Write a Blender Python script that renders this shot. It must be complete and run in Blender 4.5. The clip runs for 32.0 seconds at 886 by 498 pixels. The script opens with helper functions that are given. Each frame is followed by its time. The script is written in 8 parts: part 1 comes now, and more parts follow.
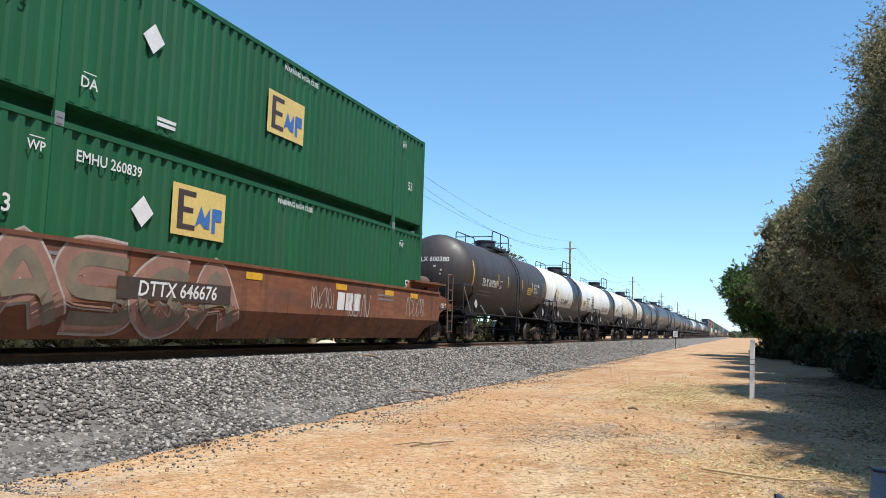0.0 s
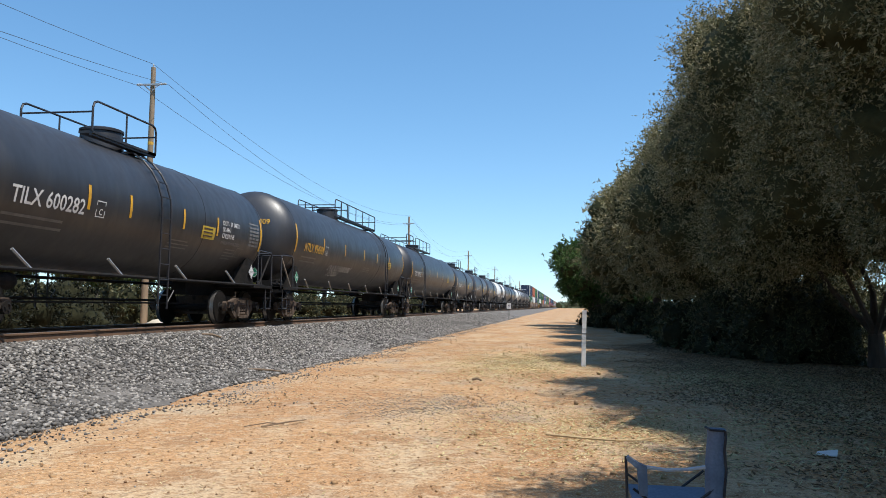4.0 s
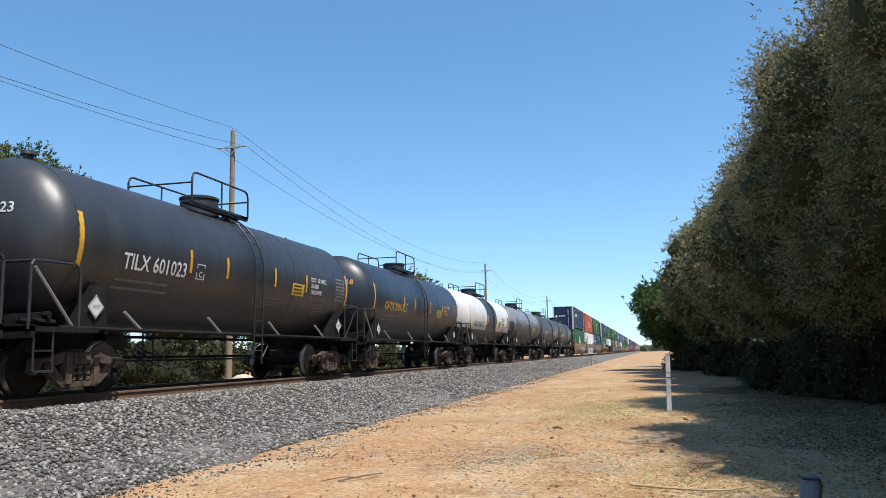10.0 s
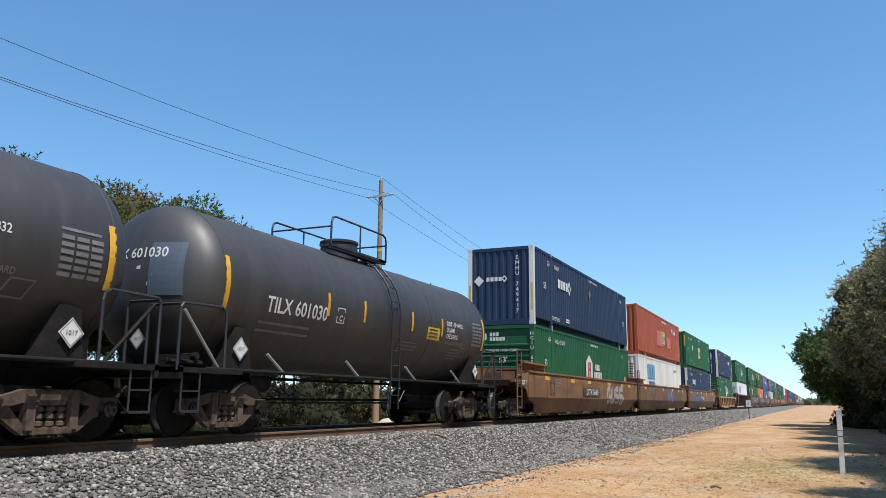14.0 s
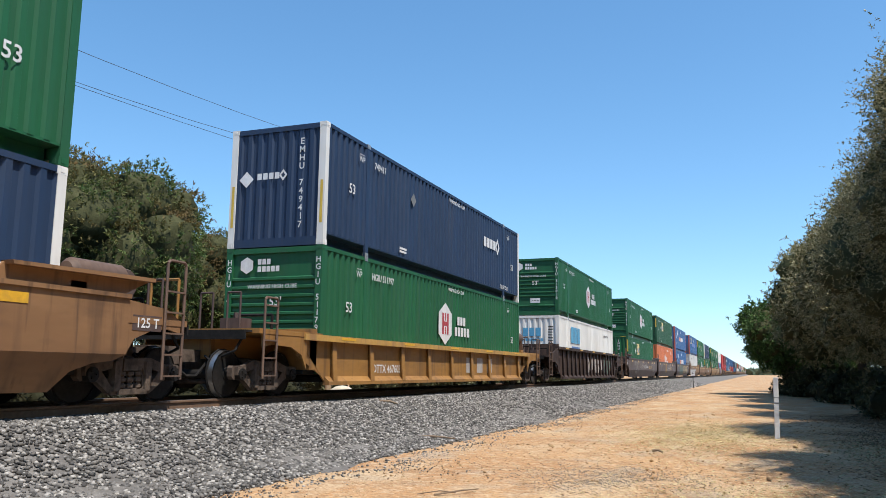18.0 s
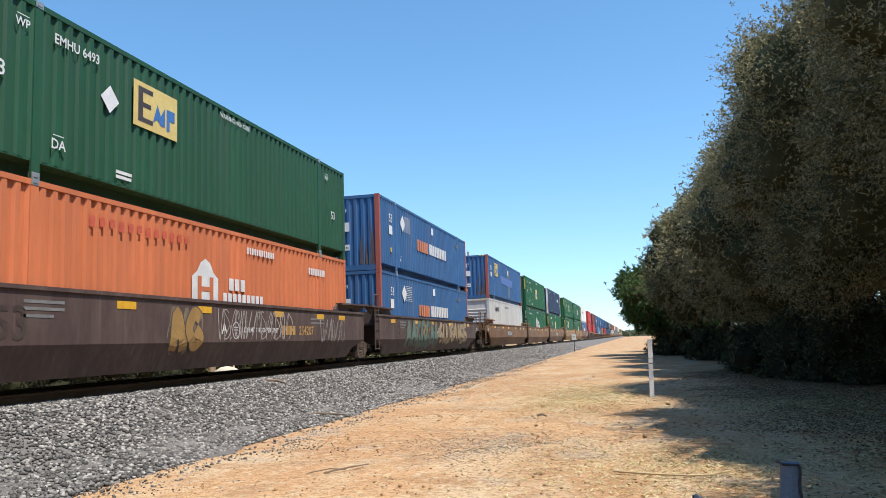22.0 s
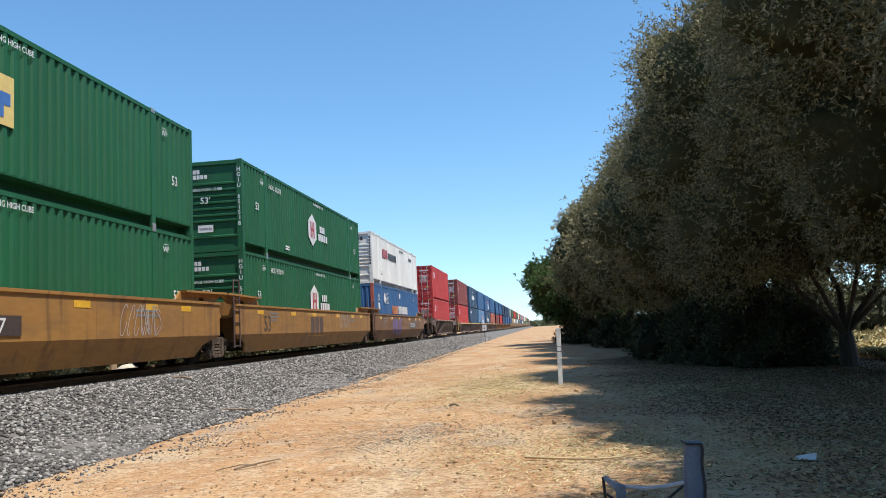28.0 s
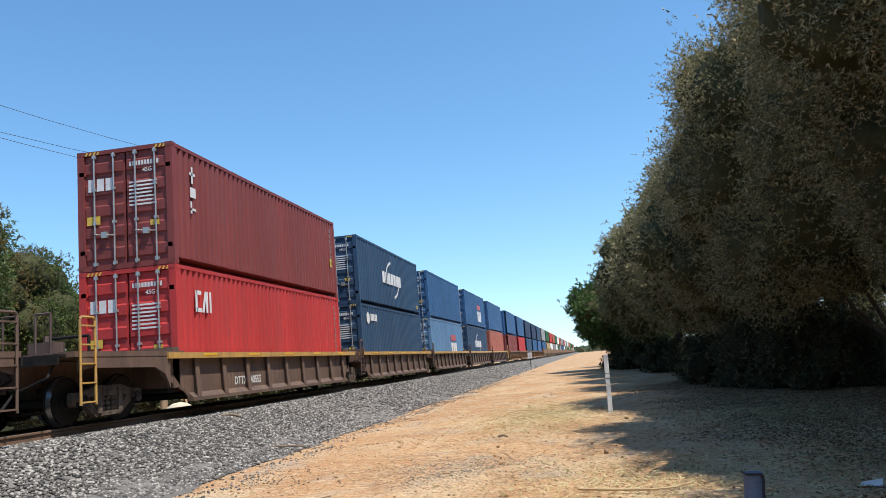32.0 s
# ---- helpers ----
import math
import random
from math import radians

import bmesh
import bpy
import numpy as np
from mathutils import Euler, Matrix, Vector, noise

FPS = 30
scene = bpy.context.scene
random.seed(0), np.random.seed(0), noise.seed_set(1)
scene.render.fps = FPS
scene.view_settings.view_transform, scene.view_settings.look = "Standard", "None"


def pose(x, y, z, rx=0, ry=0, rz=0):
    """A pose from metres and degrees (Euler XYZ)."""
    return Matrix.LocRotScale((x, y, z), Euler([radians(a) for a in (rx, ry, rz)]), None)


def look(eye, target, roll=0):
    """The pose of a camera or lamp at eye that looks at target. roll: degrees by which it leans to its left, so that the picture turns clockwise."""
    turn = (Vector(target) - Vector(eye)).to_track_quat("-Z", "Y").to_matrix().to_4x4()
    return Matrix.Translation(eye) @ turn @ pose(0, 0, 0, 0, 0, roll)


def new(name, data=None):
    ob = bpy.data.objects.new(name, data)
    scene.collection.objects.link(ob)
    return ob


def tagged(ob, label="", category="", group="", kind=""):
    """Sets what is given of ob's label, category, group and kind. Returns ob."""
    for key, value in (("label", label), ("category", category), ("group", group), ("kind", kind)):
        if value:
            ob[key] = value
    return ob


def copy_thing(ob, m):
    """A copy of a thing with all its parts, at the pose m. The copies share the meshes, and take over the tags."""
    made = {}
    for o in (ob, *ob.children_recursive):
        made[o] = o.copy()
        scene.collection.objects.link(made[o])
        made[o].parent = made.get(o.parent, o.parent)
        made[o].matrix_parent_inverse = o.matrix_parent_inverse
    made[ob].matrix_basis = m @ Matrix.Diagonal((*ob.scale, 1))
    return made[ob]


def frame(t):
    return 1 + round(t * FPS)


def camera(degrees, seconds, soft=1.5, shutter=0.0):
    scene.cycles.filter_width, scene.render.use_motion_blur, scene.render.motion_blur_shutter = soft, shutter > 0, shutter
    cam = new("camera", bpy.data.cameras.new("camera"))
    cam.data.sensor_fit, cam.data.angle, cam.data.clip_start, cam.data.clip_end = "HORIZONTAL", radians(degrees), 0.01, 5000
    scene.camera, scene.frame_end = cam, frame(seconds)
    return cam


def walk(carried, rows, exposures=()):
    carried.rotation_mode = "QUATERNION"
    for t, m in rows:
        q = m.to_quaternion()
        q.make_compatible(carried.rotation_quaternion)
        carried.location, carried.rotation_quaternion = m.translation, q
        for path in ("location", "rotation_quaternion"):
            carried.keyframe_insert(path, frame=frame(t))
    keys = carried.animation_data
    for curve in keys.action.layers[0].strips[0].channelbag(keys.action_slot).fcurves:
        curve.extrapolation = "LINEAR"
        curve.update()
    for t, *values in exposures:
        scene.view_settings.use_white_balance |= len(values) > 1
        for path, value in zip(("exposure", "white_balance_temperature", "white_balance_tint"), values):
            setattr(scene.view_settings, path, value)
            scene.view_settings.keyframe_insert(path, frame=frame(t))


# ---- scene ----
cam = camera(58.50, 32.0, 0.5)
ROWS = [
    (0.0, 0.124, -0.033, 1.459, 20.32, 5.66, -1.76),
    (0.5, 0.08, -0.063, 1.484, 18.94, 4.95, -2.57),
    (1.0, 0.042, -0.121, 1.493, 18.84, 4.76, -1.02),
    (1.5, 0.018, -0.137, 1.489, 18.82, 4.84, -0.58),
    (2.0, 0.015, -0.111, 1.492, 13.68, 4.69, -0.33),
    (2.5, 0.011, -0.097, 1.495, 10.33, 3.92, -0.36),
    (4.5, -0.068, -0.079, 1.474, 8.63, 4.32, -0.75),
    (5.0, -0.059, -0.083, 1.467, 10.41, 5.23, -0.86),
    (5.5, -0.044, -0.079, 1.46, 10.96, 6.01, -1.25),
    (6.0, -0.033, -0.065, 1.462, 10.82, 6.14, -1.26),
    (6.5, -0.018, -0.033, 1.478, 11.53, 6.21, -1.02),
    (7.0, -0.006, 0.015, 1.487, 15.26, 6.53, -0.13),
    (7.5, 0.013, 0.038, 1.494, 16.24, 7.39, 0.0),
    (8.0, 0.01, 0.044, 1.491, 16.08, 7.92, -0.61),
    (8.5, -0.005, 0.033, 1.483, 14.77, 7.39, 0.45),
    (9.0, -0.015, 0.017, 1.485, 14.44, 7.03, 1.32),
    (9.5, 0.007, 0.013, 1.485, 14.5, 7.15, 1.03),
    (10.0, 0.013, 0.022, 1.482, 14.45, 7.54, 0.99),
    (10.5, 0.012, 0.025, 1.473, 14.55, 7.28, 0.61),
    (11.0, 0.008, 0.026, 1.476, 14.48, 6.92, 0.62),
    (11.5, 0.006, 0.028, 1.484, 14.99, 6.75, 0.71),
    (12.0, -0.0, 0.039, 1.497, 15.2, 6.9, 0.64),
    (12.5, -0.013, 0.051, 1.52, 16.35, 7.16, 1.13),
    (13.0, -0.059, 0.078, 1.528, 21.58, 9.29, 0.93),
    (13.5, -0.069, 0.092, 1.527, 24.12, 10.25, 0.33),
    (14.0, -0.052, 0.087, 1.517, 24.67, 10.86, -0.48),
    (14.5, -0.039, 0.079, 1.509, 23.52, 11.92, -1.1),
    (16.5, 0.002, -0.044, 1.467, 21.89, 9.92, -0.71),
    (17.0, 0.005, -0.041, 1.471, 21.92, 9.62, -0.73),
    (17.5, 0.01, -0.036, 1.475, 21.45, 9.25, -0.67),
    (18.0, 0.014, -0.028, 1.482, 21.29, 8.7, -0.66),
    (18.5, 0.024, -0.028, 1.492, 20.68, 8.27, -0.67),
    (19.0, 0.04, -0.025, 1.505, 20.8, 7.89, -0.61),
    (19.5, 0.026, -0.026, 1.5, 20.57, 7.87, -0.46),
    (20.0, 0.021, -0.022, 1.499, 20.4, 7.84, -0.2),
    (20.5, 0.018, -0.018, 1.5, 20.42, 7.6, 0.02),
    (21.0, 0.018, -0.011, 1.499, 18.99, 7.54, 0.44),
    (21.5, 0.021, 0.001, 1.502, 16.25, 7.29, 1.18),
    (22.0, 0.021, 0.011, 1.513, 13.31, 6.66, 1.9),
    (22.5, 0.016, 0.019, 1.512, 13.15, 6.41, 3.02),
    (23.0, 0.004, 0.019, 1.507, 11.74, 6.38, 2.82),
    (23.5, -0.007, 0.021, 1.499, 8.62, 6.19, 2.92),
    (24.0, -0.013, 0.02, 1.496, 8.31, 5.73, 2.72),
    (24.5, -0.015, 0.016, 1.499, 7.53, 5.59, 2.4),
    (25.0, -0.03, 0.021, 1.496, 5.77, 5.44, 1.98),
    (25.5, -0.015, 0.022, 1.494, 5.9, 5.45, 2.0),
    (27.5, 0.002, 0.026, 1.501, 6.88, 5.74, 2.75),
    (28.0, -0.001, 0.027, 1.497, 6.94, 5.84, 2.88),
    (28.5, -0.004, 0.03, 1.504, 7.19, 6.28, 3.23),
    (29.0, -0.001, 0.033, 1.503, 6.86, 6.55, 3.42),
    (29.5, 0.0, 0.039, 1.503, 6.72, 6.71, 3.58),
    (30.0, 0.001, 0.04, 1.497, 6.83, 6.79, 3.5),
    (30.5, -0.002, 0.041, 1.498, 6.89, 6.96, 3.49),
    (31.0, -0.007, 0.038, 1.506, 6.95, 6.97, 3.59),
    (31.5, -0.009, 0.036, 1.527, 7.31, 7.76, 3.81),
    (32.0, -0.017, 0.033, 1.529, 10.17, 8.15, 4.59),
]
EXPOSURES = [(0.0, 0.44), (1.0, 0.36), (2.0, 0.24), (4.0, 0.30), (6.0, 0.36), (9.0, 0.36), (12.0, 0.29), (14.0, 0.33), (17.0, 0.44), (18.0, 0.48), (23.0, 0.54), (25.0, 0.46), (29.0, 0.45), (32.0, 0.47)]
walk(cam, [(t, pose(x, y, z, 90 + pitch, roll, yaw)) for t, x, y, z, yaw, pitch, roll in ROWS], EXPOSURES)

# ---- light ----
SUN_EL, SUN_AZ = 64.5, 117.0  # azimuth clockwise from +y
to_sun = Vector((math.cos(radians(SUN_EL)) * math.sin(radians(SUN_AZ)), math.cos(radians(SUN_EL)) * math.cos(radians(SUN_AZ)), math.sin(radians(SUN_EL))))
world = bpy.data.worlds.new("world")
scene.world = world
world.use_nodes = True
wn = world.node_tree.nodes
sky = wn.new("ShaderNodeTexSky")
sky.sky_type = "NISHITA"
sky.sun_disc = False
sky.sun_elevation = radians(SUN_EL)
sky.sun_rotation = radians(SUN_AZ)
sky.air_density, sky.dust_density, sky.ozone_density = 1.0, 0.35, 2.7
wn["Background"].inputs["Strength"].default_value = 0.160
hue = wn.new("ShaderNodeHueSaturation")
hue.inputs["Hue"].default_value, hue.inputs["Saturation"].default_value = 0.493, 1.17
sky_at = wn.new("ShaderNodeTexCoord")
sky_up = wn.new("ShaderNodeVectorMath")
sky_up.operation = "ADD"
sky_up.inputs[1].default_value = (0, 0, 0.055)
world.node_tree.links.new(sky_at.outputs["Generated"], sky_up.inputs[0])
world.node_tree.links.new(sky_up.outputs[0], sky.inputs["Vector"])
world.node_tree.links.new(sky.outputs[0], hue.inputs["Color"])
world.node_tree.links.new(hue.outputs[0], wn["Background"].inputs["Color"])
sun = new("sun", bpy.data.lights.new("sun", "SUN"))
sun.data.energy, sun.data.angle, sun.data.color = 4.6, radians(0.53), (1.0, 0.955, 0.88)
sun.matrix_world = look(to_sun * 100, (0, 0, 0))

# ---- materials ----
MATS = {}


def mat(name, c1, c2=None, rough=0.6, metal=0.0, big=0.5, fine=8.0, stretch=(1, 1, 1), bump=0.0, dirt=None, dirt_amount=0.5, spec=0.5, rand=0.0, streak=None, streak_amount=0.5):
    """Two-scale procedural paint: a large noise mixes c1 and c2, a fine one adds grain, an optional third lays on dirt, a fourth rust or grime run down in streaks."""
    if name in MATS:
        return MATS[name]
    m = bpy.data.materials.new(name)
    m.use_nodes = True
    nt, n = m.node_tree, m.node_tree.nodes
    ln, b = nt.links.new, n["Principled BSDF"]
    c2 = c2 or tuple(c * 0.8 for c in c1)
    co = n.new("ShaderNodeTexCoord")
    mp = n.new("ShaderNodeMapping")
    mp.inputs["Scale"].default_value = stretch
    ln(co.outputs["Object"], mp.inputs["Vector"])

    def noi(scale, detail=4.0):
        q = n.new("ShaderNodeTexNoise")
        q.inputs["Scale"].default_value, q.inputs["Detail"].default_value = scale, detail
        ln(mp.outputs[0], q.inputs["Vector"])
        return q

    def mix(fac, a, bb, amount=1.0, lo=0.35, hi=0.65):
        r = n.new("ShaderNodeMapRange")
        r.inputs["From Min"].default_value, r.inputs["From Max"].default_value, r.inputs["To Max"].default_value = lo, hi, amount
        ln(fac, r.inputs["Value"])
        x = n.new("ShaderNodeMix")
        x.data_type = "RGBA"
        ln(r.outputs[0], x.inputs["Factor"])
        for s, v in ((6, a), (7, bb)):
            if isinstance(v, tuple):
                x.inputs[s].default_value = (*v, 1)
            else:
                ln(v, x.inputs[s])
        return x.outputs[2]

    n1, n2 = noi(big), noi(fine, 6.0)
    col = mix(n1.outputs[0], tuple(c1), tuple(c2))
    col = mix(n2.outputs[0], col, tuple(c * 0.72 for c in c1), 0.45)
    if dirt:
        n3 = noi(big * 2.7, 8.0)
        col = mix(n3.outputs[0], col, tuple(dirt), dirt_amount, 0.5, 0.72)
    if streak:
        for scale, squeeze, lo, hi in ((1.0, (2.6, 2.6, 0.22), 0.55, 0.70), (1.0, (7.0, 7.0, 0.5), 0.58, 0.70)):
            sm = n.new("ShaderNodeMapping")
            sm.inputs["Scale"].default_value = squeeze
            ln(co.outputs["Object"], sm.inputs["Vector"])
            sq = n.new("ShaderNodeTexNoise")
            sq.inputs["Scale"].default_value, sq.inputs["Detail"].default_value = scale, 7.0
            ln(sm.outputs[0], sq.inputs["Vector"])
            col = mix(sq.outputs[0], col, tuple(streak), streak_amount, lo, hi)
    if rand:
        oi = n.new("ShaderNodeObjectInfo")
        hs = n.new("ShaderNodeHueSaturation")
        mr = n.new("ShaderNodeMapRange")
        mr.inputs["To Min"].default_value, mr.inputs["To Max"].default_value = 1 - rand, 1 + rand
        ln(oi.outputs["Random"], mr.inputs["Value"])
        ln(mr.outputs[0], hs.inputs["Value"])
        ln(col, hs.inputs["Color"])
        col = hs.outputs[0]
    ln(col, b.inputs["Base Color"])
    rr = n.new("ShaderNodeMapRange")
    rr.inputs["To Min"].default_value, rr.inputs["To Max"].default_value = max(0.05, rough - 0.12), min(1, rough + 0.12)
    ln(n2.outputs[0], rr.inputs["Value"])
    ln(rr.outputs[0], b.inputs["Roughness"])
    b.inputs["Metallic"].default_value = metal
    b.inputs["Specular IOR Level"].default_value = spec
    if bump:
        bp = n.new("ShaderNodeBump")
        bp.inputs["Strength"].default_value, bp.inputs["Distance"].default_value = bump, 0.02
        ln(n2.outputs[0], bp.inputs["Height"])
        ln(bp.outputs[0], b.inputs["Normal"])
    MATS[name] = m
    return m


def leaf_mat(name, c1, c2, c3, trans=0.25, tip=None):
    m = bpy.data.materials.new(name)
    m.use_nodes = True
    nt, n = m.node_tree, m.node_tree.nodes
    ln, b = nt.links.new, n["Principled BSDF"]
    g = n.new("ShaderNodeNewGeometry")
    r = n.new("ShaderNodeValToRGB")
    e = r.color_ramp.elements
    e[0].color, e[1].color = (*c1, 1), (*c3, 1)
    mid = e.new(0.6)
    mid.color = (*c2, 1)
    ln(g.outputs["Random Per Island"], r.inputs[0])
    co = n.new("ShaderNodeTexCoord")
    q = n.new("ShaderNodeTexNoise")
    q.inputs["Scale"].default_value = 0.5
    ln(co.outputs["Object"], q.inputs["Vector"])
    mr = n.new("ShaderNodeMapRange")
    mr.inputs["To Min"].default_value, mr.inputs["To Max"].default_value = 0.55, 1.4
    ln(q.outputs[0], mr.inputs["Value"])
    hs = n.new("ShaderNodeHueSaturation")
    ln(mr.outputs[0], hs.inputs["Value"])
    col = r.outputs[0]
    if tip:
        q2 = n.new("ShaderNodeTexNoise")
        q2.inputs["Scale"].default_value, q2.inputs["Detail"].default_value = 0.33, 3.0
        ln(co.outputs["Object"], q2.inputs["Vector"])
        m2 = n.new("ShaderNodeMapRange")
        m2.inputs["From Min"].default_value, m2.inputs["From Max"].default_value, m2.inputs["To Max"].default_value = 0.46, 0.66, 0.75
        ln(q2.outputs[0], m2.inputs["Value"])
        x2 = n.new("ShaderNodeMix")
        x2.data_type = "RGBA"
        ln(m2.outputs[0], x2.inputs["Factor"])
        ln(col, x2.inputs[6])
        x2.inputs[7].default_value = (*tip, 1)
        col = x2.outputs[2]
    ln(col, hs.inputs["Color"])
    ln(hs.outputs[0], b.inputs["Base Color"])
    b.inputs["Roughness"].default_value = 0.6
    b.inputs["Specular IOR Level"].default_value = 0.18
    tr = n.new("ShaderNodeBsdfTranslucent")
    ln(hs.outputs[0], tr.inputs["Color"])
    mx = n.new("ShaderNodeMixShader")
    mx.inputs[0].default_value = trans
    ln(b.outputs[0], mx.inputs[1])
    ln(tr.outputs[0], mx.inputs[2])
    ln(mx.outputs[0], n["Material Output"].inputs[0])
    return m


# paints of the train
M_BLACK = mat("tank_black", (0.020, 0.021, 0.025), (0.030, 0.031, 0.035), 0.44, big=0.35, fine=5, stretch=(1, 1, 0.35), dirt=(0.056, 0.055, 0.057), dirt_amount=0.35, spec=0.75, streak=(0.05, 0.047, 0.045), streak_amount=0.45)
M_BROWNBLACK = mat("tank_brown_black", (0.028, 0.025, 0.024), (0.044, 0.037, 0.033), 0.55, big=0.35, fine=5, stretch=(1, 1, 0.35), dirt=(0.07, 0.052, 0.043), dirt_amount=0.45, spec=0.6, streak=(0.07, 0.05, 0.04), streak_amount=0.45)
M_CHAR = mat("tank_charcoal", (0.026, 0.026, 0.027), (0.038, 0.036, 0.035), 0.55, big=0.35, fine=5, stretch=(1, 1, 0.35), dirt=(0.06, 0.054, 0.05), dirt_amount=0.4, spec=0.75, streak=(0.055, 0.05, 0.047), streak_amount=0.45)
M_NAVYTANK = mat("tank_blue_black", (0.018, 0.026, 0.042), (0.030, 0.036, 0.050), 0.4, big=0.35, fine=5, stretch=(1, 1, 0.35), dirt=(0.07, 0.065, 0.06), dirt_amount=0.3)
M_GREYTANK = mat("tank_grey", (0.19, 0.205, 0.225), (0.25, 0.265, 0.285), 0.5, big=0.5, fine=5, stretch=(1.6, 1.6, 0.25), dirt=(0.06, 0.06, 0.06), dirt_amount=0.6, streak=(0.055, 0.055, 0.057), streak_amount=0.75)
M_WHITETANK = mat("tank_white", (0.74, 0.73, 0.70), (0.66, 0.65, 0.61), 0.45, big=0.6, fine=6, stretch=(1, 1, 0.3), dirt=(0.5, 0.45, 0.38), dirt_amount=0.35, streak=(0.52, 0.48, 0.41), streak_amount=0.25)
M_BEIGETANK = mat("tank_beige", (0.62, 0.56, 0.46), (0.5, 0.44, 0.35), 0.5, big=0.6, fine=6, stretch=(1, 1, 0.3), dirt=(0.35, 0.28, 0.2), dirt_amount=0.5, streak=(0.3, 0.24, 0.17), streak_amount=0.45)
M_UNDER = mat("underframe_black", (0.010, 0.010, 0.010), (0.018, 0.016, 0.015), 0.8, big=1.5, fine=14, dirt=(0.04, 0.033, 0.028), dirt_amount=0.4, spec=0.2)
M_TRUCK = mat("cast_steel_dusty", (0.085, 0.062, 0.048), (0.14, 0.104, 0.080), 0.9, big=2.0, fine=18, bump=0.2, dirt=(0.012, 0.011, 0.010), dirt_amount=0.8, spec=0.15)
M_WHEEL = mat("wheel_steel", (0.008, 0.0075, 0.007), (0.016, 0.013, 0.011), 0.75, 0.0, big=3, fine=20, spec=0.25)
M_TREAD = mat("polished_tread", (0.34, 0.33, 0.32), (0.26, 0.25, 0.24), 0.35, 0.9, big=3, fine=20)
M_RAILING = mat("railing_black", (0.02, 0.021, 0.025), (0.035, 0.035, 0.04), 0.5, big=2, fine=20)
M_YELLOW = mat("reflector_yellow", (0.72, 0.40, 0.03), (0.62, 0.33, 0.03), 0.4, big=3, fine=20, dirt=(0.35, 0.2, 0.05), dirt_amount=0.4)
M_PANELYEL = mat("panel_yellow", (0.60, 0.44, 0.05), (0.52, 0.36, 0.05), 0.5, big=3, fine=20)
M_LETTER = mat("lettering_white", (0.70, 0.70, 0.69), (0.58, 0.58, 0.57), 0.55, big=3, fine=25)
M_DIM = mat("lettering_worn", (0.20, 0.20, 0.195), (0.13, 0.13, 0.13), 0.6, big=4, fine=25)
M_LETBLACK = mat("lettering_black", (0.03, 0.03, 0.032), (0.05, 0.05, 0.05), 0.55, big=3, fine=25)
M_PLACARD = mat("placard_white", (0.75, 0.75, 0.74), (0.66, 0.66, 0.65), 0.5, big=4, fine=25)
M_PLACARDGREEN = mat("placard_green", (0.02, 0.22, 0.12), (0.03, 0.26, 0.15), 0.5, big=4, fine=25)
M_ORANGEWELL = mat("well_brown_red", (0.155, 0.056, 0.028), (0.235, 0.098, 0.052), 0.7, big=0.55, fine=7, stretch=(1, 0.45, 1.6), dirt=(0.085, 0.055, 0.042), dirt_amount=0.7, spec=0.3, streak=(0.07, 0.036, 0.026), streak_amount=0.7)
M_WELLTAN = mat("well_ochre", (0.27, 0.145, 0.066), (0.165, 0.082, 0.038), 0.7, big=0.55, fine=7, stretch=(1, 0.45, 1.6), dirt=(0.095, 0.055, 0.032), dirt_amount=0.75, spec=0.3, streak=(0.085, 0.048, 0.028), streak_amount=0.7)
M_WELLYEL = mat("well_yellow", (0.33, 0.165, 0.042), (0.27, 0.135, 0.042), 0.55, big=0.55, fine=7, stretch=(1, 0.45, 1.6), dirt=(0.16, 0.09, 0.045), dirt_amount=0.6, spec=0.3, streak=(0.13, 0.068, 0.03), streak_amount=0.7)
M_FLANGE = mat("flange_yellow", (0.50, 0.28, 0.06), (0.42, 0.25, 0.08), 0.55, big=0.9, fine=9, dirt=(0.25, 0.16, 0.08), dirt_amount=0.5, streak=(0.20, 0.10, 0.05), streak_amount=0.7)
M_WELLDARK = mat("well_dark_brown", (0.062, 0.038, 0.033), (0.085, 0.052, 0.044), 0.65, big=0.7, fine=9, stretch=(1, 1, 0.4), dirt=(0.13, 0.09, 0.07), dirt_amount=0.5, streak=(0.12, 0.085, 0.068), streak_amount=0.7)
M_WELLBLACK = mat("well_black_brown", (0.034, 0.021, 0.017), (0.052, 0.032, 0.025), 0.75, big=0.7, fine=9, stretch=(1, 0.5, 1.2), dirt=(0.085, 0.05, 0.035), dirt_amount=0.5, spec=0.3, streak=(0.09, 0.055, 0.04), streak_amount=0.7)
M_WELLRUST = mat("well_rust_brown", (0.10, 0.060, 0.043), (0.15, 0.09, 0.058), 0.7, big=0.7, fine=9, stretch=(1, 1, 0.4), dirt=(0.08, 0.055, 0.045), dirt_amount=0.6, streak=(0.065, 0.04, 0.03), streak_amount=0.7)


def paint(name, c, c2=None, dirt=None, amount=0.3):
    return mat(name, c, c2 or tuple(v * 0.78 for v in c), 0.58, spec=0.3, big=0.45, fine=6, stretch=(1.2, 1.2, 0.25), dirt=dirt or tuple(v * 0.5 + 0.03 for v in c), dirt_amount=amount, streak=tuple(v * (0.78 if min(c) > 0.4 else 0.55) + 0.02 for v in c), streak_amount=0.4)


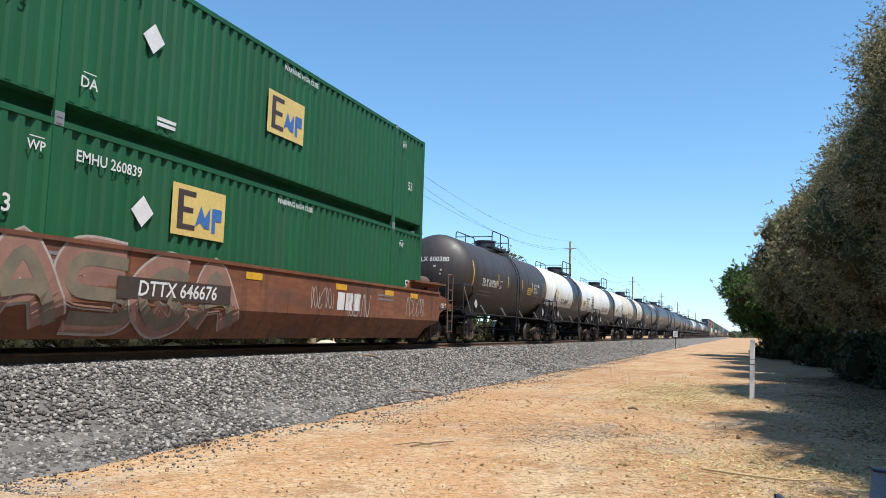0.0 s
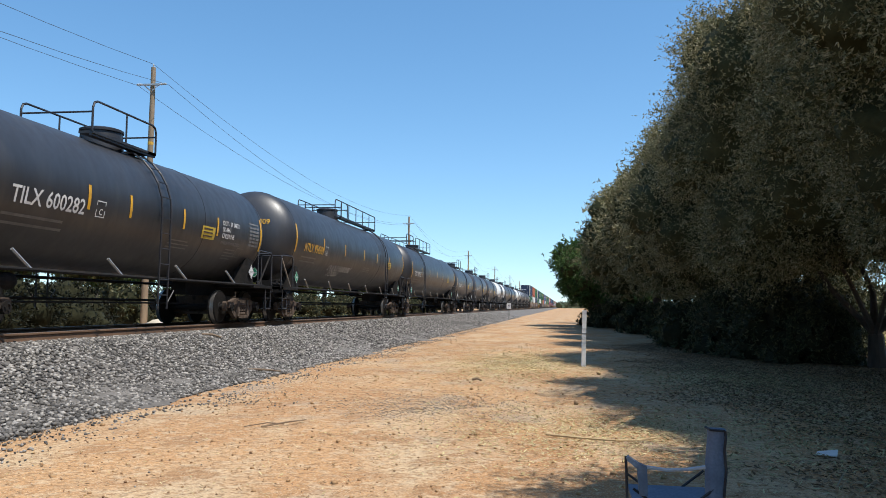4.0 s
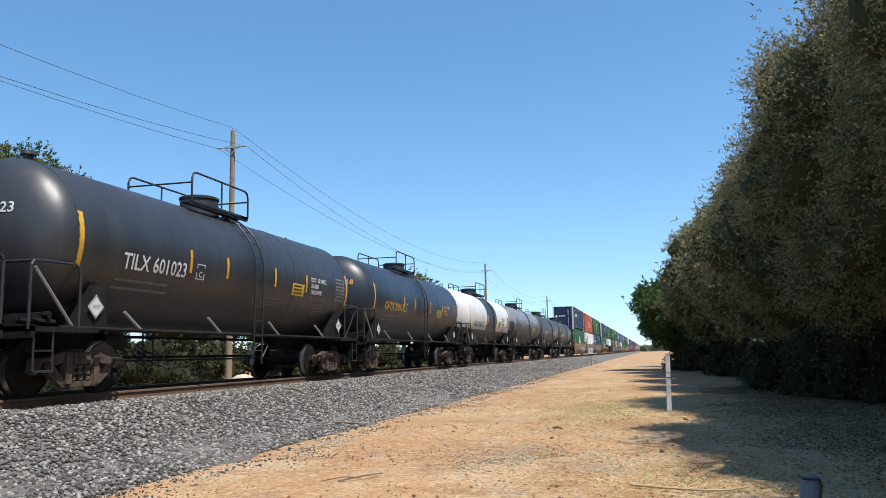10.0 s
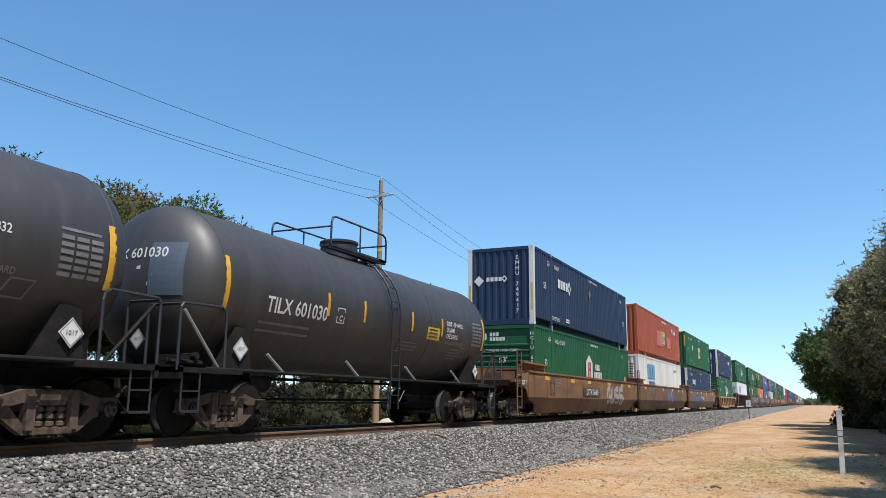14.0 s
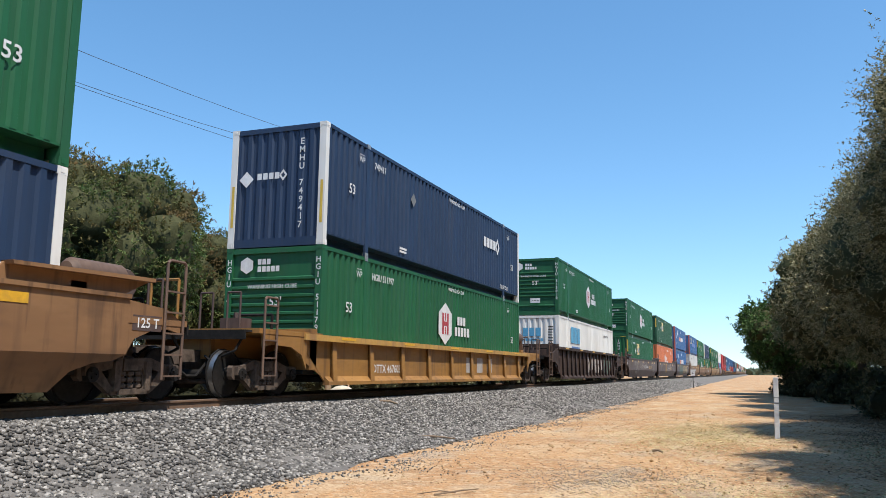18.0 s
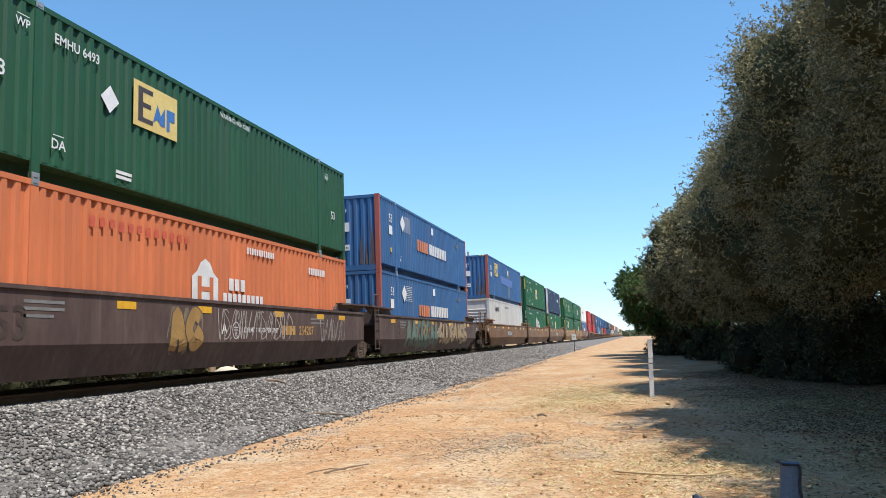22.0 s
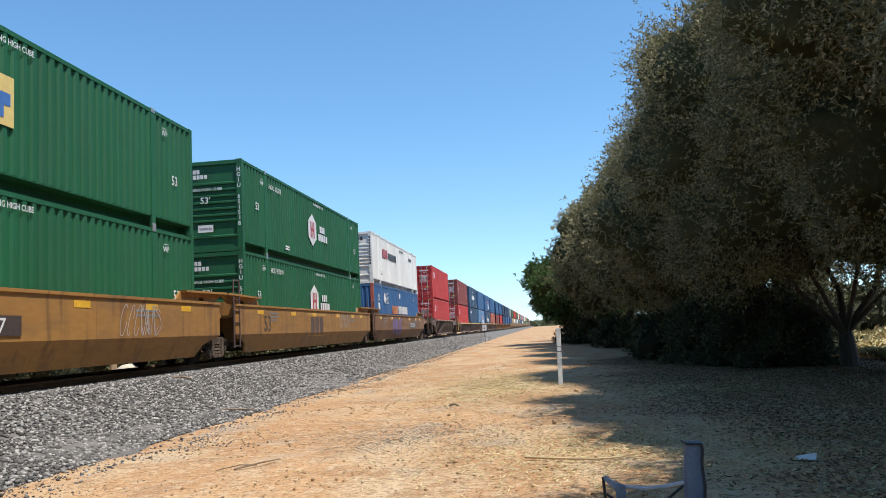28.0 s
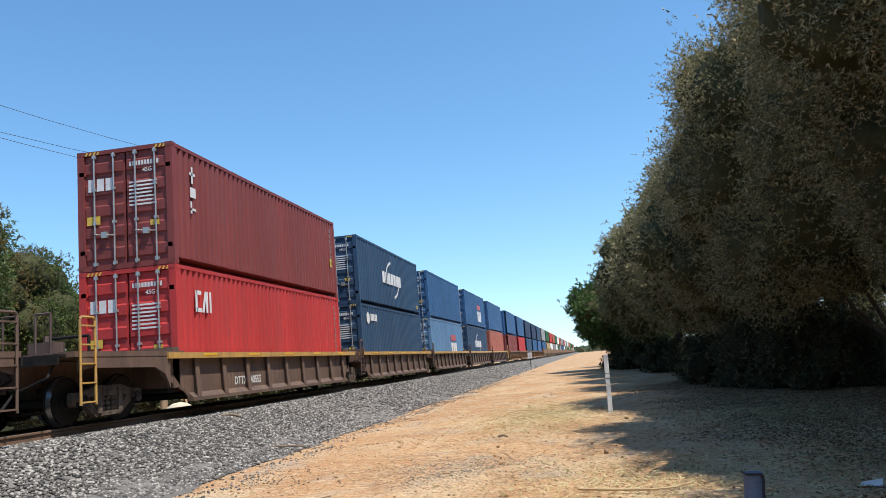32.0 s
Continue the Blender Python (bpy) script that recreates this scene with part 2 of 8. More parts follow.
P_GREEN = paint("container_green", (0.015, 0.112, 0.045))
P_DARKGREEN = paint("container_dark_green", (0.020, 0.088, 0.043))
P_NAVY = paint("container_navy", (0.020, 0.043, 0.094))
P_WHITE = paint("container_white", (0.78, 0.77, 0.73), dirt=(0.42, 0.38, 0.32), amount=0.35)
P_OFFWHITE = paint("container_off_white", (0.56, 0.555, 0.53), (0.49, 0.48, 0.45), dirt=(0.33, 0.27, 0.21), amount=0.5)
P_ORANGE = paint("container_orange", (0.62, 0.185, 0.075))
P_RUSTORANGE = paint("container_red_orange", (0.42, 0.10, 0.045))
P_BLUE = paint("container_blue", (0.042, 0.130, 0.295), dirt=(0.12, 0.12, 0.16), amount=0.4)
P_RED = paint("container_red", (0.48, 0.042, 0.040))
P_MAROON = paint("container_maroon", (0.215, 0.047, 0.042))
P_CMA = paint("container_deep_blue", (0.028, 0.068, 0.13))
P_MIDBLUE = paint("container_mid_blue", (0.035, 0.11, 0.24))
P_LIGHTBLUE = paint("container_light_blue", (0.12, 0.24, 0.40))
P_SALMON = paint("container_salmon", (0.40, 0.12, 0.08))
P_GREY = paint("container_grey", (0.30, 0.31, 0.32))
P_TAN = paint("container_tan", (0.45, 0.34, 0.16))
P_REDPOST = paint("post_red", (0.42, 0.11, 0.08))
M_LOGOYEL = mat("logo_yellow", (0.68, 0.52, 0.17), (0.62, 0.45, 0.15), 0.5, big=2, fine=12)
M_LOGOBLUE = mat("logo_blue", (0.05, 0.16, 0.42), (0.06, 0.14, 0.36), 0.5, big=2, fine=12)
M_LOGODARK = mat("logo_dark", (0.05, 0.035, 0.03), (0.07, 0.05, 0.04), 0.5, big=2, fine=12)
M_LOGORED = mat("logo_red", (0.42, 0.05, 0.06), (0.36, 0.05, 0.06), 0.5, big=2, fine=12)
M_LOGOORANGE = mat("logo_orange", (0.62, 0.20, 0.06), (0.55, 0.17, 0.06), 0.5, big=2, fine=12)
M_LOGOCYAN = mat("logo_cyan", (0.10, 0.36, 0.55), (0.08, 0.28, 0.46), 0.5, big=2, fine=12)
M_CHROME = mat("galvanised", (0.45, 0.45, 0.44), (0.36, 0.36, 0.35), 0.4, 0.6, big=4, fine=30)
M_HAZARD = mat("hazard_yellow", (0.65, 0.45, 0.06), (0.55, 0.36, 0.05), 0.5, big=4, fine=30)
G_PALE = mat("spray_pale", (0.42, 0.38, 0.34), (0.32, 0.27, 0.24), 0.7, big=3, fine=18)
G_PINK = mat("spray_pink", (0.20, 0.10, 0.078), (0.135, 0.066, 0.05), 0.7, big=3, fine=18)
G_TEAL = mat("spray_teal", (0.11, 0.17, 0.135), (0.085, 0.12, 0.10), 0.7, big=3, fine=18)
G_BLUE = mat("spray_blue", (0.10, 0.17, 0.27), (0.08, 0.13, 0.22), 0.7, big=3, fine=18)
G_OCHRE = mat("spray_ochre", (0.34, 0.20, 0.06), (0.26, 0.15, 0.05), 0.7, big=3, fine=18)
G_SAND = mat("spray_sand", (0.36, 0.275, 0.16), (0.27, 0.19, 0.11), 0.7, big=3, fine=18)
G_ROSE = mat("spray_rose", (0.30, 0.165, 0.125), (0.22, 0.115, 0.085), 0.7, big=2, fine=14)
G_PURPLE = mat("spray_purple", (0.18, 0.12, 0.27), (0.12, 0.09, 0.2), 0.7, big=3, fine=18)


# ---- mesh tools ----
class Sh:
    """Vertices and faces gathered for one mesh; faces may carry a material slot."""

    def __init__(self):
        self.v, self.f, self.m = [], [], []

    def add(self, verts, faces, slot=0):
        k = len(self.v)
        self.v += [tuple(p) for p in verts]
        self.f += [tuple(i + k for i in f) for f in faces]
        self.m += [slot] * len(faces)
        return self

    def box(self, x0, x1, y0, y1, z0, z1, slot=0):
        return self.add([(x0, y0, z0), (x1, y0, z0), (x1, y1, z0), (x0, y1, z0), (x0, y0, z1), (x1, y0, z1), (x1, y1, z1), (x0, y1, z1)],
                        [(0, 3, 2, 1), (4, 5, 6, 7), (0, 1, 5, 4), (1, 2, 6, 5), (2, 3, 7, 6), (3, 0, 4, 7)], slot)

    def prism(self, pts, axis, a, b, slot=0):
        """A polygon in the plane across the axis, drawn out from a to b. Points are (u, v): for x (y, z), for y (x, z), for z (x, y)."""
        put = {"x": lambda u, v, w: (w, u, v), "y": lambda u, v, w: (u, w, v), "z": lambda u, v, w: (u, v, w)}[axis]
        n = len(pts)
        vs = [put(u, v, a) for u, v in pts] + [put(u, v, b) for u, v in pts]
        return self.add(vs, [tuple(range(n))[::-1], tuple(range(n, 2 * n))] + [(i, (i + 1) % n, n + (i + 1) % n, n + i) for i in range(n)], slot)

    def rod(self, p, q, r, n=6, r2=None, slot=0):
        p, q = Vector(p), Vector(q)
        d = (q - p).normalized()
        a = d.orthogonal().normalized()
        b = d.cross(a)
        r2 = r if r2 is None else r2
        vs = [p + (a * math.cos(k * math.tau / n) + b * math.sin(k * math.tau / n)) * r for k in range(n)] + [q + (a * math.cos(k * math.tau / n) + b * math.sin(k * math.tau / n)) * r2 for k in range(n)]
        return self.add(vs, [tuple(range(n))[::-1], tuple(range(n, 2 * n))] + [(i, (i + 1) % n, n + (i + 1) % n, n + i) for i in range(n)], slot)

    def pipe(self, pts, r, n=6):
        for p, q in zip(pts, pts[1:]):
            self.rod(p, q, r, n)
        return self

    def lathe(self, prof, axis="y", n=32, c=(0, 0), slot=0, cap=True):
        """prof: (along, radius) pairs round the axis, closed at radius 0 ends."""
        k, rings = len(self.v), []
        for a, r in prof:
            ring = []
            for i in range(n):
                u, v = c[0] + r * math.cos(i * math.tau / n), c[1] + r * math.sin(i * math.tau / n)
                self.v.append({"y": (u, a, v), "x": (a, u, v), "z": (u, v, a)}[axis])
                ring.append(len(self.v) - 1)
            rings.append(ring)
        for p, q in zip(rings, rings[1:]):
            for i in range(n):
                self.f.append((p[i], p[(i + 1) % n], q[(i + 1) % n], q[i]))
                self.m.append(slot)
        if cap:
            self.f += [tuple(rings[0]), tuple(rings[-1][::-1])]
            self.m += [slot, slot]
        return self

    def mesh(self, name, *mats, smooth=False):
        me = bpy.data.meshes.new(name)
        me.from_pydata([tuple(p) for p in self.v], [], self.f)
        for q in mats:
            me.materials.append(q)
        if any(self.m):
            me.polygons.foreach_set("material_index", self.m)
        if smooth:
            me.polygons.foreach_set("use_smooth", [True] * len(self.f))
            me.set_sharp_from_angle(angle=radians(35))
        me.update()
        return me


def fixed(sh):
    """Normals turned outwards."""
    bm = bmesh.new()
    bm.from_mesh(sh)
    bmesh.ops.recalc_face_normals(bm, faces=bm.faces)
    bm.to_mesh(sh)
    bm.free()
    return sh


CACHE = {}


def cached(key, build):
    if key not in CACHE:
        CACHE[key] = fixed(build())
    return CACHE[key]


def part(name, me, parent, label="", at=None, m=None):
    ob = new(name, me)
    ob.parent = parent
    if at is not None:
        ob.matrix_basis = at
    if m is not None:
        ob.material_slots[0].link = "OBJECT"
        ob.material_slots[0].material = m
    if label:
        tagged(ob, label)
    return ob


def made(name, sh, mats, parent, label="", smooth=False):
    mats = mats if isinstance(mats, (tuple, list)) else (mats,)
    return part(name, fixed(sh.mesh(name, *mats, smooth=smooth)), parent, label)


def thing(name, m, label, category, group="", kind=""):
    ob = new(name)
    ob.empty_display_size = 0.3
    ob.matrix_basis = m
    return tagged(ob, label, category, group, kind)


# flat marks: 2D shapes (points, faces), laid on a side, an end or a tank
def rect(u0, u1, v0, v1, cuts=1):
    pts = [(u, v0 + (v1 - v0) * i / cuts) for i in range(cuts + 1) for u in (u0, u1)]
    return pts, [(2 * i, 2 * i + 1, 2 * i + 3, 2 * i + 2) for i in range(cuts)]


def poly(pts):
    return list(pts), [tuple(range(len(pts)))]


TEXTS = {}


def text(s, u, v, h, align="l", slant=0.0, wide=1.0, down=False):
    """Letters of height h whose first foot stands at (u, v)."""
    if s not in TEXTS:
        cu = bpy.data.curves.new("letters", "FONT")
        cu.body, cu.resolution_u, cu.offset = s, 2, 0.014
        ob = bpy.data.objects.new("letters", cu)
        scene.collection.objects.link(ob)
        me = bpy.data.meshes.new_from_object(ob.evaluated_get(bpy.context.evaluated_depsgraph_get()))
        TEXTS[s] = [(p.co.x, p.co.y) for p in me.vertices], [tuple(p.vertices) for p in me.polygons]
        bpy.data.objects.remove(ob)
        bpy.data.curves.remove(cu)
        bpy.data.meshes.remove(me)
    vs, fs = TEXTS[s]
    k = h / 0.70
    w = max(p[0] for p in vs) * k * wide
    off = {"l": 0, "c": -w / 2, "r": -w}[align]
    return [(u + off + p[0] * k * wide + slant * p[1] * k, v + p[1] * k) for p in vs], fs


def bars(n, u, v, h, wide=0.62, gap=0.2, slant=0.0):
    """n plain bars that stand for letters."""
    pts, fs = [], []
    for i in range(n):
        a = u + i * h * (wide + gap)
        k = len(pts)
        pts += [(a, v), (a + h * wide, v), (a + h * wide + slant * h, v + h), (a + slant * h, v + h)]
        fs.append((k, k + 1, k + 2, k + 3))
    return pts, fs


def stacked(n, u, v, h):
    """A column of plain bars, downwards."""
    pts, fs = [], []
    for i in range(n):
        k, b = len(pts), v - i * h * 1.35
        pts += [(u, b), (u + h * 0.7, b), (u + h * 0.7, b + h), (u, b + h)]
        fs.append((k, k + 1, k + 2, k + 3))
    return pts, fs


def lines(n, u, v, w, h, step, seed=0):
    """n thin bars under one another: small print."""
    rnd = random.Random(seed)
    pts, fs = [], []
    for i in range(n):
        k, b, ww = len(pts), v - i * step, w * rnd.uniform(0.7, 1)
        pts += [(u, b), (u + ww, b), (u + ww, b + h), (u, b + h)]
        fs.append((k, k + 1, k + 2, k + 3))
    return pts, fs


def column(code, u, v, h):
    """Letters set one below the other."""
    return join(*[text(ch, u, v - i * h * 1.32, h, "c") for i, ch in enumerate(code) if ch != " "])


def diamond(u, v, r):
    return poly([(u, v - r), (u + r, v), (u, v + r), (u - r, v)])


def stroke(pts, w):
    """A ribbon along a curve."""
    vs, fs = [], []
    for i, p in enumerate(pts):
        a, b = pts[max(0, i - 1)], pts[min(len(pts) - 1, i + 1)]
        d = math.hypot(b[0] - a[0], b[1] - a[1]) or 1
        nx, ny = -(b[1] - a[1]) / d * w / 2, (b[0] - a[0]) / d * w / 2
        vs += [(p[0] + nx, p[1] + ny), (p[0] - nx, p[1] - ny)]
    for i in range(len(pts) - 1):
        fs.append((2 * i, 2 * i + 1, 2 * i + 3, 2 * i + 2))
    return vs, fs


def join(*shapes):
    vs, fs = [], []
    for a, b in shapes:
        k = len(vs)
        vs += a
        fs += [tuple(i + k for i in f) for f in b]
    return vs, fs


def scrawl(u0, u1, v0, v1, seed, w=0.05, letters=5):
    """Looping spray strokes that fill a rectangle; they spell nothing."""
    rnd = random.Random(seed)
    out = []
    step = (u1 - u0) / letters
    for i in range(letters):
        c = u0 + step * (i + 0.5)
        ph, a, b = rnd.uniform(0, 6.28), rnd.randint(1, 2), rnd.randint(1, 3)
        pts = []
        for k in range(26):
            t = k / 25 * math.tau * 0.85
            pts.append((c + step * 0.55 * math.sin(a * t + ph), (v0 + v1) / 2 + (v1 - v0) / 2 * math.cos(b * t + ph * 0.7) * rnd.uniform(0.92, 1)))
        out.append(stroke(pts, w))
    return join(*out)


def curve(pts, k=6):
    """A smooth line through the points."""
    out = []
    for i in range(len(pts) - 1):
        p0, p1, p2, p3 = pts[max(0, i - 1)], pts[i], pts[i + 1], pts[min(len(pts) - 1, i + 2)]
        for j in range(k):
            t = j / k
            out.append(tuple(0.5 * (2 * b + (c - a) * t + (2 * a - 5 * b + 4 * c - d) * t * t + (3 * b - a - 3 * c + d) * t ** 3) for a, b, c, d in zip(p0, p1, p2, p3)))
    return out + [pts[-1]]


def letter_lines(u0, u1, v0, v1, seed, n):
    """Bent strokes that stand side by side like fat letters, and spell nothing."""
    rnd = random.Random(seed)
    step, out = (u1 - u0) / n, []
    for i in range(n):
        c, kind = u0 + step * (i + 0.5), rnd.randint(0, 4)
        top, low = v1 - rnd.uniform(0, 0.12), v0 + rnd.uniform(0, 0.12)
        m, a = (top + low) / 2, step * rnd.uniform(0.3, 0.42)
        lean = rnd.uniform(-0.1, 0.15)
        shape = [[(-a, low), (-a * 0.5, top), (a * 0.4, m), (a, top), (a, low)], [(a, top), (-a * 0.8, top), (-a, m), (a * 0.9, m - 0.1), (a, low), (-a, low)],
                 [(-a, top), (-a, low), (0, low), (a, low + 0.1), (a, top)], [(a, top - 0.1), (0, top), (-a, m), (0, low), (a, low + 0.15), (a * 0.2, m)], [(-a, low), (0, top), (a, low), (a * 0.5, m), (-a * 0.6, m - 0.05)]][kind]
        out.append(curve([(c + x + lean * (z - m), z) for x, z in shape]))
    return out


def blobs(u0, u1, v0, v1, seed, n=6):
    """Overlapping fat letters, as plain rounded lumps."""
    rnd = random.Random(seed)
    out = []
    step = (u1 - u0) / n
    for i in range(n):
        c, vm, h = u0 + step * (i + 0.5), (v0 + v1) / 2, (v1 - v0) / 2
        ph = rnd.uniform(0, 6.28)
        out.append(poly([(c + step * 0.5 * math.cos(a) * (0.85 + 0.25 * math.sin(3 * a + ph)), vm + h * math.sin(a) * (0.85 + 0.15 * math.cos(2 * a + ph))) for a in [k * math.tau / 14 for k in range(14)]]))
    return join(*out)


def mark(name, shape, m, parent, where, lift=0.006, label=""):
    """Lays a flat shape on a parent. where: ("side", x), ("end", y) or ("tank", R, zc)."""
    vs, fs = shape
    rise = 2e-5 if name.startswith("spray") else 0.0  # keeps crossing strokes out of one plane
    if name in ("logo_bars", "warning_bars", "unit_number_bars", "brand_blocks", "wave_lines", "hazard_stripes"):
        one = None
        for f in fs:
            one = mark(name[:-1], ([vs[i] for i in f], [tuple(range(len(f)))]), m, parent, where, lift, label)
        return one
    if where[0] == "side":
        vs = [(where[1] + lift + rise * i, u, v) for i, (u, v) in enumerate(vs)]
    elif where[0] == "well":
        vs = [(where[1] + lift + rise * i - max(0.0, 0.76 - v) * 0.40, u, v) for i, (u, v) in enumerate(vs)]
    elif where[0] == "end":
        vs = [(u, where[1] - lift, v) for u, v in vs]
    else:
        R, zc = where[1] + lift, where[2]
        vs = [((R + rise * i) * math.cos((v - zc) / R), u, zc + (R + rise * i) * math.sin((v - zc) / R)) for i, (u, v) in enumerate(vs)]
    me = bpy.data.meshes.new(name)
    me.from_pydata(vs, [], fs)
    me.materials.append(m)
    me.update()
    return part(name, me, parent, label)


# ---- the setting ----
TX, RZ = -10.26, 0.90  # the track's middle and the rail's top
rng = np.random.default_rng(7)


def ground_z(x, y):
    """The dirt's gentle unevenness."""
    d = max(0.0, 1 - math.hypot(x, y - 12) / 60)
    return d * (0.03 * noise.noise((x * 0.35, y * 0.35, 0)) + 0.012 * noise.noise((x * 1.7, y * 1.7, 3)) - 0.006)


def spaced(lo, hi, dense_lo, dense_hi, step):
    out = list(np.arange(dense_lo, dense_hi + 1e-6, step))
    a, s = dense_lo, step
    while a > lo:
        s *= 1.35
        a -= s
        out.insert(0, max(a, lo))
    a, s = dense_hi, step
    while a < hi:
        s *= 1.35
        a += s
        out.append(min(a, hi))
    return out


def dirt_material():
    m = bpy.data.materials.new("orange_dirt")
    m.use_nodes = True
    nt, n = m.node_tree, m.node_tree.nodes
    ln, b = nt.links.new, n["Principled BSDF"]
    co = n.new("ShaderNodeTexCoord")

    def noi(scale, detail=5.0, stretch=None):
        q = n.new("ShaderNodeTexNoise")
        q.inputs["Scale"].default_value, q.inputs["Detail"].default_value = scale, detail
        if stretch:
            mp = n.new("ShaderNodeMapping")
            mp.inputs["Scale"].default_value = stretch
            ln(co.outputs["Object"], mp.inputs["Vector"])
            ln(mp.outputs[0], q.inputs["Vector"])
        else:
            ln(co.outputs["Object"], q.inputs["Vector"])
        return q.outputs[0]

    def mix(fac, lo, hi, a, c, amount=1.0):
        r = n.new("ShaderNodeMapRange")
        r.inputs["From Min"].default_value, r.inputs["From Max"].default_value, r.inputs["To Max"].default_value = lo, hi, amount
        ln(fac, r.inputs["Value"])
        x = n.new("ShaderNodeMix")
        x.data_type = "RGBA"
        ln(r.outputs[0], x.inputs["Factor"])
        for s, v in ((6, a), (7, c)):
            if isinstance(v, tuple):
                x.inputs[s].default_value = (*v, 1)
            else:
                ln(v, x.inputs[s])
        return x.outputs[2]

    col = mix(noi(0.22, 6), 0.40, 0.60, (0.47, 0.275, 0.135), (0.37, 0.190, 0.085))
    col = mix(noi(0.55, 9, (1.5, 0.6, 1)), 0.47, 0.62, col, (0.50, 0.375, 0.235), 0.8)
    col = mix(noi(1.3, 10), 0.53, 0.64, col, (0.31, 0.165, 0.078), 0.75)
    col = mix(noi(0.8, 10, (1, 0.8, 3)), 0.56, 0.66, col, (0.33, 0.285, 0.225), 0.6)
    col = mix(noi(5.5, 9), 0.52, 0.64, col, (0.53, 0.40, 0.26), 0.6)
    col = mix(noi(14, 8), 0.5, 0.62, col, (0.25, 0.145, 0.072), 0.7)
    col = mix(noi(60, 5), 0.54, 0.66, col, (0.62, 0.50, 0.34), 0.65)
    col = mix(noi(34, 6), 0.56, 0.66, col, (0.17, 0.105, 0.058), 0.7)
    ln(col, b.inputs["Base Color"])
    b.inputs["Roughness"].default_value = 0.95
    b.inputs["Specular IOR Level"].default_value = 0.1
    bp = n.new("ShaderNodeBump")
    bp.inputs["Strength"].default_value, bp.inputs["Distance"].default_value = 1.0, 0.06
    ln(noi(9, 12), bp.inputs["Height"])
    ln(bp.outputs[0], b.inputs["Normal"])
    return m


M_DIRT = dirt_material()
xs, ys = spaced(-3000, 3000, -8, 12, 0.25), spaced(-800, 4000, 2, 40, 0.25)
g = Sh()
g.v = [(x, y, ground_z(x, y)) for y in ys for x in xs]
w = len(xs)
g.f = [(j * w + i, j * w + i + 1, (j + 1) * w + i + 1, (j + 1) * w + i) for j in range(len(ys) - 1) for i in range(w - 1)]
g.m = [0] * len(g.f)
ground = new("ground", g.mesh("ground", M_DIRT, smooth=True))
tagged(ground, "orange dirt ground with pale dry patches beside the railway", "ground", kind="structure")

# ballast bank: one long bed with the shoulder towards the road
M_BED = mat("ballast_bed", (0.125, 0.114, 0.104), (0.205, 0.188, 0.170), 0.95, big=2.0, fine=22, bump=1.0, dirt=(0.11, 0.10, 0.09), dirt_amount=0.8, spec=0.2)
BANK = [(-5.7, -0.03), (-6.6, 0.10), (-8.25, 0.66), (-8.6, 0.72), (-9.2, 0.735), (-11.3, 0.735), (-12.2, 0.70), (-14.8, -0.03)]


def bank_z(x):
    for (a, za), (b, zb) in zip(BANK, BANK[1:]):
        if b <= x <= a:
            return za + (zb - za) * (x - a) / (b - a)
    return 0.0


bx = [-5.7 - 0.35 * i for i in range(27)]
by = spaced(-400, 1400, 2, 60, 0.35)
s = Sh()
for y in by:
    for i, x in enumerate(bx):
        e = (0.6 * noise.noise((0.0, y * 0.23, 5)) + 0.4 * noise.noise((0.0, y * 0.8, 9)) + 0.25 * noise.noise((0.0, y * 2.3, 2))) * (1 - i / 4) if i < 4 else 0
        s.v.append((x + e, y, bank_z(x) + 0.02 * noise.noise((x * 3, y * 3, 1)) if 0 < i < 26 else -0.06))
w = len(bx)
s.f = [(j * w + i, (j + 1) * w + i, (j + 1) * w + i + 1, j * w + i + 1) for j in range(len(by) - 1) for i in range(w - 1)]
s.m = [0] * len(s.f)
ballast = new("ballast_bank", fixed(s.mesh("ballast_bank", M_BED)))
tagged(ballast, "grey crushed stone railway ballast bank", "ballast", kind="structure")

# loose stones
M_STONE = bpy.data.materials.new("crushed_stone")
M_STONE.use_nodes = True
n = M_STONE.node_tree.nodes
gi = n.new("ShaderNodeNewGeometry")
rp = n.new("ShaderNodeValToRGB")
rp.color_ramp.elements[0].color, rp.color_ramp.elements[1].color = (0.036, 0.033, 0.030, 1), (0.38, 0.352, 0.318, 1)
q = rp.color_ramp.elements.new(0.62)
q.color = (0.150, 0.137, 0.124, 1)
M_STONE.node_tree.links.new(gi.outputs["Random Per Island"], rp.inputs[0])
M_STONE.node_tree.links.new(rp.outputs[0], n["Principled BSDF"].inputs["Base Color"])
n["Principled BSDF"].inputs["Roughness"].default_value = 0.85

CUBE = np.array([(-1, -1, -1), (1, -1, -1), (1, 1, -1), (-1, 1, -1), (-1, -1, 1), (1, -1, 1), (1, 1, 1), (-1, 1, 1)], float) * 0.6
CUBEF = np.array([(0, 3, 2, 1), (4, 5, 6, 7), (0, 1, 5, 4), (1, 2, 6, 5), (2, 3, 7, 6), (3, 0, 4, 7)])


def rocks(name, pts, sizes, material):
    """Angular stones at the points, one mesh."""
    k = len(pts)
    v = np.repeat(CUBE[None], k, 0) * (1 + rng.uniform(-0.45, 0.35, (k, 8, 3)))
    a = rng.normal(size=(k, 3, 3))
    rot = np.linalg.qr(a)[0]
    v = np.einsum("kij,kpj->kpi", rot, v) * (sizes[:, None, None] * np.array([1, 1, 0.75])) + pts[:, None, :]
    f = (CUBEF[None] + 8 * np.arange(k)[:, None, None]).reshape(-1, 4)
    return quads(name, v.reshape(-1, 3), f, material)


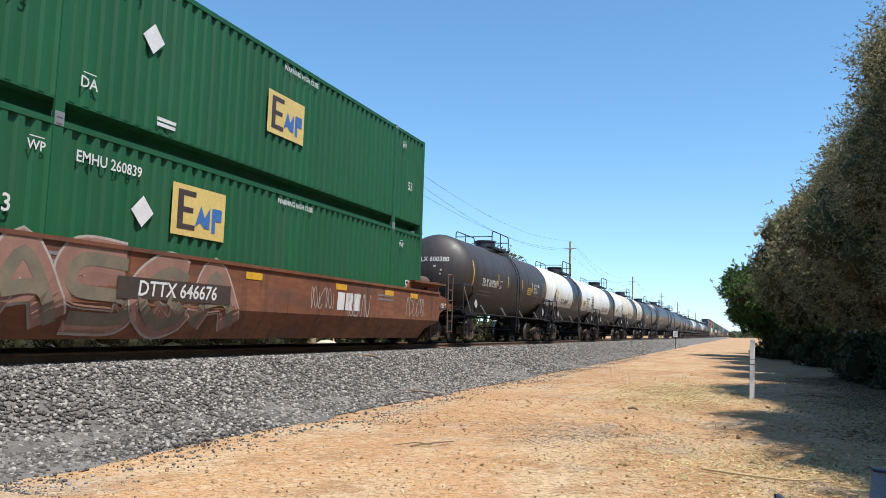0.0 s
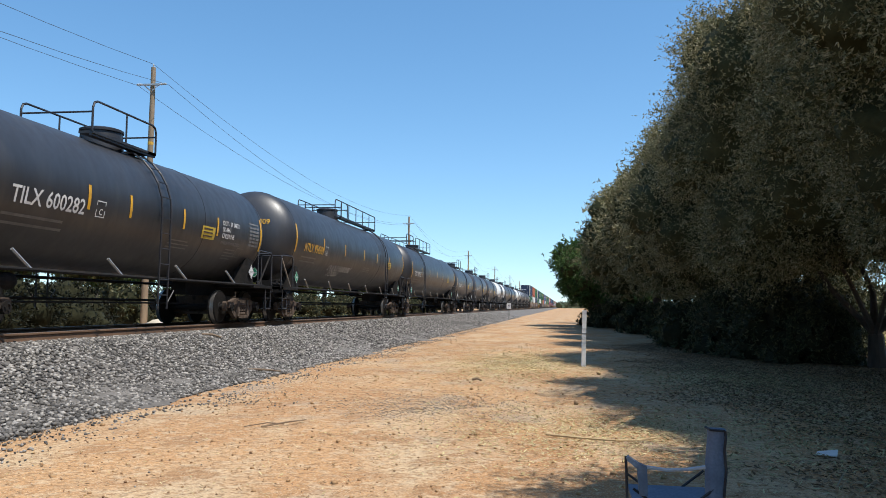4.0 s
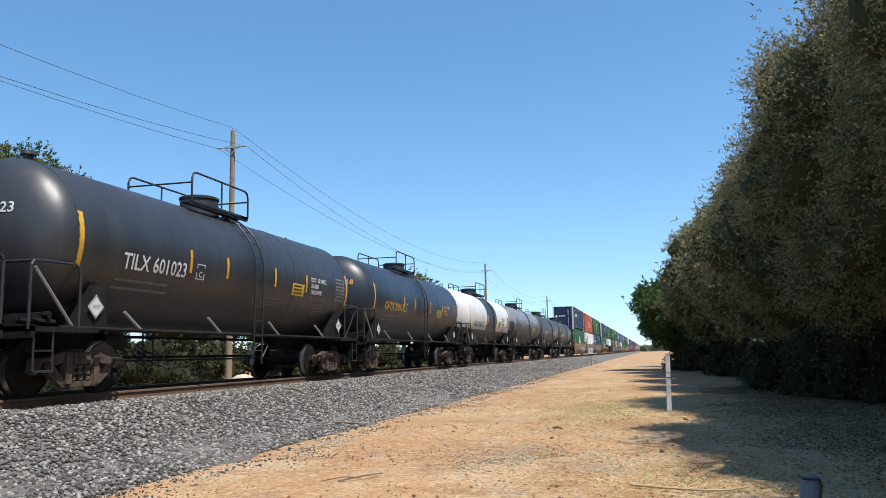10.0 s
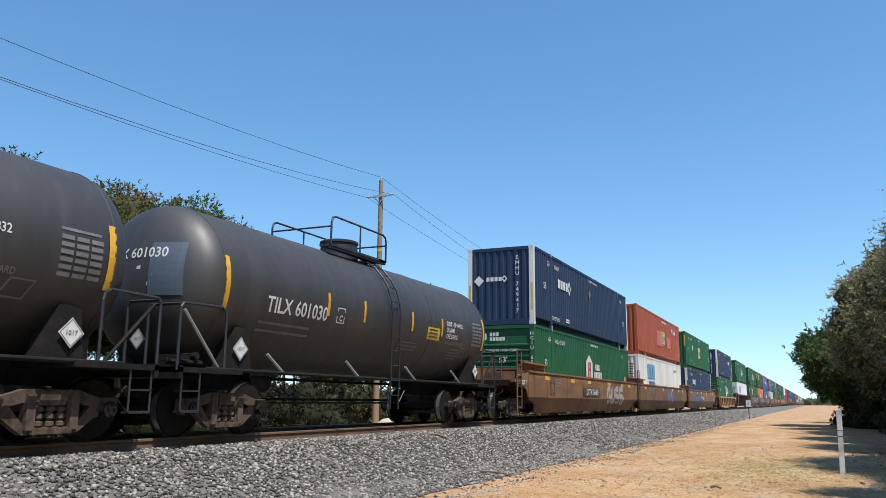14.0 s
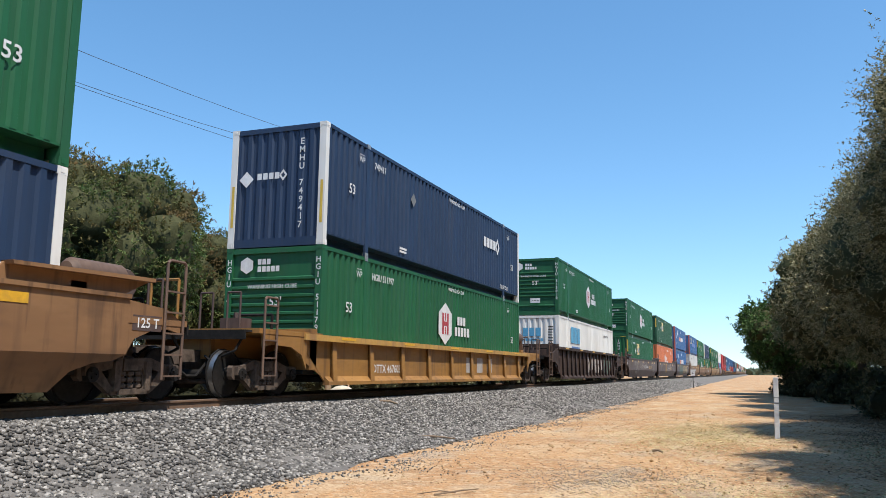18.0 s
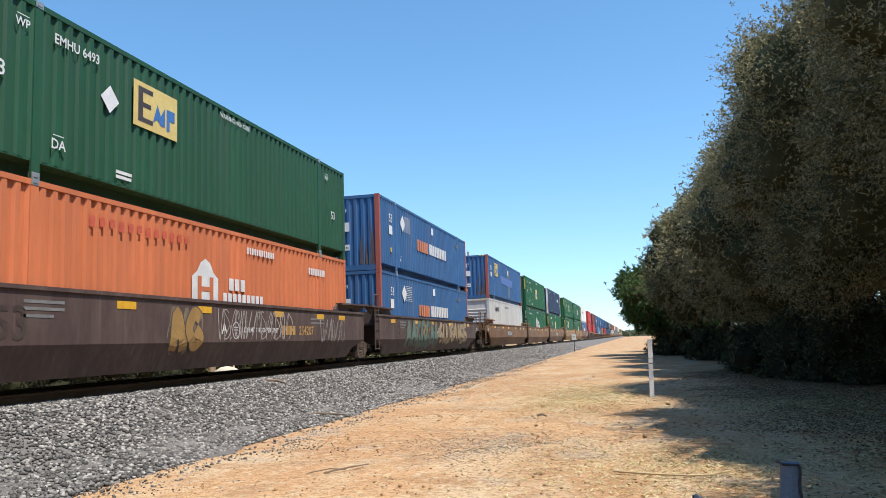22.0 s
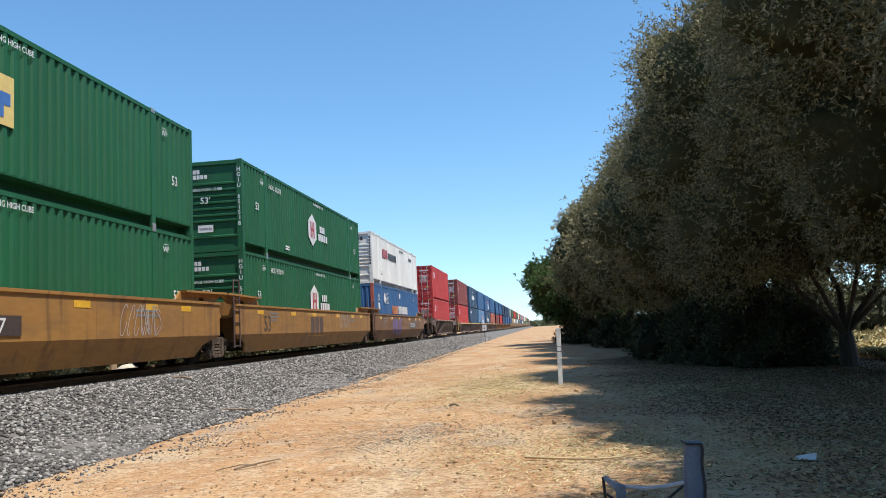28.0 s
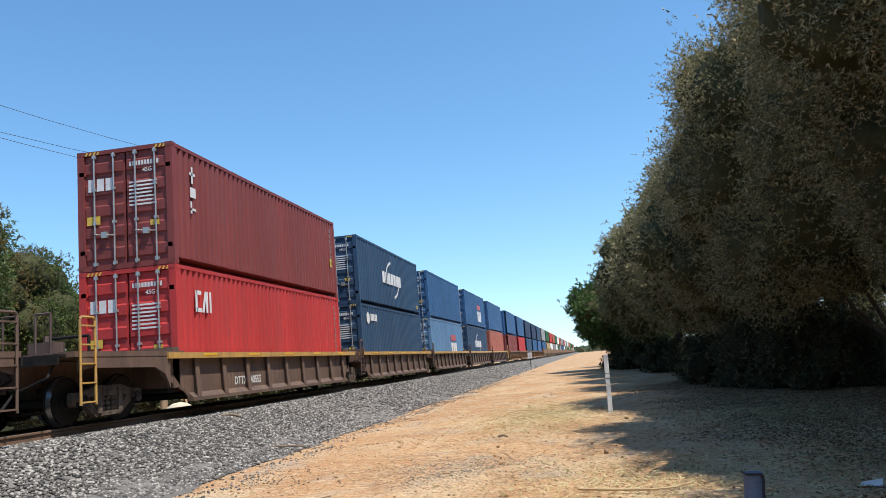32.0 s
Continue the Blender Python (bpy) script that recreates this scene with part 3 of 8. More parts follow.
def quads(name, v, f, material):
    me = bpy.data.meshes.new(name)
    me.vertices.add(len(v))
    me.vertices.foreach_set("co", v.astype(np.float32).ravel())
    me.loops.add(f.size)
    me.loops.foreach_set("vertex_index", f.astype(np.int32).ravel())
    me.polygons.add(len(f))
    me.polygons.foreach_set("loop_start", np.arange(0, f.size, 4, dtype=np.int32))
    me.materials.append(material)
    me.update(calc_edges=True)
    return me


def bank_points(k, x0, x1, y0, y1):
    x, y = rng.uniform(x0, x1, k), rng.uniform(y0, y1, k)
    z = np.array([bank_z(a) for a in x])
    return np.stack([x, y, z + 0.012], 1)


P = np.concatenate([bank_points(23000, -9.4, -5.9, 5, 24), bank_points(9000, -9.4, -5.9, 24, 55), bank_points(4500, -9.2, -5.9, 55, 110), bank_points(1500, -6.3, -5.2, 5, 50)])
P[-1500:, 2] = 0.005
tagged(new("ballast_stones", rocks("ballast_stones", P, np.concatenate([rng.uniform(0.018, 0.044, 23000), rng.uniform(0.030, 0.055, 9000), rng.uniform(0.05, 0.08, 4500), rng.uniform(0.010, 0.030, 1500)]), M_STONE)), "loose grey crushed stones on the railway bank", "stones", kind="stuff")

M_CLOD = mat("dirt_clod", (0.40, 0.25, 0.125), (0.31, 0.18, 0.085), 0.95, big=2, fine=9)
M_DARKCLOD = mat("dark_clod", (0.27, 0.16, 0.085), (0.19, 0.11, 0.058), 0.95, big=2, fine=9)
k = 3200
P = np.stack([rng.uniform(-6, 4, k), rng.uniform(4, 34, k), np.full(k, 0.004)], 1)
tagged(new("dirt_clods", rocks("dirt_clods", P, rng.gamma(1.4, 0.006, k) + 0.003, M_CLOD)), "small clods and pebbles scattered over the dirt", "pebbles", kind="stuff")
k = 3000
P = np.stack([-5.6 + rng.gamma(2.0, 1.3, k), rng.uniform(5, 30, k), np.full(k, 0.006)], 1)
tagged(new("dark_clods", rocks("dark_clods", P, rng.gamma(1.2, 0.0034, k) + 0.0025, M_DARKCLOD)), "dark brown clods strewn along the edge of the gravel", "clods", kind="stuff")
k = 5500
P = np.stack([-5.85 + rng.exponential(0.42, k), 5 + 75 * rng.uniform(0, 1, k) ** 1.6, np.full(k, 0.003)], 1)
P[:, 0] += 0.45 * np.sin(P[:, 1] * 0.6) + 0.3 * np.sin(P[:, 1] * 1.7 + 1) + 0.2 * np.sin(P[:, 1] * 4.1)
tagged(new("gravel_fringe", rocks("gravel_fringe", P, rng.uniform(0.004, 0.017, k), M_STONE)), "loose gravel strewn from the bank onto the dirt", "gravel", kind="stuff")
k = 4600
P = np.stack([rng.normal(-1.9, 0.75, k), rng.normal(11.4, 0.9, k), np.full(k, 0.001)], 1)
tagged(new("gravel_patch", rocks("gravel_patch", P, rng.uniform(0.003, 0.0095, k), M_STONE)), "thin patch of grey gravel on the dirt road", "gravel", kind="stuff")


def litter(name, k, xr, yr, size, material, label, normal=None, wide=(0.08, 0.3), ragged=0.0):
    """Flat straws and dead leaves lying on the ground."""
    if normal:
        x, y = rng.normal(normal[0], normal[1], k), rng.normal(normal[2], normal[3], k)
    else:
        x, y = rng.uniform(*xr, k), rng.uniform(*yr, k)
    x = x + ragged * (0.5 * np.sin(y * 0.8) + 0.35 * np.sin(y * 2.1 + 1) + rng.normal(0, 0.55, k))
    a, t = rng.uniform(0, math.tau, k), rng.uniform(-0.5, 0.5, k)
    ln, wd = rng.uniform(0.5, 1.3, k) * size, size * rng.uniform(*wide, k)
    d = np.stack([np.cos(a), np.sin(a), t], 1) * ln[:, None]
    s = np.stack([-np.sin(a), np.cos(a), rng.uniform(-0.6, 0.6, k)], 1) * wd[:, None]
    c = np.stack([x, y, np.full(k, 0.018)], 1)
    v = np.stack([c - d, c - s, c + d, c + s], 1).reshape(-1, 3)
    return tagged(new(name, quads(name, v, np.arange(4 * k).reshape(-1, 4), material)), label, name.split("_")[-1], kind="stuff")


M_STRAW = leaf_mat("dry_straw", (0.30, 0.22, 0.10), (0.48, 0.40, 0.19), (0.60, 0.53, 0.30), 0.1)
M_CLIPPING = leaf_mat("dull_clippings", (0.14, 0.12, 0.055), (0.30, 0.27, 0.13), (0.46, 0.42, 0.23), 0.1)
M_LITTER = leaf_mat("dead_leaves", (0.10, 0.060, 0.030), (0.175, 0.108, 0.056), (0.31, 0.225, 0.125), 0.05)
M_TWIG = leaf_mat("dead_twigs", (0.09, 0.065, 0.045), (0.20, 0.15, 0.10), (0.38, 0.31, 0.22), 0.02)
litter("dry_grass", 12000, None, None, 0.036, M_STRAW, "pale dry grass clippings on the dirt", (-1.2, 0.95, 20.5, 2.8))
litter("dry_straw", 7000, None, None, 0.031, M_STRAW, "pale straw scattered over the dirt", (0.5, 1.1, 9.5, 1.3))
# leaf litter, laid thick so that it also darkens the shaded ground
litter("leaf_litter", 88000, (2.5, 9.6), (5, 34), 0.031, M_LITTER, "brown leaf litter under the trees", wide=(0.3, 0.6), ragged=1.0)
litter("grass_clippings", 7000, None, None, 0.05, M_CLIPPING, "dull dry clippings raked up under the trees", (3.4, 1.2, 17.0, 2.6))
litter("shade_clippings", 4000, None, None, 0.042, M_CLIPPING, "dull dry clippings lying in the shade", (3.2, 1.3, 9.6, 1.6))
litter("fallen_twigs", 900, (1.6, 9.0), (7, 32), 0.17, M_TWIG, "thin dead twigs fallen under the trees", wide=(0.02, 0.05), ragged=1.0)
litter("straw_scatter", 6000, (-5.2, 1.6), (5, 40), 0.022, M_STRAW, "thin pale straws strewn over the dirt road")
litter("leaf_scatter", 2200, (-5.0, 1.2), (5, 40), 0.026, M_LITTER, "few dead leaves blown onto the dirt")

# track
M_RAIL = mat("rail_rust", (0.13, 0.075, 0.045), (0.19, 0.11, 0.065), 0.8, big=1.5, fine=16, bump=0.2)
M_TIE = mat("tie_wood", (0.09, 0.075, 0.06), (0.14, 0.115, 0.09), 0.9, big=1.5, fine=14, stretch=(0.4, 3, 3), bump=0.4)
PROF = [(-0.075, 0), (0.075, 0), (0.07, 0.018), (0.015, 0.035), (0.012, 0.125), (0.037, 0.14), (0.037, 0.168), (0.03, 0.176), (-0.03, 0.176), (-0.037, 0.168), (-0.037, 0.14), (-0.012, 0.125), (-0.015, 0.035), (-0.07, 0.018)]
track = tagged(new("railway_track"), "single rusty railway track on timber ties", "railway track", kind="structure")
for sx in (-1, 1):
    r = Sh()
    for a, b in ((-300, 40), (40, 200), (200, 1400)):
        r.prism([(TX + sx * 0.755 + u, RZ - 0.176 + v) for u, v in PROF], "y", a, b, 0)
        r.prism([(TX + sx * 0.755 + u, RZ + v) for u, v in ((-0.028, -0.0005), (0.028, -0.0005), (0.024, 0.0025), (-0.024, 0.0025))], "y", a, b, 1)
    made("rail", r, (M_RAIL, M_TREAD), track)
tie = fixed(Sh().box(-1.3, 1.3, -0.11, 0.11, -0.13, 0.03).mesh("tie", M_TIE))
for i in range(170):
    part("tie", tie, track, at=pose(TX, -8 + 0.52 * i, RZ - 0.19, 0, 0, random.uniform(-0.6, 0.6)))

# utility poles and wires
M_POLE = mat("pole_wood", (0.24, 0.17, 0.105), (0.30, 0.22, 0.14), 0.85, big=1.2, fine=10, stretch=(3, 3, 0.2), bump=0.3)
M_WIRE = mat("wire_dark", (0.05, 0.055, 0.06), (0.07, 0.07, 0.075), 0.6, big=3, fine=10)
M_INS = mat("insulator_grey", (0.42, 0.45, 0.46), (0.34, 0.37, 0.38), 0.35, big=3, fine=10)
POLES = [(-20.0, -29.6), (-20.0, 35.45), (-20.0, 100.5), (-20.0, 165.5), (-20.0, 230.5), (-20.0, 296.0), (-20.0, 361.0), (-20.0, 426.0)]
pole0 = thing("utility_pole", pose(-20, 35.45, 0), "weathered wooden utility pole with a crossarm and three wires", "utility pole", "poles along the railway")
made("pole", Sh().lathe([(-0.3, 0.17), (4, 0.155), (9, 0.135), (12.95, 0.11)], "z", 12), M_POLE, pole0, smooth=True)
made("crossarm", Sh().box(-0.42, 0.42, -0.17, -0.08, 12.02, 12.11), M_INS, pole0, "grey steel crossarm")
made("bracket", Sh().prism([(-0.4, 12.02), (-0.34, 12.02), (-0.05, 11.72), (-0.05, 11.8)], "y", -0.16, -0.12).prism([(0.4, 12.02), (0.34, 12.02), (0.05, 11.72), (0.05, 11.8)], "y", -0.16, -0.12), M_INS, pole0)
for sx in (-1, 1):
    made("insulator", Sh().lathe([(sx * 0.40, 0.03), (sx * 0.48, 0.03)] + [(sx * (0.5 + 0.05 * i), r) for i, r in enumerate((0.065, 0.04, 0.065, 0.04, 0.065, 0.04))] + [(sx * 0.80, 0.025)], "x", 10, (-0.125, 12.08)), M_INS, pole0)
made("insulator", Sh().lathe([(12.93, 0.03), (13.0, 0.05), (13.03, 0.03), (13.08, 0.045), (13.12, 0.02)], "z", 10), M_INS, pole0)
made("marker_band", Sh().lathe([(9.1, 0.142), (9.25, 0.142)], "z", 12), M_YELLOW, pole0, "small yellow tag band")
for x, y in POLES:
    if y != 35.45:
        copy_thing(pole0, pose(x, y, 0))
for dx, z, dip in ((0.0, 13.12, 1.95), (-0.80, 12.08, 1.73), (0.80, 12.08, 2.40)):
    pts = []
    for (x, a), (_, b) in zip(POLES, POLES[1:]):
        for i in range(16):
            t = i / 16
            pts.append((x + dx, a + (b - a) * t, z - dip * 4 * t * (1 - t)))
    tagged(made("overhead_wire", Sh().pipe(pts, 0.010, 5), M_WIRE, None), "thin dark overhead wire strung between wooden poles", "wire", "wires between the poles")

# white marker post and small sign by the road
M_POST = mat("post_white", (0.72, 0.71, 0.69), (0.62, 0.61, 0.58), 0.6, big=2, fine=12, dirt=(0.42, 0.36, 0.28), dirt_amount=0.4)
post = thing("marker_post", pose(0.43, 20.2, 0, 0, 1.0), "white plastic marker post with dull grey bands beside the dirt road", "marker post")
made("shaft", Sh().prism([(-0.055, -0.02), (-0.045, -0.035), (0.045, -0.035), (0.055, -0.02), (0.055, 0.02), (0.045, 0.03), (-0.045, 0.03), (-0.055, 0.02)], "z", -0.1, 1.37), M_POST, post)
made("cap", Sh().prism([(-0.06, -0.04), (0.06, -0.04), (0.06, 0.035), (-0.06, 0.035)], "z", 1.37, 1.40), M_POST, post)
made("band", Sh().prism([(-0.057, -0.037), (0.057, -0.037), (0.057, 0.032), (-0.057, 0.032)], "z", 0.80, 0.83), M_DIM, post, "dull grey band")
made("band", Sh().prism([(-0.057, -0.037), (0.057, -0.037), (0.057, 0.032), (-0.057, 0.032)], "z", 0.93, 0.945), M_DIM, post, "dull grey band")
sgn = thing("trackside_sign", pose(-5.8, 84.0, 0.02), "small white trackside sign on a thin steel post", "sign")
made("post", Sh().box(-0.03, 0.03, -0.02, 0.02, -0.1, 1.78), M_UNDER, sgn)
made("panel", Sh().box(-0.22, 0.22, -0.045, -0.025, 1.18, 1.80), M_POST, sgn)
for v in (1.36, 1.52):
    mark("sign_bar", rect(-0.07, 0.07, v, v + 0.06), M_LETBLACK, sgn, ("end", -0.045))

# camp chair, facing the track
M_CLOTH = mat("chair_cloth", (0.10, 0.14, 0.20), (0.14, 0.18, 0.25), 0.85, big=6, fine=60, bump=0.2)
M_PIPING = mat("chair_piping", (0.015, 0.016, 0.02), (0.03, 0.03, 0.035), 0.7, big=6, fine=60)
M_STRAP = mat("chair_strap", (0.42, 0.45, 0.50), (0.34, 0.37, 0.42), 0.7, big=6, fine=60)
chair = thing("camp_chair", pose(0.87, 5.25, 0, 0, 0, 0), "folding camp chair in grey-blue cloth with dark piping", "camp chair")
b = Sh()
for i in range(12):
    z = 0.30 + 0.04 * i
    f, o = 0.054 + 0.008 * math.sin((z - 0.3) * 9) + 0.006 * (z > 0.7), 0.03 * (z - 0.5)
    b.v += [(o + f * math.copysign(abs(math.cos(a)) ** 0.6, math.cos(a)), -0.17 + 0.06 * math.copysign(abs(math.sin(a)) ** 0.6, math.sin(a)), z) for a in [k * math.tau / 16 for k in range(16)]]
b.f = [(16 * j + k, 16 * j + (k + 1) % 16, 16 * j + 16 + (k + 1) % 16, 16 * j + 16 + k) for j in range(11) for k in range(16)] + [tuple(range(15, -1, -1)), tuple(range(176, 192))]
b.m = [0] * len(b.f)
made("backrest", b, M_CLOTH, chair, smooth=True)
made("piping", Sh().pipe([(0.035, -0.236, 0.34), (0.05, -0.238, 0.5), (0.04, -0.238, 0.62), (0.05, -0.238, 0.70), (0.045, -0.238, 0.738), (-0.04, -0.236, 0.742), (-0.05, -0.12, 0.742)], 0.008), M_PIPING, chair)
made("armrest", Sh().pipe([(-0.07, -0.22, 0.515), (-0.18, -0.22, 0.495), (-0.3, -0.22, 0.487), (-0.42, -0.22, 0.50)], 0.012), M_STRAP, chair, "pale webbing arm strap")
made("arm_pad", Sh().prism([(-0.545, 0.555), (-0.53, 0.565), (-0.47, 0.525), (-0.42, 0.505), (-0.415, 0.33), (-0.465, 0.33), (-0.478, 0.49), (-0.54, 0.54)], "y", -0.25, -0.19), M_CLOTH, chair)
made("front_post", Sh().rod((-0.545, -0.22, 0.56), (-0.53, -0.22, 0.0), 0.009), M_PIPING, chair)
made("seat", Sh().box(-0.5, 0.0, -0.22, 0.26, 0.27, 0.29), M_CLOTH, chair)
for a, c in (((-0.5, -0.22, 0.0), (0.0, -0.22, 0.4)), ((-0.5, -0.2, 0.36), (0.02, -0.2, 0.0)), ((-0.5, 0.26, 0.0), (0.0, 0.26, 0.4)), ((-0.5, 0.24, 0.36), (0.02, 0.24, 0.0))):
    made("leg", Sh().rod(a, c, 0.009), M_PIPING, chair)

# sticks, a fallen branch, scraps on the ground
M_STICK = mat("dead_wood", (0.16, 0.11, 0.075), (0.24, 0.17, 0.11), 0.9, big=3, fine=20, bump=0.3)
M_PALEWOOD = mat("pale_branch", (0.52, 0.38, 0.20), (0.42, 0.30, 0.16), 0.85, big=3, fine=20)


def stick(pts, r, m, label, name="stick"):
    s = Sh()
    for i, (p, q) in enumerate(zip(pts, pts[1:])):
        s.rod(p, q, r * (1 - 0.6 * i / len(pts)), 6, r * (1 - 0.6 * (i + 1) / len(pts)))
    return tagged(made(name, s, m, None), label, "stick")


stick([(-6.62, 15.6, 0.09), (-6.4, 15.68, 0.11), (-6.15, 15.85, 0.09), (-5.92, 15.95, 0.06)], 0.028, M_STICK, "dark broken stick at the edge of the gravel")
stick([(-8.5, 17.6, 0.72), (-8.3, 17.75, 0.72), (-8.1, 17.8, 0.66)], 0.035, M_STICK, "dark chunk of wood lying on the ballast", "wood_chunk")
stick([(-0.25, 9.2, 0.02), (0.1, 9.0, 0.03), (0.5, 8.86, 0.035), (0.75, 8.95, 0.03), (0.98, 9.2, 0.03)], 0.016, M_PALEWOOD, "pale bare fallen branch on the dirt", "fallen_branch")
stick([(-3.6, 9.0, 0.02), (-3.35, 9.25, 0.05), (-3.25, 9.6, 0.03)], 0.012, M_STICK, "thin dark twig on the dirt")
stick([(-3.4, 9.2, 0.03), (-3.55, 9.05, 0.06), (-3.8, 8.95, 0.02)], 0.009, M_STICK, "thin dark twig on the dirt")
stick([(-1.85, 15.6, 0.03), (-1.75, 15.62, 0.05), (-1.66, 15.55, 0.02)], 0.03, M_STICK, "dark scrap of bark on the dirt", "bark_scrap")
scr = Sh().add([(2.48, 8.6, 0.01), (2.66, 8.5, 0.02), (2.72, 8.66, 0.06), (2.55, 8.76, 0.02)], [(0, 1, 2, 3)])
scr.add([(2.48, 8.6, 0.005), (2.66, 8.5, 0.012), (2.72, 8.66, 0.05), (2.55, 8.76, 0.012)], [(3, 2, 1, 0)])
tagged(made("paper_scrap", scr, M_POST, None), "crumpled white paper scrap in the shade", "litter")


# ---- trees ----
M_BARK = mat("olive_bark", (0.06, 0.046, 0.035), (0.11, 0.085, 0.066), 0.95, big=1.5, fine=9, stretch=(2, 2, 0.5), bump=0.6)
M_OLIVE = leaf_mat("olive_leaves", (0.108, 0.103, 0.043), (0.235, 0.214, 0.105), (0.50, 0.44, 0.27), 0.25)
# Shade deep in the crowns, put into the colour of solid lumps.
M_CROWNSHADE = mat("inner_crown_shade", (0.045, 0.047, 0.021), (0.070, 0.070, 0.032), 0.9, big=2.0, fine=11, bump=1.0, spec=0.1)
# Darker lumps for the shrubs: the shade within them is painted on.
M_SHRUBSHADE = mat("inner_shrub_shade", (0.020, 0.021, 0.010), (0.036, 0.035, 0.018), 0.9, big=2.0, fine=11, bump=1.0, spec=0.1)
M_FRESH = leaf_mat("fresh_leaves", (0.030, 0.062, 0.014), (0.060, 0.110, 0.028), (0.12, 0.175, 0.055), 0.18)
M_TINGED = leaf_mat("tinged_leaves", (0.038, 0.072, 0.018), (0.080, 0.125, 0.034), (0.19, 0.21, 0.075), 0.25, (0.19, 0.105, 0.045))
# Leaf colours darkened to stand for the shade behind the train.
M_BRUSHSHADE = leaf_mat("brush_leaf_shade", (0.007, 0.009, 0.005), (0.014, 0.017, 0.008), (0.045, 0.042, 0.022), 0.05)
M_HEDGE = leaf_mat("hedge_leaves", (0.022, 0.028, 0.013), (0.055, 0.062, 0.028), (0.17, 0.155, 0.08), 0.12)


def sphere_points(r, n):
    d = r.normal(size=(n, 3))
    return d / np.linalg.norm(d, axis=1)[:, None]


def cube_sphere(k):
    """Unit sphere of quads without poles: vertices and faces."""
    t = np.tan((np.arange(k + 1) / k * 2 - 1) * math.pi / 4)
    u, v = [g.ravel() for g in np.meshgrid(t, t, indexing="ij")]
    o = np.ones_like(u)
    vs = np.concatenate([np.stack(f, 1) for f in ((u, v, o), (v, u, -o), (o, u, v), (-o, v, u), (v, o, u), (u, -o, v))])
    q = np.array([(i * (k + 1) + j, (i + 1) * (k + 1) + j, (i + 1) * (k + 1) + j + 1, i * (k + 1) + j + 1) for i in range(k) for j in range(k)])
    return vs / np.linalg.norm(vs, axis=1)[:, None], np.concatenate([q + n * (k + 1) ** 2 for n in range(6)])


def foliage(seed, radii, lobes, leaves, size, low=-0.75, lobe=(0.25, 0.42), twig=0.34, inner=8, middle=0.6):
    """Leaves on short twigs that cover round boughs, the boughs set unevenly round a crown, with solid lumps inside for
    their shaded depth.
    Returns the leaves' corners, three each, and the vertices and faces of the insides."""
    r = np.random.default_rng(seed)
    radii = np.array(radii)
    i = np.arange(lobes)
    up = 1 - 2 * (i + 0.5) / lobes
    d = np.stack([np.cos(i * 2.39996 + seed) * np.sqrt(1 - up ** 2), np.sin(i * 2.39996 + seed) * np.sqrt(1 - up ** 2), up], 1) + r.normal(size=(lobes, 3)) * 0.2
    d /= np.linalg.norm(d, axis=1)[:, None]
    d = d[d[:, 2] > low]
    lump = np.array([1 + 0.2 * noise.noise((a[0] * 1.6 + seed, a[1] * 1.6, a[2] * 1.6)) for a in d])
    rho = r.uniform(lobe[0], lobe[1], len(d)) * radii.mean()
    c = d * (radii * (1 - rho / radii.mean())[:, None] * (lump * r.uniform(0.9, 1.12, len(d)))[:, None])
    per = 10
    want = leaves // per
    n = int(want * 2.8)
    which = r.choice(len(d), n, p=rho ** 2 / np.sum(rho ** 2))
    e = sphere_points(r, n) + d[which] * 0.45
    e /= np.linalg.norm(e, axis=1)[:, None]
    rough = np.array([noise.noise((q[0] * 2.3 + w, q[1] * 2.3, q[2] * 2.3)) for q, w in zip(e, which)])
    far = np.where(r.uniform(0, 1, n) < 0.04, r.uniform(1.05, 1.3, n), 0.8 + 0.22 * r.uniform(0, 1, n))
    p = c[which] + e * (rho[which] * far * (1 + 0.3 * rough))[:, None]
    near = np.zeros(n)
    for j in range(len(d)):
        inside = 1 - np.linalg.norm(p - c[j], axis=1) / rho[j]
        near = np.maximum(near, np.where(which == j, 0, inside))
    keep = np.flatnonzero(near < 0.25)[:want]
    p, e = p[keep], e[keep]
    k = len(p)
    t = e + r.normal(size=(k, 3)) * 0.55 + np.array([0, 0, 0.1])
    t *= (twig * r.uniform(0.6, 1.3, k) / np.linalg.norm(t, axis=1))[:, None]
    u = r.uniform(-0.6, 0.6, (k, per, 1))
    axis = t[:, None, :] / twig * 0.7 + r.normal(size=(k, per, 3)) * 0.62
    axis /= np.linalg.norm(axis, axis=2)[:, :, None]
    q = (p[:, None, :] + t[:, None, :] * u + axis * size * 0.9).reshape(-1, 3)
    axis = axis.reshape(-1, 3)
    sz = size * r.uniform(0.65, 1.25, len(q))
    b = np.cross(axis, r.normal(size=q.shape))
    b *= (sz * r.uniform(0.34, 0.55, len(q)) / np.linalg.norm(b, axis=1))[:, None]
    a = axis * sz[:, None]
    leaf = np.stack([q - a * 0.8 - b, q - a * 0.55 + b, q + a * 1.25], 1).reshape(-1, 3)
    # solid lumps added inside the boughs to block light and look dark
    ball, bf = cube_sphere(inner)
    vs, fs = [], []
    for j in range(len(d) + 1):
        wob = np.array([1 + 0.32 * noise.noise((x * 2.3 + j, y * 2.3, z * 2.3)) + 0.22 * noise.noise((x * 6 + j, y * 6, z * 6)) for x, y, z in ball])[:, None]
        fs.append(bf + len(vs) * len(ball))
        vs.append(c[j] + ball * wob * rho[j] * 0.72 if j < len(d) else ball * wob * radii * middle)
    return leaf, np.concatenate(vs), np.concatenate(fs)


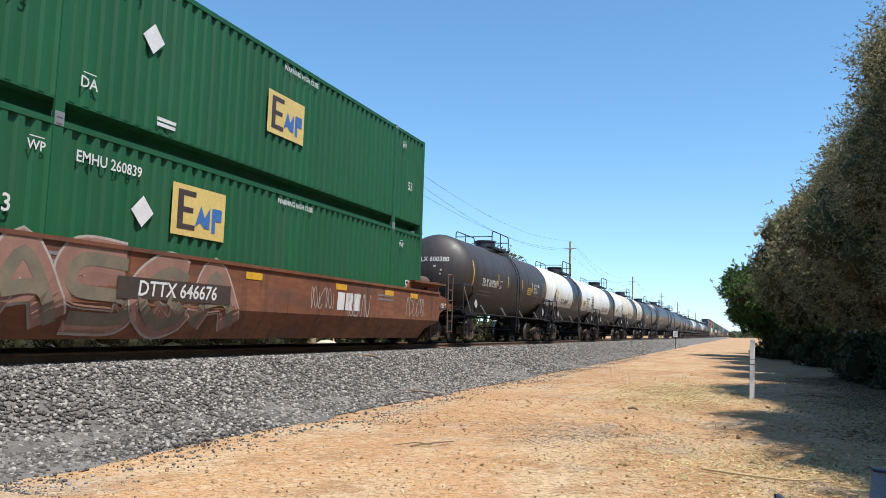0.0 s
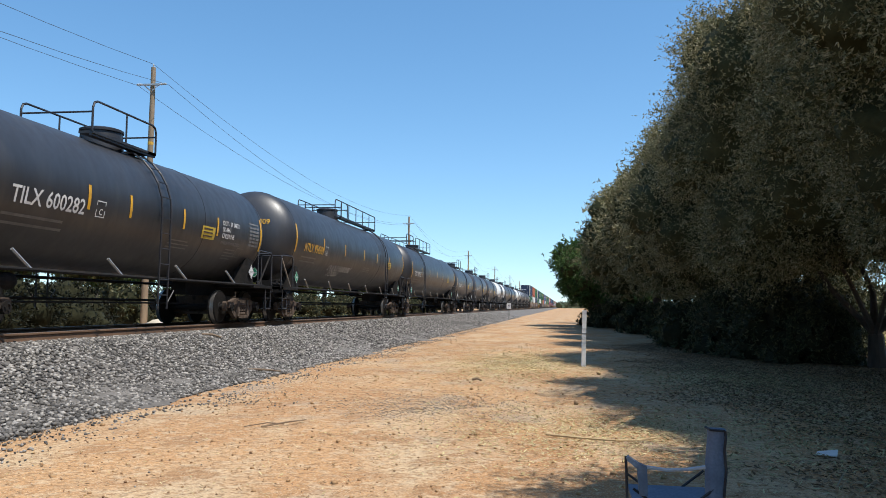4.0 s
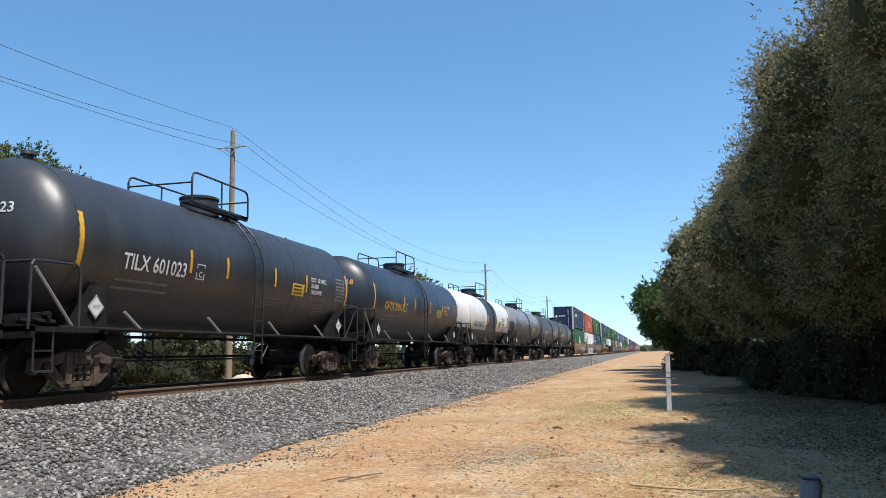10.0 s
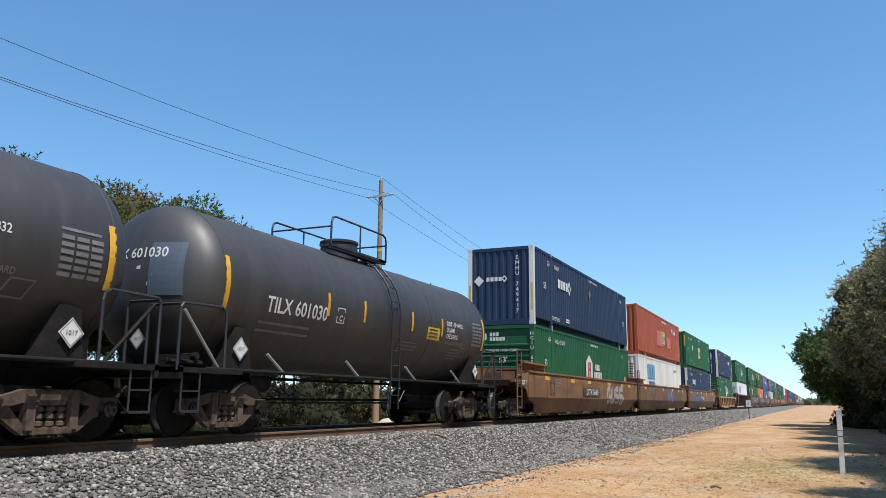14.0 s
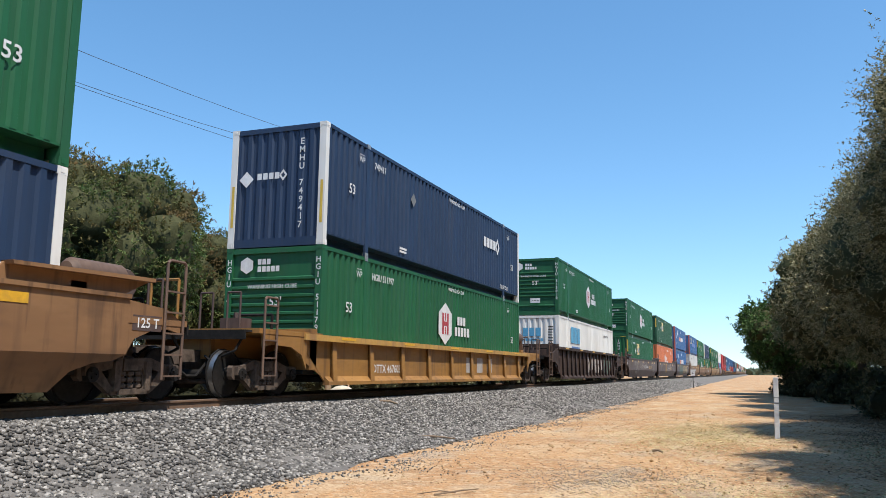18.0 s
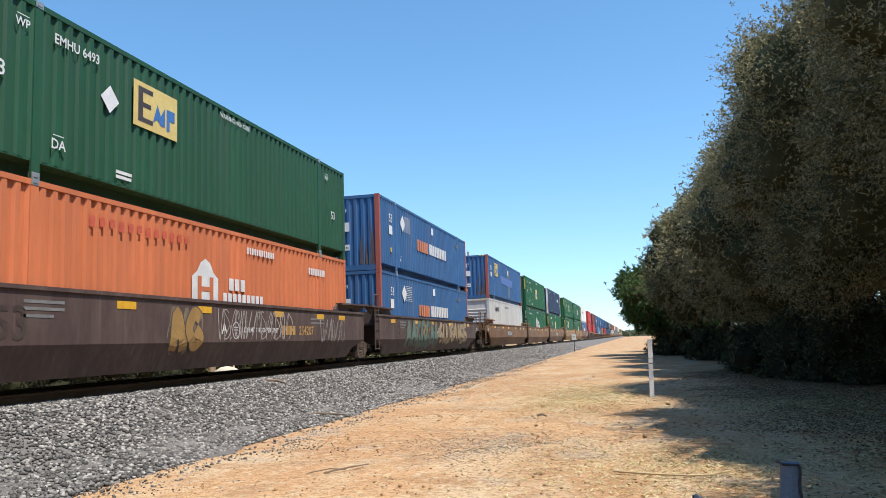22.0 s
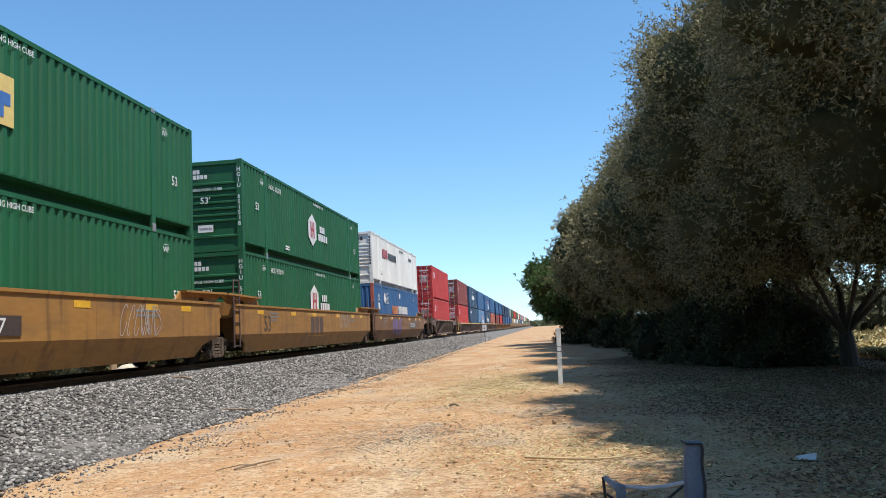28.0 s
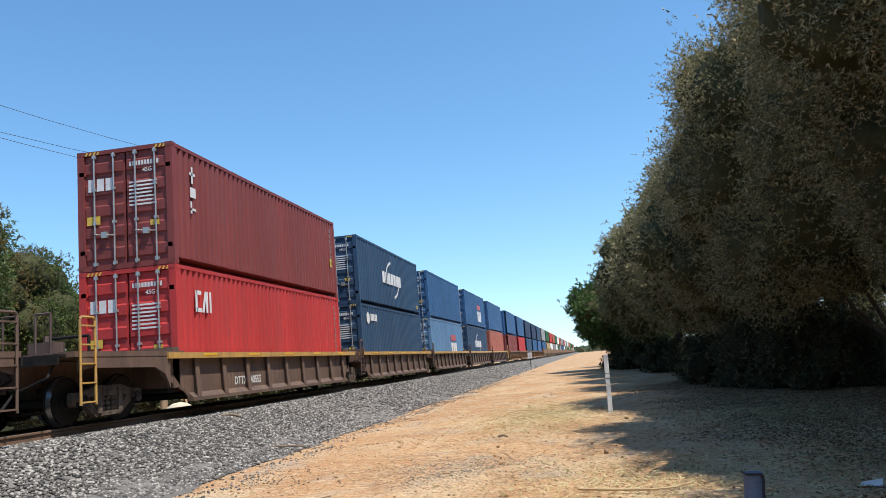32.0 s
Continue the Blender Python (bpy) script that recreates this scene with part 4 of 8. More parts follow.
def crown_mesh(name, got, lift, floor, material, inside):
    """One mesh of leaf triangles and the solid lumps in the boughs, coloured for the shade inside."""
    leaf, vs, fs = got
    v = np.concatenate([leaf, vs])
    v[:, 2] = np.maximum(v[:, 2] + lift, floor)
    k, n = len(leaf) // 3, len(fs)
    me = bpy.data.meshes.new(name)
    me.vertices.add(len(v))
    me.vertices.foreach_set("co", v.astype(np.float32).ravel())
    me.loops.add(3 * k + 4 * n)
    me.loops.foreach_set("vertex_index", np.concatenate([np.arange(3 * k), (fs + 3 * k).ravel()]).astype(np.int32))
    me.polygons.add(k + n)
    me.polygons.foreach_set("loop_start", np.concatenate([np.arange(k) * 3, 3 * k + np.arange(n) * 4]).astype(np.int32))
    me.materials.append(material)
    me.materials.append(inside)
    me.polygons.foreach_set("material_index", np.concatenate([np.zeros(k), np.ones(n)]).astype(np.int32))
    me.update(calc_edges=True)
    return me


def limbs(parent, height, reach, seed, r0=0.3, lean=(0, 0), fork=0):
    """A tapered, crooked trunk and its limbs, up into the crown."""
    rnd = random.Random(seed)
    pts, p = [], Vector((0, 0, -0.1))
    for i in range(6):
        pts.append(p.copy())
        p += Vector((rnd.uniform(-0.25, 0.25) + lean[0], rnd.uniform(-0.25, 0.25) + lean[1], height * 0.09))
    s = Sh()
    for i in range(fork or 5):
        s.rod(pts[i], pts[i + 1], r0 * (1.35 - 0.17 * i if i else 1.7), 9, r0 * (1.35 - 0.17 * (i + 1)))
    made("trunk", s, M_BARK, parent, smooth=True)
    for j in range(6):
        s, q = Sh(), pts[fork or 3 + j % 3].copy()
        az = j * math.tau / 6 + rnd.uniform(-0.4, 0.4)
        d = Vector((math.cos(az) * 0.8, math.sin(az) * 0.8, 0.9))
        rr = r0 * (0.78 - 0.07 * j if fork else 0.5)
        if fork:
            d = Vector((d.x, d.y, 1.15))
        for k in range(5):
            e = q + d * reach * 0.165 + Vector((rnd.uniform(-0.3, 0.3), rnd.uniform(-0.3, 0.3), 0))
            s.rod(q, e, rr, 7, rr * 0.72)
            if k > 1:
                s.rod(e, e + Vector((rnd.uniform(-1, 1), rnd.uniform(-1, 1), rnd.uniform(-0.4, 0.8))) * reach * 0.2, rr * 0.5, 5, rr * 0.15)
            q, rr = e, rr * 0.72
        made("limb", s, M_BARK, parent, smooth=True)


def tree(name, label, group, seed, zc, radii, leaves, size, material, lobes=34, r0=0.3, low=-0.75, lean=(0, 0), fork=0, inner=5):
    ob = thing(name, pose(0, 0, 0), label, "tree", group)
    limbs(ob, zc * 1.6, max(radii), seed, r0, lean, fork)
    part("crown", crown_mesh("crown", foliage(seed, radii, lobes, leaves, size, low, twig=max(0.3, size * 4), inner=inner), zc, 0.05, material, M_CROWNSHADE), ob)
    return ob


ROW = "row of trees beside the dirt road"
OL = "dense olive tree with dusty grey-green leaves"
a = tree("olive_tree", OL, ROW, 11, 6.7, (5.7, 5.7, 6.0), 250000, 0.036, M_OLIVE, 40, 0.155, inner=7, fork=1, low=-0.79)
b = tree("olive_tree", OL, ROW, 23, 5.7, (5.05, 5.05, 5.0), 155000, 0.037, M_OLIVE, 36, 0.17, inner=6, fork=1, low=-0.75)
far_olive = tree("olive_tree", OL, ROW, 37, 6.0, (5.05, 5.05, 5.1), 50000, 0.075, M_OLIVE, 36, 0.28)
far_olive.matrix_basis = pose(6.9, 38.0, 0)
a.matrix_basis = pose(8.05, 22.2, 0, 0, 0, 20)
b.matrix_basis = pose(7.2, 30.5, 0, 0, 0, 75)
# The copy at y -2.5 is out of view, added to shade the ground.
for src, x, y, rz in ((a, 8.6, 13.0, 140), (b, 7.6, 4.6, 200), (b, 8.5, 8.8, 170), (b, 8.5, 17.6, 310), (far_olive, 7.0, -2.5, 30), (far_olive, 6.8, 46.0, 250), (far_olive, 5.9, 53.5, 300)):
    copy_thing(src, pose(x, y, 0, 0, 0, rz))
c = tree("broadleaf_tree", "round bright green tree overhanging the dirt road", ROW, 31, 4.0, (3.9, 4.25, 3.4), 40000, 0.10, M_FRESH, 28, 0.22)
c.matrix_basis = pose(3.0, 62.0, 0)
copy_thing(c, pose(5.5, 74.0, 0, 0, 0, 120))


def shrub(seed, radii, leaves, size, material, label, group):
    ob = thing("shrub", pose(0, 0, 0), label, "shrub", group)
    part("foliage", crown_mesh("foliage", foliage(seed, radii, 14, leaves, size, -0.3, (0.28, 0.46), 0.26, 3, 0.55), 0.15 * radii[2], 0.03, material, M_SHRUBSHADE), ob)
    for j in range(3):
        a = j * 2.1 + seed
        e = Vector((0.55 * radii[0] * math.cos(a), 0.55 * radii[1] * math.sin(a), radii[2] * 0.7))
        made("stem", Sh().rod((0.1 * math.cos(a), 0.1 * math.sin(a), -0.05), e * 0.5, 0.035, 6, 0.025).rod(e * 0.5, e + Vector((0, 0, 0.2)), 0.025, 6, 0.01), M_BARK, ob)
    return ob


UND = "undergrowth below the trees"
s0 = shrub(5, (1.7, 2.2, 1.7), 2600, 0.10, M_HEDGE, "dark shrub with shade-coloured insides growing under the trees", UND)
s0.matrix_basis = pose(6.2, 26.0, 0)
for i in range(16):
    copy_thing(s0, pose(5.6 + random.uniform(-0.6, 1.6) - 0.03 * i, 28.5 + 2.3 * i, 0, 0, 0, random.uniform(0, 360)))
n0 = shrub(15, (1.6, 2.0, 1.9), 11000, 0.05, M_HEDGE, "dark shrub with shade-coloured insides growing under the trees", UND)
n0.matrix_basis = pose(6.3, 24.6, 0)
for x, y, k in ((6.9, 26.8, 1.2), (5.6, 27.4, 1.0), (7.2, 23.6, 0.75), (9.6, 19.4, 0.8), (8.8, 29.2, 1.2)):
    o = copy_thing(n0, pose(x, y, 0, 0, 0, 67 * y))
    o.scale = (k, k, k * 1.1)
# more shrubs added as a dark backdrop for the shade below the crowns
for x, y in ((9.0, 37.0), (10.2, 45.5), (9.6, 41.0), (11.2, 51.0), (9.4, 47.5), (12.6, 34.5), (14.2, 38.0), (16.5, 37.0), (12.4, 42.0), (4.2, 57.0), (3.6, 60.5), (3.2, 64.5), (4.5, 67), (10.5, 42), (11.5, 48), (9.5, 52)):
    o = copy_thing(s0, pose(x, y, 0, 0, 0, random.uniform(0, 360)))
    o.scale = (1.35, 1.35, 1.5) if x > 9 else (1.1, 1.1, 1.2)
# sunlit dry field behind the trees
tl = litter("tall_dry_grass", 14000, (9.8, 16), (21, 34), 0.16, M_STRAW, "tall golden dry grass in the sun behind the trees")
co = np.empty(len(tl.data.vertices) * 3, np.float32)
tl.data.vertices.foreach_get("co", co)
co = co.reshape(-1, 3)
co[:, 2] += rng.uniform(0.0, 1.0, len(co)) * np.clip((co[:, 0] - 9) * 0.2, 0.3, 1.2).astype(np.float32)
tl.data.vertices.foreach_set("co", co.ravel())

# trees, hedge and a low building behind the track
BT = "trees behind the railway"
t1 = tree("tall_tree", "tall tree with green and rust-tinged leaves", BT, 41, 6.4, (5.0, 5.2, 4.6), 15000, 0.13, M_TINGED, 32, 0.25)
near_t1 = tree("tall_tree", "tall tree with green and rust-tinged leaves", BT, 47, 6.4, (5.0, 5.2, 4.6), 52000, 0.075, M_TINGED, 36, 0.22)
near_t1.matrix_basis = pose(-28, 18.0, 0, 0, 0, 50)
t1.matrix_basis = pose(-31, 72.0, 0)
for x, y, rz, k in ((-27, 27, 0, 1), (-29, 36, 120, 0.82), (-27, 54, 200, 0.93), (-28, 45, 20, 0.7), (-29, 66, 80, 0.75), (-27, 87, 310, 1.05), (-28, 97, 160, 0.9), (-28, 78, 220, 0.7), (-30, 115, 40, 0.9), (-29, 135, 140, 1.0), (-28, 160, 240, 0.9), (-30, 185, 0, 1.0), (-28, 9, 270, 0.95), (-28, 215, 30, 0.95), (-29, 250, 130, 1.0), (-28, 290, 200, 0.9), (-30, 330, 70, 1.0)):
    o = copy_thing(near_t1 if 12 < y < 40 else t1, pose(x, y, 0, 0, 0, rz))
    o.scale = (k, k, k)
h0 = shrub(8, (1.6, 2.6, 2.3), 2600, 0.12, M_HEDGE, "leafy hedge shrub behind the railway", "hedge behind the railway")
h0.matrix_basis = pose(-24, 20, 0)
# brush rows whose leaf colours hold the shade below the cars
brush = shrub(12, (1.5, 2.3, 2.2), 6000, 0.065, M_BRUSHSHADE, "brush shrub in shade-dark leaf colours close behind the railway", "hedge behind the railway")
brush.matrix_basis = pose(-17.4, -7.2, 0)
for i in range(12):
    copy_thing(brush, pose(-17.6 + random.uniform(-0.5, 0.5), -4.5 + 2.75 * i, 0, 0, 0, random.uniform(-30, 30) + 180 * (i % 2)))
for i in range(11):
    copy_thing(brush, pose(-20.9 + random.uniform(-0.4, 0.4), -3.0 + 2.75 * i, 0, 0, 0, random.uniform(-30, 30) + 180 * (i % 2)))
for i in range(-3, 34):
    copy_thing(h0, pose(-24 + random.uniform(-1.2, 1.2), 22.5 + 3.6 * i, 0, 0, 0, random.uniform(-30, 30) + 180 * (i % 2)))
M_BOULDER = mat("pale_concrete", (0.55, 0.48, 0.36), (0.45, 0.39, 0.29), 0.85, big=2, fine=15, bump=0.3)
bd = Sh().lathe([(0.0, 0.62), (0.18, 0.66), (0.34, 0.55), (0.44, 0.3), (0.47, 0.05)], "z", 14)
bl = tagged(made("boulder", bd, M_BOULDER, None, smooth=True), "pale rounded boulder beyond the track", "boulder")
bl.matrix_basis = pose(-18.2, 33.6, 0)
bl.scale = (1.0, 1.0, 1.5)
M_WALL = mat("beige_stucco", (0.55, 0.46, 0.32), (0.48, 0.40, 0.28), 0.9, big=0.6, fine=12, bump=0.2)
M_ROOF = mat("dull_roof", (0.22, 0.20, 0.18), (0.28, 0.25, 0.22), 0.8, big=0.6, fine=12)
hs = thing("low_building", pose(-36, 17, 0), "low beige stucco building behind the trees", "building")
made("wall", Sh().box(-4, 4, -7, 7, 0, 3.0), M_WALL, hs)
made("roof", Sh().prism([(-4.5, 3.0), (4.5, 3.0), (0, 4.3)], "y", -7.5, 7.5), M_ROOF, hs)
for y in (-4, 0.5, 4.5):
    wd = made("window", Sh().box(3.9, 4.04, y - 0.6, y + 0.6, 1.0, 2.1), M_LETBLACK, hs)
    made("frame", Sh().box(3.98, 4.06, y - 0.68, y - 0.6, 0.95, 2.15).box(3.98, 4.06, y + 0.6, y + 0.68, 0.95, 2.15), M_POST, wd)

# far trees and sheds at the end of the line
M_FAR = leaf_mat("far_leaves", (0.05, 0.07, 0.04), (0.08, 0.10, 0.055), (0.12, 0.14, 0.08), 0.1)
k = 9000
fx, fy = rng.uniform(-900, 900, k), rng.uniform(900, 1300, k)
fz = rng.uniform(0, 1, k) ** 1.5 * 9 * (0.5 + 0.5 * np.sin(fx * 0.05) ** 2)
v = np.stack([fx, fy, fz], 1)
a, b = rng.normal(size=(k, 3)) * 3.0, rng.normal(size=(k, 3)) * 3.0
tagged(new("far_woods", quads("far_woods", np.stack([v - a, v - b, v + a, v + b], 1).reshape(-1, 3), np.arange(4 * k).reshape(-1, 4), M_FAR)), "hazy line of far trees on the horizon", "trees", kind="stuff")


# ---- the train ----
WHEELS = []


def run(t):
    """How far the train has rolled by then; it slows very slightly."""
    return 18.59 * t - 0.0054 * t * t


def wheelset_mesh():
    s = Sh()
    for sx in (-1, 1):
        a = sx * 0.69
        s.lathe([(a, 0.10), (a + sx * 0.0, 0.49), (a + sx * 0.03, 0.487), (a + sx * 0.032, 0.462)], "x", 16)
        s.lathe([(a + sx * 0.031, 0.463), (a + sx * 0.136, 0.4555)], "x", 16, slot=1, cap=False)
        s.lathe([(a + sx * 0.136, 0.455), (a + sx * 0.136, 0.385), (a + sx * 0.085, 0.36), (a + sx * 0.075, 0.17), (a + sx * 0.15, 0.13), (a + sx * 0.155, 0.05)], "x", 16)
    s.rod((-0.95, 0, 0), (0.95, 0, 0), 0.085, 12)
    for sx in (-1, 1):
        s.rod((sx * 0.93, 0, 0), (sx * 1.2, 0, 0), 0.115, 12)
        for k in range(3):
            s.rod((sx * 1.2, 0.06 * math.cos(k * 2.1), 0.06 * math.sin(k * 2.1)), (sx * 1.225, 0.06 * math.cos(k * 2.1), 0.06 * math.sin(k * 2.1)), 0.02, 6)
    return s.mesh("wheelset", M_WHEEL, M_TREAD, smooth=True)


def side_frame_mesh():
    """A cast side frame with two windows, drawn out to its thickness."""
    s = Sh()
    half = [(0.0, 0.72), (0.42, 0.72), (0.62, 0.66), (0.78, 0.62), (1.06, 0.62), (1.10, 0.58), (1.10, 0.42), (1.04, 0.36), (0.99, 0.36), (0.97, 0.52), (0.80, 0.54), (0.77, 0.36), (0.70, 0.34), (0.50, 0.20), (0.40, 0.14), (0.0, 0.14)]
    outer = half + [(-u, v) for u, v in half[-2:0:-1]]
    win = [(0.36, 0.56), (0.50, 0.53), (0.62, 0.50), (0.42, 0.29), (0.36, 0.27)]
    for x0, x1 in ((0.98, 1.09), (-1.09, -0.98)):
        bm = bmesh.new()
        for loop in (outer, win, [(-u, v) for u, v in win], [(-0.25, 0.24), (0.25, 0.24), (0.25, 0.56), (-0.25, 0.56)]):
            vs = [bm.verts.new((0, u, v)) for u, v in loop]
            for i in range(len(vs)):
                bm.edges.new((vs[i], vs[(i + 1) % len(vs)]))
        bmesh.ops.triangle_fill(bm, edges=bm.edges, use_beauty=True, use_dissolve=False)
        bm.verts.index_update()
        vs, fs = [tuple(v.co) for v in bm.verts], [tuple(v.index for v in f.verts) for f in bm.faces]
        rim = [tuple(v.index for v in e.verts) for e in bm.edges if len(e.link_faces) == 1]
        bm.free()
        n = len(vs)
        s.add([(x0, y, z) for _, y, z in vs] + [(x1, y, z) for _, y, z in vs], fs + [tuple(i + n for i in f[::-1]) for f in fs] + [(a, b, b + n, a + n) for a, b in rim])
        break
    for y in (-0.89, 0.89):
        s.box(0.99, 1.17, y - 0.13, y + 0.13, 0.44, 0.60)
    s.box(1.0, 1.14, -0.40, -0.27, 0.20, 0.66).box(1.0, 1.14, 0.27, 0.40, 0.20, 0.66)
    s.box(0.97, 1.15, -0.30, 0.30, 0.15, 0.23)
    return s.mesh("side_frame", M_TRUCK)


def springs_mesh():
    s = Sh()
    s.lathe([p for k in range(3) for p in ((0.24 + k * 0.095, 0.045), (0.255 + k * 0.095, 0.072), (0.30 + k * 0.095, 0.072), (0.32 + k * 0.095, 0.045))], "z", 6, (1.05, 0))
    return s.mesh("spring", M_TRUCK)


def truck(parent, y, turn=0):
    """A four-wheel bogie: bolster, side frames, springs and two spinning wheelsets."""
    bol = cached("bolster", lambda: Sh().prism([(-1.12, 0.52), (-0.7, 0.42), (0.7, 0.42), (1.12, 0.52), (1.12, 0.70), (0.5, 0.78), (-0.5, 0.78), (-1.12, 0.70)], "y", -0.2, 0.2).rod((-0.7, 0.55, 0.3), (0.7, 0.55, 0.3), 0.05).rod((-0.7, -0.55, 0.3), (0.7, -0.55, 0.3), 0.05).mesh("truck", M_TRUCK))
    t = part("truck", bol, parent, at=pose(0, y, 0))
    for rz in (0, 180):
        part("side_frame", cached("side_frame", side_frame_mesh), t, at=pose(0, 0, 0, 0, 0, rz))
        for dy in (-0.17, 0.0, 0.17):
            part("spring", cached("springs", springs_mesh), t, at=pose(0, dy, 0, 0, 0, rz))
    for dy in (-0.89, 0.89):
        wv = part("wheelset", cached("wheelset", wheelset_mesh), t)
        wv.matrix_parent_inverse = pose(0, dy, 0.458)
        WHEELS.append(wv)
    return t


def coupler(parent, y, sy):
    s = Sh().box(-0.11, 0.11, min(y, y + sy * 0.75), max(y, y + sy * 0.75), 0.68, 0.92).box(-0.17, 0.13, min(y + sy * 0.6, y + sy * 0.95), max(y + sy * 0.6, y + sy * 0.95), 0.64, 0.97)
    made("coupler", s, M_TRUCK, parent)
    made("air_hose", Sh().pipe([(0.35, y, 0.8), (0.37, y + sy * 0.2, 0.62), (0.36, y + sy * 0.42, 0.42), (0.3, y + sy * 0.62, 0.42), (0.22, y + sy * 0.78, 0.55)], 0.025), M_UNDER, parent)


def placard(parent, where, u, v, r, code, m=None):
    p = mark("placard", diamond(u, v, r), m or M_PLACARD, parent, where, 0.02, "white diamond hazard placard" if m is None else "green diamond hazard placard")
    mark("border", join(*[stroke([a, b], r * 0.06) for a, b in (((u, v - r * 0.88), (u + r * 0.88, v)), ((u + r * 0.88, v), (u, v + r * 0.88)), ((u, v + r * 0.88), (u - r * 0.88, v)), ((u - r * 0.88, v), (u, v - r * 0.88)))]), M_LETBLACK if m is None else M_PLACARD, p, where, 0.024)
    mark("number", text(code, u, v - r * 0.17, r * 0.34, "c"), M_LETBLACK if m is None else M_PLACARD, p, where, 0.024)


def tank_body(half, R, zc, hh, scheme, mats):
    """The shell with its two domed heads; scheme "white" has a dark belly and a dark band amidships."""
    s, n = Sh(), 48
    prof = [(-half - hh * math.sin(a), R * math.cos(a)) for a in [math.pi / 2 * k / 9 for k in range(9, 0, -1)]]
    prof = [(y, max(r, 0.02)) for y, r in prof]
    cuts = [-half, -half * 0.66, -half * 0.4, -1.5, 1.5, half * 0.4, half * 0.66, half]
    prof += [(y, R) for y in cuts] + [(-y, r) for y, r in prof[::-1]]
    rings = []
    for y, r in prof:
        rings.append([len(s.v) + i for i in range(n)])
        s.v += [(r * math.cos(i * math.tau / n), y, zc + r * math.sin(i * math.tau / n)) for i in range(n)]
    for (p, q), ((ya, ra), (yb, rb)) in zip(zip(rings, rings[1:]), zip(prof, prof[1:])):
        for i in range(n):
            z = (ra + rb) / 2 * math.sin((i + 0.5) * math.tau / n)
            slot = 0
            if scheme == "white":
                ym = (ya + yb) / 2
                slot = 1 if z < -0.46 * R or -1.5 < ym < 1.5 else 0
            elif scheme == "drip":
                slot = 1 if z < 0.06 * R else 0
            s.f.append((p[i], p[(i + 1) % n], q[(i + 1) % n], q[i]))
            s.m.append(slot)
    s.f += [tuple(rings[0]), tuple(rings[-1][::-1])]
    s.m += [0, 0]
    return s.mesh("tank", *mats, smooth=True)


def ladder_mesh(R, zc, top, foot):
    s = Sh()
    for dy in (-0.2, 0.2):
        arc = [((R + 0.09) * math.cos(a), dy, zc + (R + 0.09) * math.sin(a)) for a in [radians(k) for k in (72, 60, 48, 36, 24, 12, 2)]]
        s.pipe([(R * 0.25, dy, top)] + arc + [(R + 0.06, dy, foot)], 0.022, 5)
    for k in range(5):
        a = radians(68 - 14 * k)
        s.rod(((R + 0.09) * math.cos(a), -0.2, zc + (R + 0.09) * math.sin(a)), ((R + 0.09) * math.cos(a), 0.2, zc + (R + 0.09) * math.sin(a)), 0.014, 5)
    z = zc - 0.15
    while z > foot - 0.01:
        s.rod((R + 0.08, -0.2, z), (R + 0.08, 0.2, z), 0.014, 5)
        z -= 0.34
    s.pipe([(R + 0.06, -0.5, foot + 0.42), (R + 0.06, -0.2, foot + 0.12)], 0.012, 5).pipe([(R + 0.06, 0.5, foot + 0.42), (R + 0.06, 0.2, foot + 0.12)], 0.012, 5)
    return s.mesh("ladder", M_RAILING)


def railing_mesh(y0, y1, top, dz, x):
    """Pipe rail with rounded corners round the manway platform: long side, ends and posts."""
    s, r = Sh(), 0.024
    for sx in (-1, 1):
        s.pipe([(sx * x, y0, top), (sx * x, y0, top + dz - 0.15), (sx * x, y0 + 0.05, top + dz - 0.04), (sx * x, y0 + 0.16, top + dz), (sx * x, y1 - 0.16, top + dz), (sx * x, y1 - 0.05, top + dz - 0.04), (sx * x, y1, top + dz - 0.15), (sx * x, y1, top)], r, 6)
        k = max(1, round((y1 - y0) / 1.25))
        for i in range(1, k):
            y = y0 + (y1 - y0) * i / k
            s.rod((sx * x, y, top), (sx * x, y, top + dz), r * 0.85, 6)
    for y in (y0, y1):
        s.rod((-x, y, top + dz * 0.62), (x, y, top + dz * 0.62), r * 0.8, 6)
    return s.mesh("platform_railing", M_RAILING)


